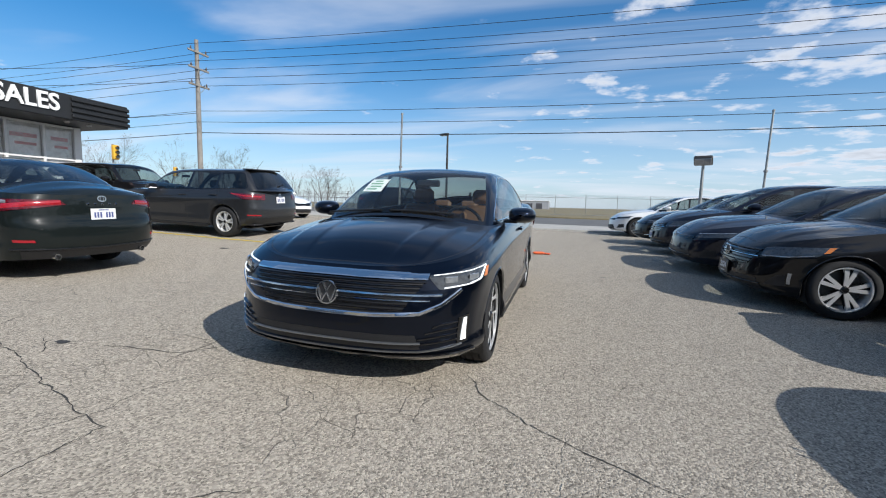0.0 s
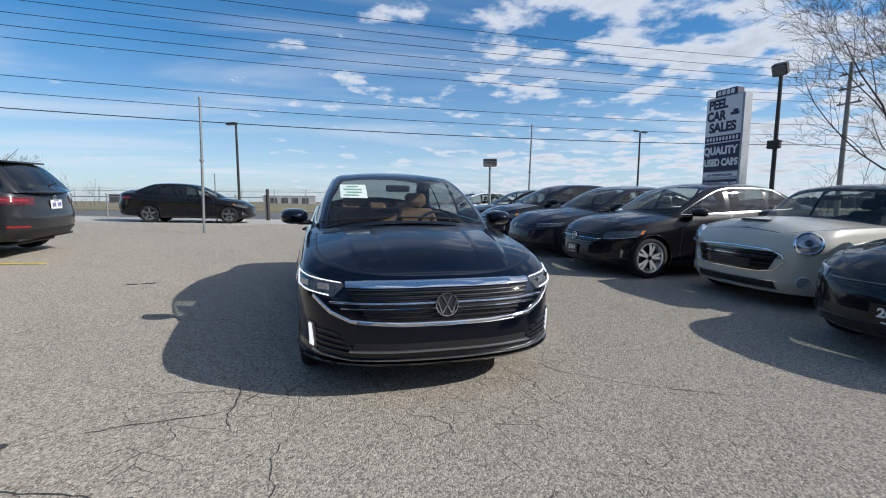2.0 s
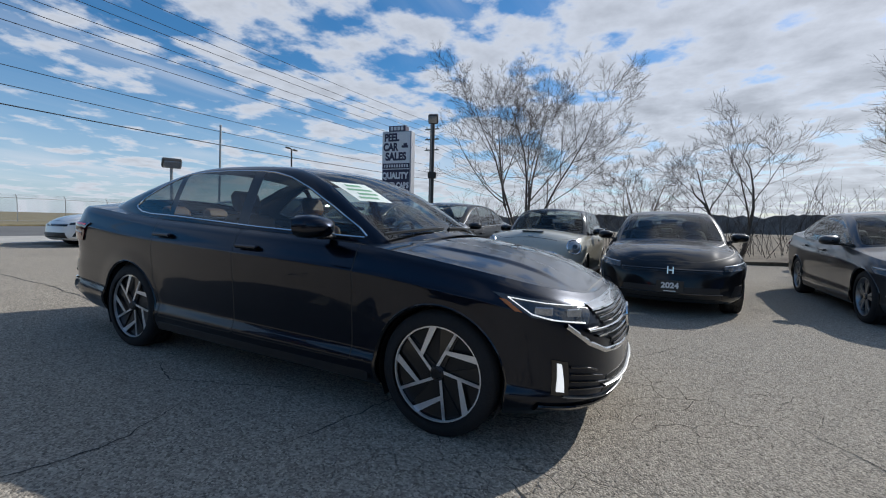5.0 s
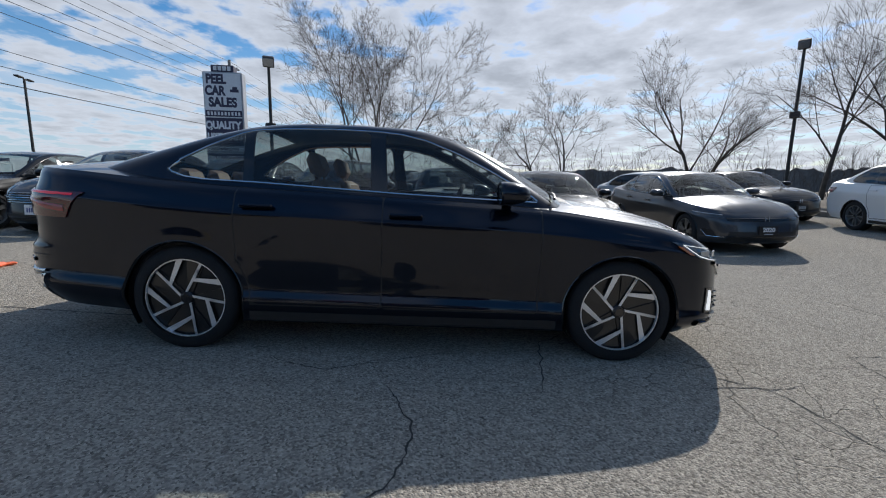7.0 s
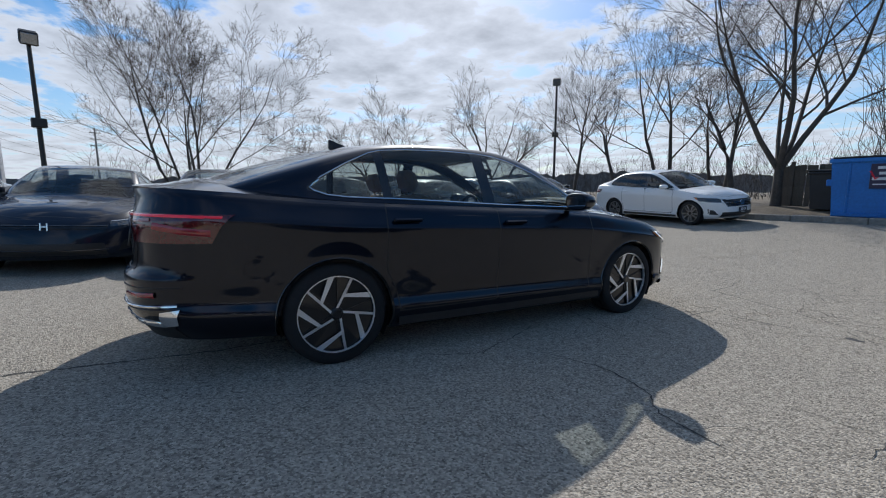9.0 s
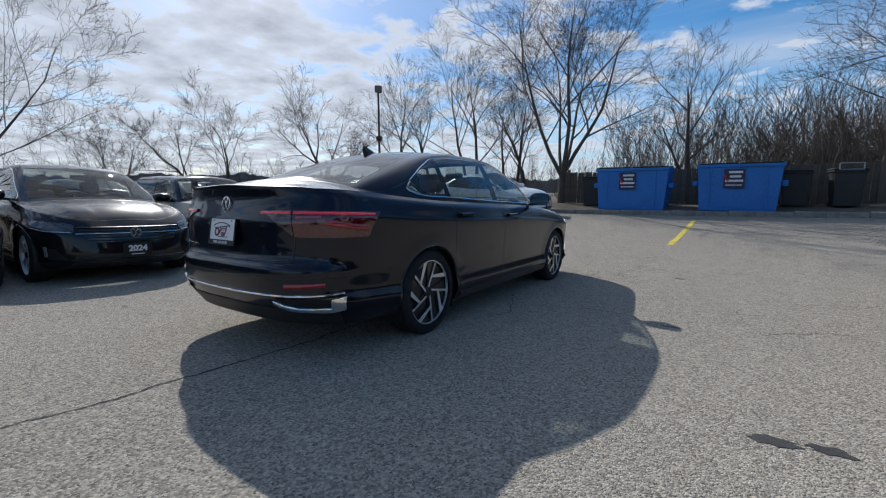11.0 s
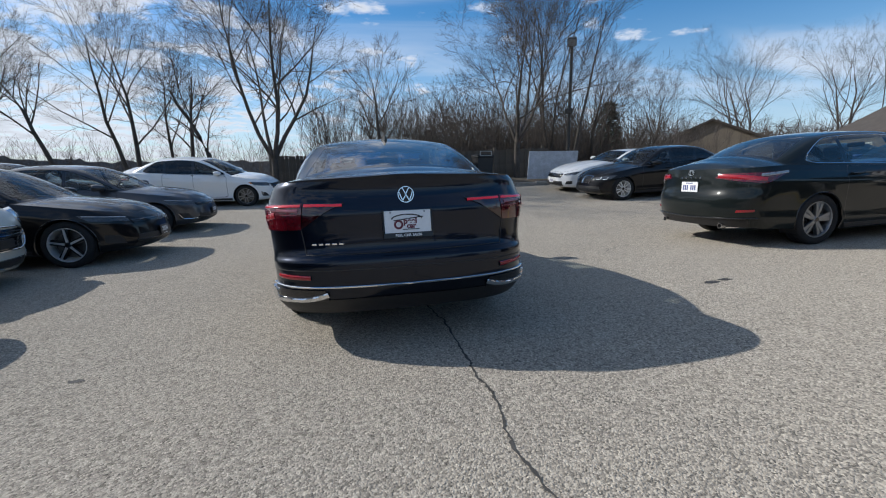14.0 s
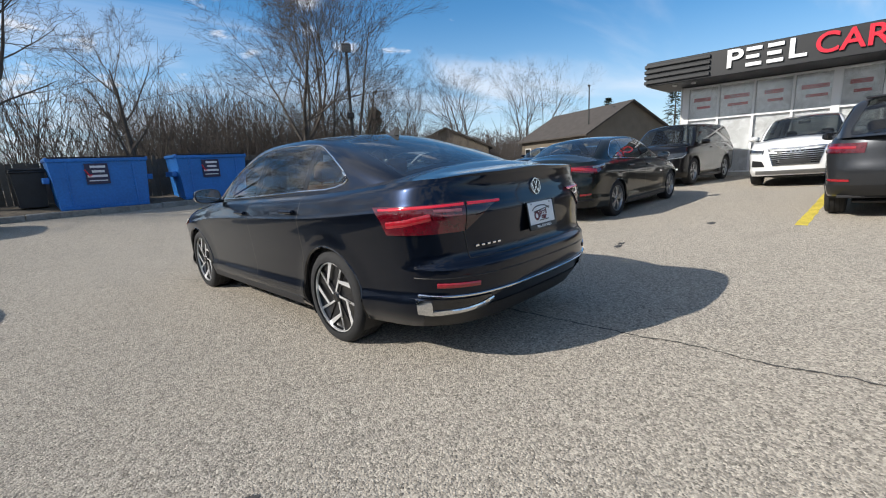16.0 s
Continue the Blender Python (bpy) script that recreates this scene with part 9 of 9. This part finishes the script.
def traffic_signal(x, y, h, s):
    t = thing("traffic_signal", "yellow traffic signal on a grey mast far down the road", "traffic light", pose(x, y, 0.2))
    part("mast", Geo().tube([(0, 0, -0.2), (0, 0, h)], 0.07, 8), GALV, t)
    hd = part("signal_head", Geo().box((0.25, 0, h - 0.6), (0.3, 0.42, 1.05), 0.05), SIGNALYELLOW, t)
    for k in range(3):
        part("signal_lens", Geo().lathe([(0.12, 0), (0.13, 0.12), (0.10, 0.02), (0.001, 0.0)], 14, c=(0.40, 0, h - 0.92 + k * 0.32), axis="x"), SMOKELENS, hd)


traffic_signal(-31, 19.4, 4.7, 0)
traffic_signal(-44, 36, 4.6, 1)
traffic_signal(-36, 37, 4.4, 2)


def ribbon(name, pts, w, seed, material, label, jag=0.010):
    """A jagged crack that follows the given points."""
    rnd = random.Random(seed)
    pts = np.array(pts, float)
    k = np.linspace(0, 1, len(pts))
    n = int(np.hypot(*np.diff(pts, axis=0).T).sum() / 0.035) + 2
    t = np.linspace(0, 1, n)
    X, Y = np.interp(t, k, pts[:, 0]), np.interp(t, k, pts[:, 1])
    ox, oy = 0.0, 0.0
    rows = []
    for i in range(n):
        ox = ox * 0.9 + rnd.gauss(0, jag); oy = oy * 0.9 + rnd.gauss(0, jag)
        ww = w * rnd.uniform(0.35, 1.3) * min(1, 8 * t[i] + 0.15, 8 * (1 - t[i]) + 0.15)
        j = max(0, min(n - 2, i))
        d = np.array([X[j + 1] - X[j], Y[j + 1] - Y[j]]); d /= np.linalg.norm(d) + 1e-9
        s = np.array([-d[1], d[0]]) * ww / 2
        c = np.array([X[i] + ox, Y[i] + oy])
        rows.append([(*(c - s), float(lot(*c)) + 0.003), (*(c + s), float(lot(*c)) + 0.003)])
    ob = part(name, Geo().grid(np.array(rows)), material, ground)
    return ob


ribbon("crack", [(-0.26, 1.2), (-0.28, 2.0), (-0.30, 2.75), (-0.27, 3.4), (-0.24, 4.0), (-0.2, 5.2), (-0.1, 6.6), (0.3, 8.2)], 0.016, 1, CRACK, "", 0.005)
ribbon("crack", [(-1.3, 0.05), (-1.5, -0.05), (-1.74, -0.14), (-1.98, -0.10), (-2.2, 0.06), (-2.6, 0.1)], 0.009, 2, CRACK, "", 0.007)
ribbon("crack", [(-3.4, -2.2), (-2.59, -2.36), (-2.13, -2.48), (-1.53, -2.73), (-0.75, -2.95), (-0.71, -3.3), (-0.6, -3.9)], 0.009, 3, CRACK, "", 0.008)
ribbon("crack", [(0.75, -1.7), (0.9, -1.95), (1.15, -2.16), (1.41, -2.35), (2.0, -2.7)], 0.008, 4, CRACK, "", 0.007)
rc = random.Random(77)
for i in range(30):
    # branching crazing on the worn south-west part of the lane
    x, y = rc.uniform(-6.0, 0.2), rc.uniform(-4.6, -0.2)
    a = rc.uniform(0, math.pi)
    L = rc.uniform(0.35, 1.3)
    p = [(x, y)]
    for k in range(3):
        a += rc.gauss(0, 0.5)
        p.append((p[-1][0] + math.cos(a) * L / 3, p[-1][1] + math.sin(a) * L / 3))
    ribbon("crack", p, rc.uniform(0.004, 0.009), 100 + i, CRACK, "", 0.008)


def blot(x, y, r, seed, material):
    rnd = random.Random(seed)
    n = 18
    ring = [(x + math.cos(2 * math.pi * k / n) * r * rnd.uniform(0.6, 1.15), y + math.sin(2 * math.pi * k / n) * r * 0.55 * rnd.uniform(0.6, 1.15)) for k in range(n)]
    return part("oil_stain", Geo().add([(a, b, float(lot(a, b)) + 0.003) for a, b in ring], [tuple(range(n))]), material, ground)


blot(-2.95, 1.74, 0.10, 1, STAIN)
blot(-3.14, 1.70, 0.08, 2, STAIN)
blot(-2.2, -2.2, 0.07, 3, STAIN)
blot(1.9, 2.4, 0.05, 4, STAIN)
blot(-5.0, 2.3, 0.12, 5, STAIN)
rub = thing("orange_scrap", "flattened orange plastic scrap lying on the asphalt", "litter", pose(0.82, 4.25, float(lot(0.82, 4.25))))
part("scrap", Geo().box((0, 0, 0.03), (0.22, 0.10, 0.05), 0.02, 0, Matrix.Rotation(0.3, 3, "Z")), ORANGE, rub)
part("flap", Geo().box((0.16, 0.03, 0.02), (0.14, 0.07, 0.03), 0.012, 0, Matrix.Rotation(-0.4, 3, "Z")), ORANGE, rub)
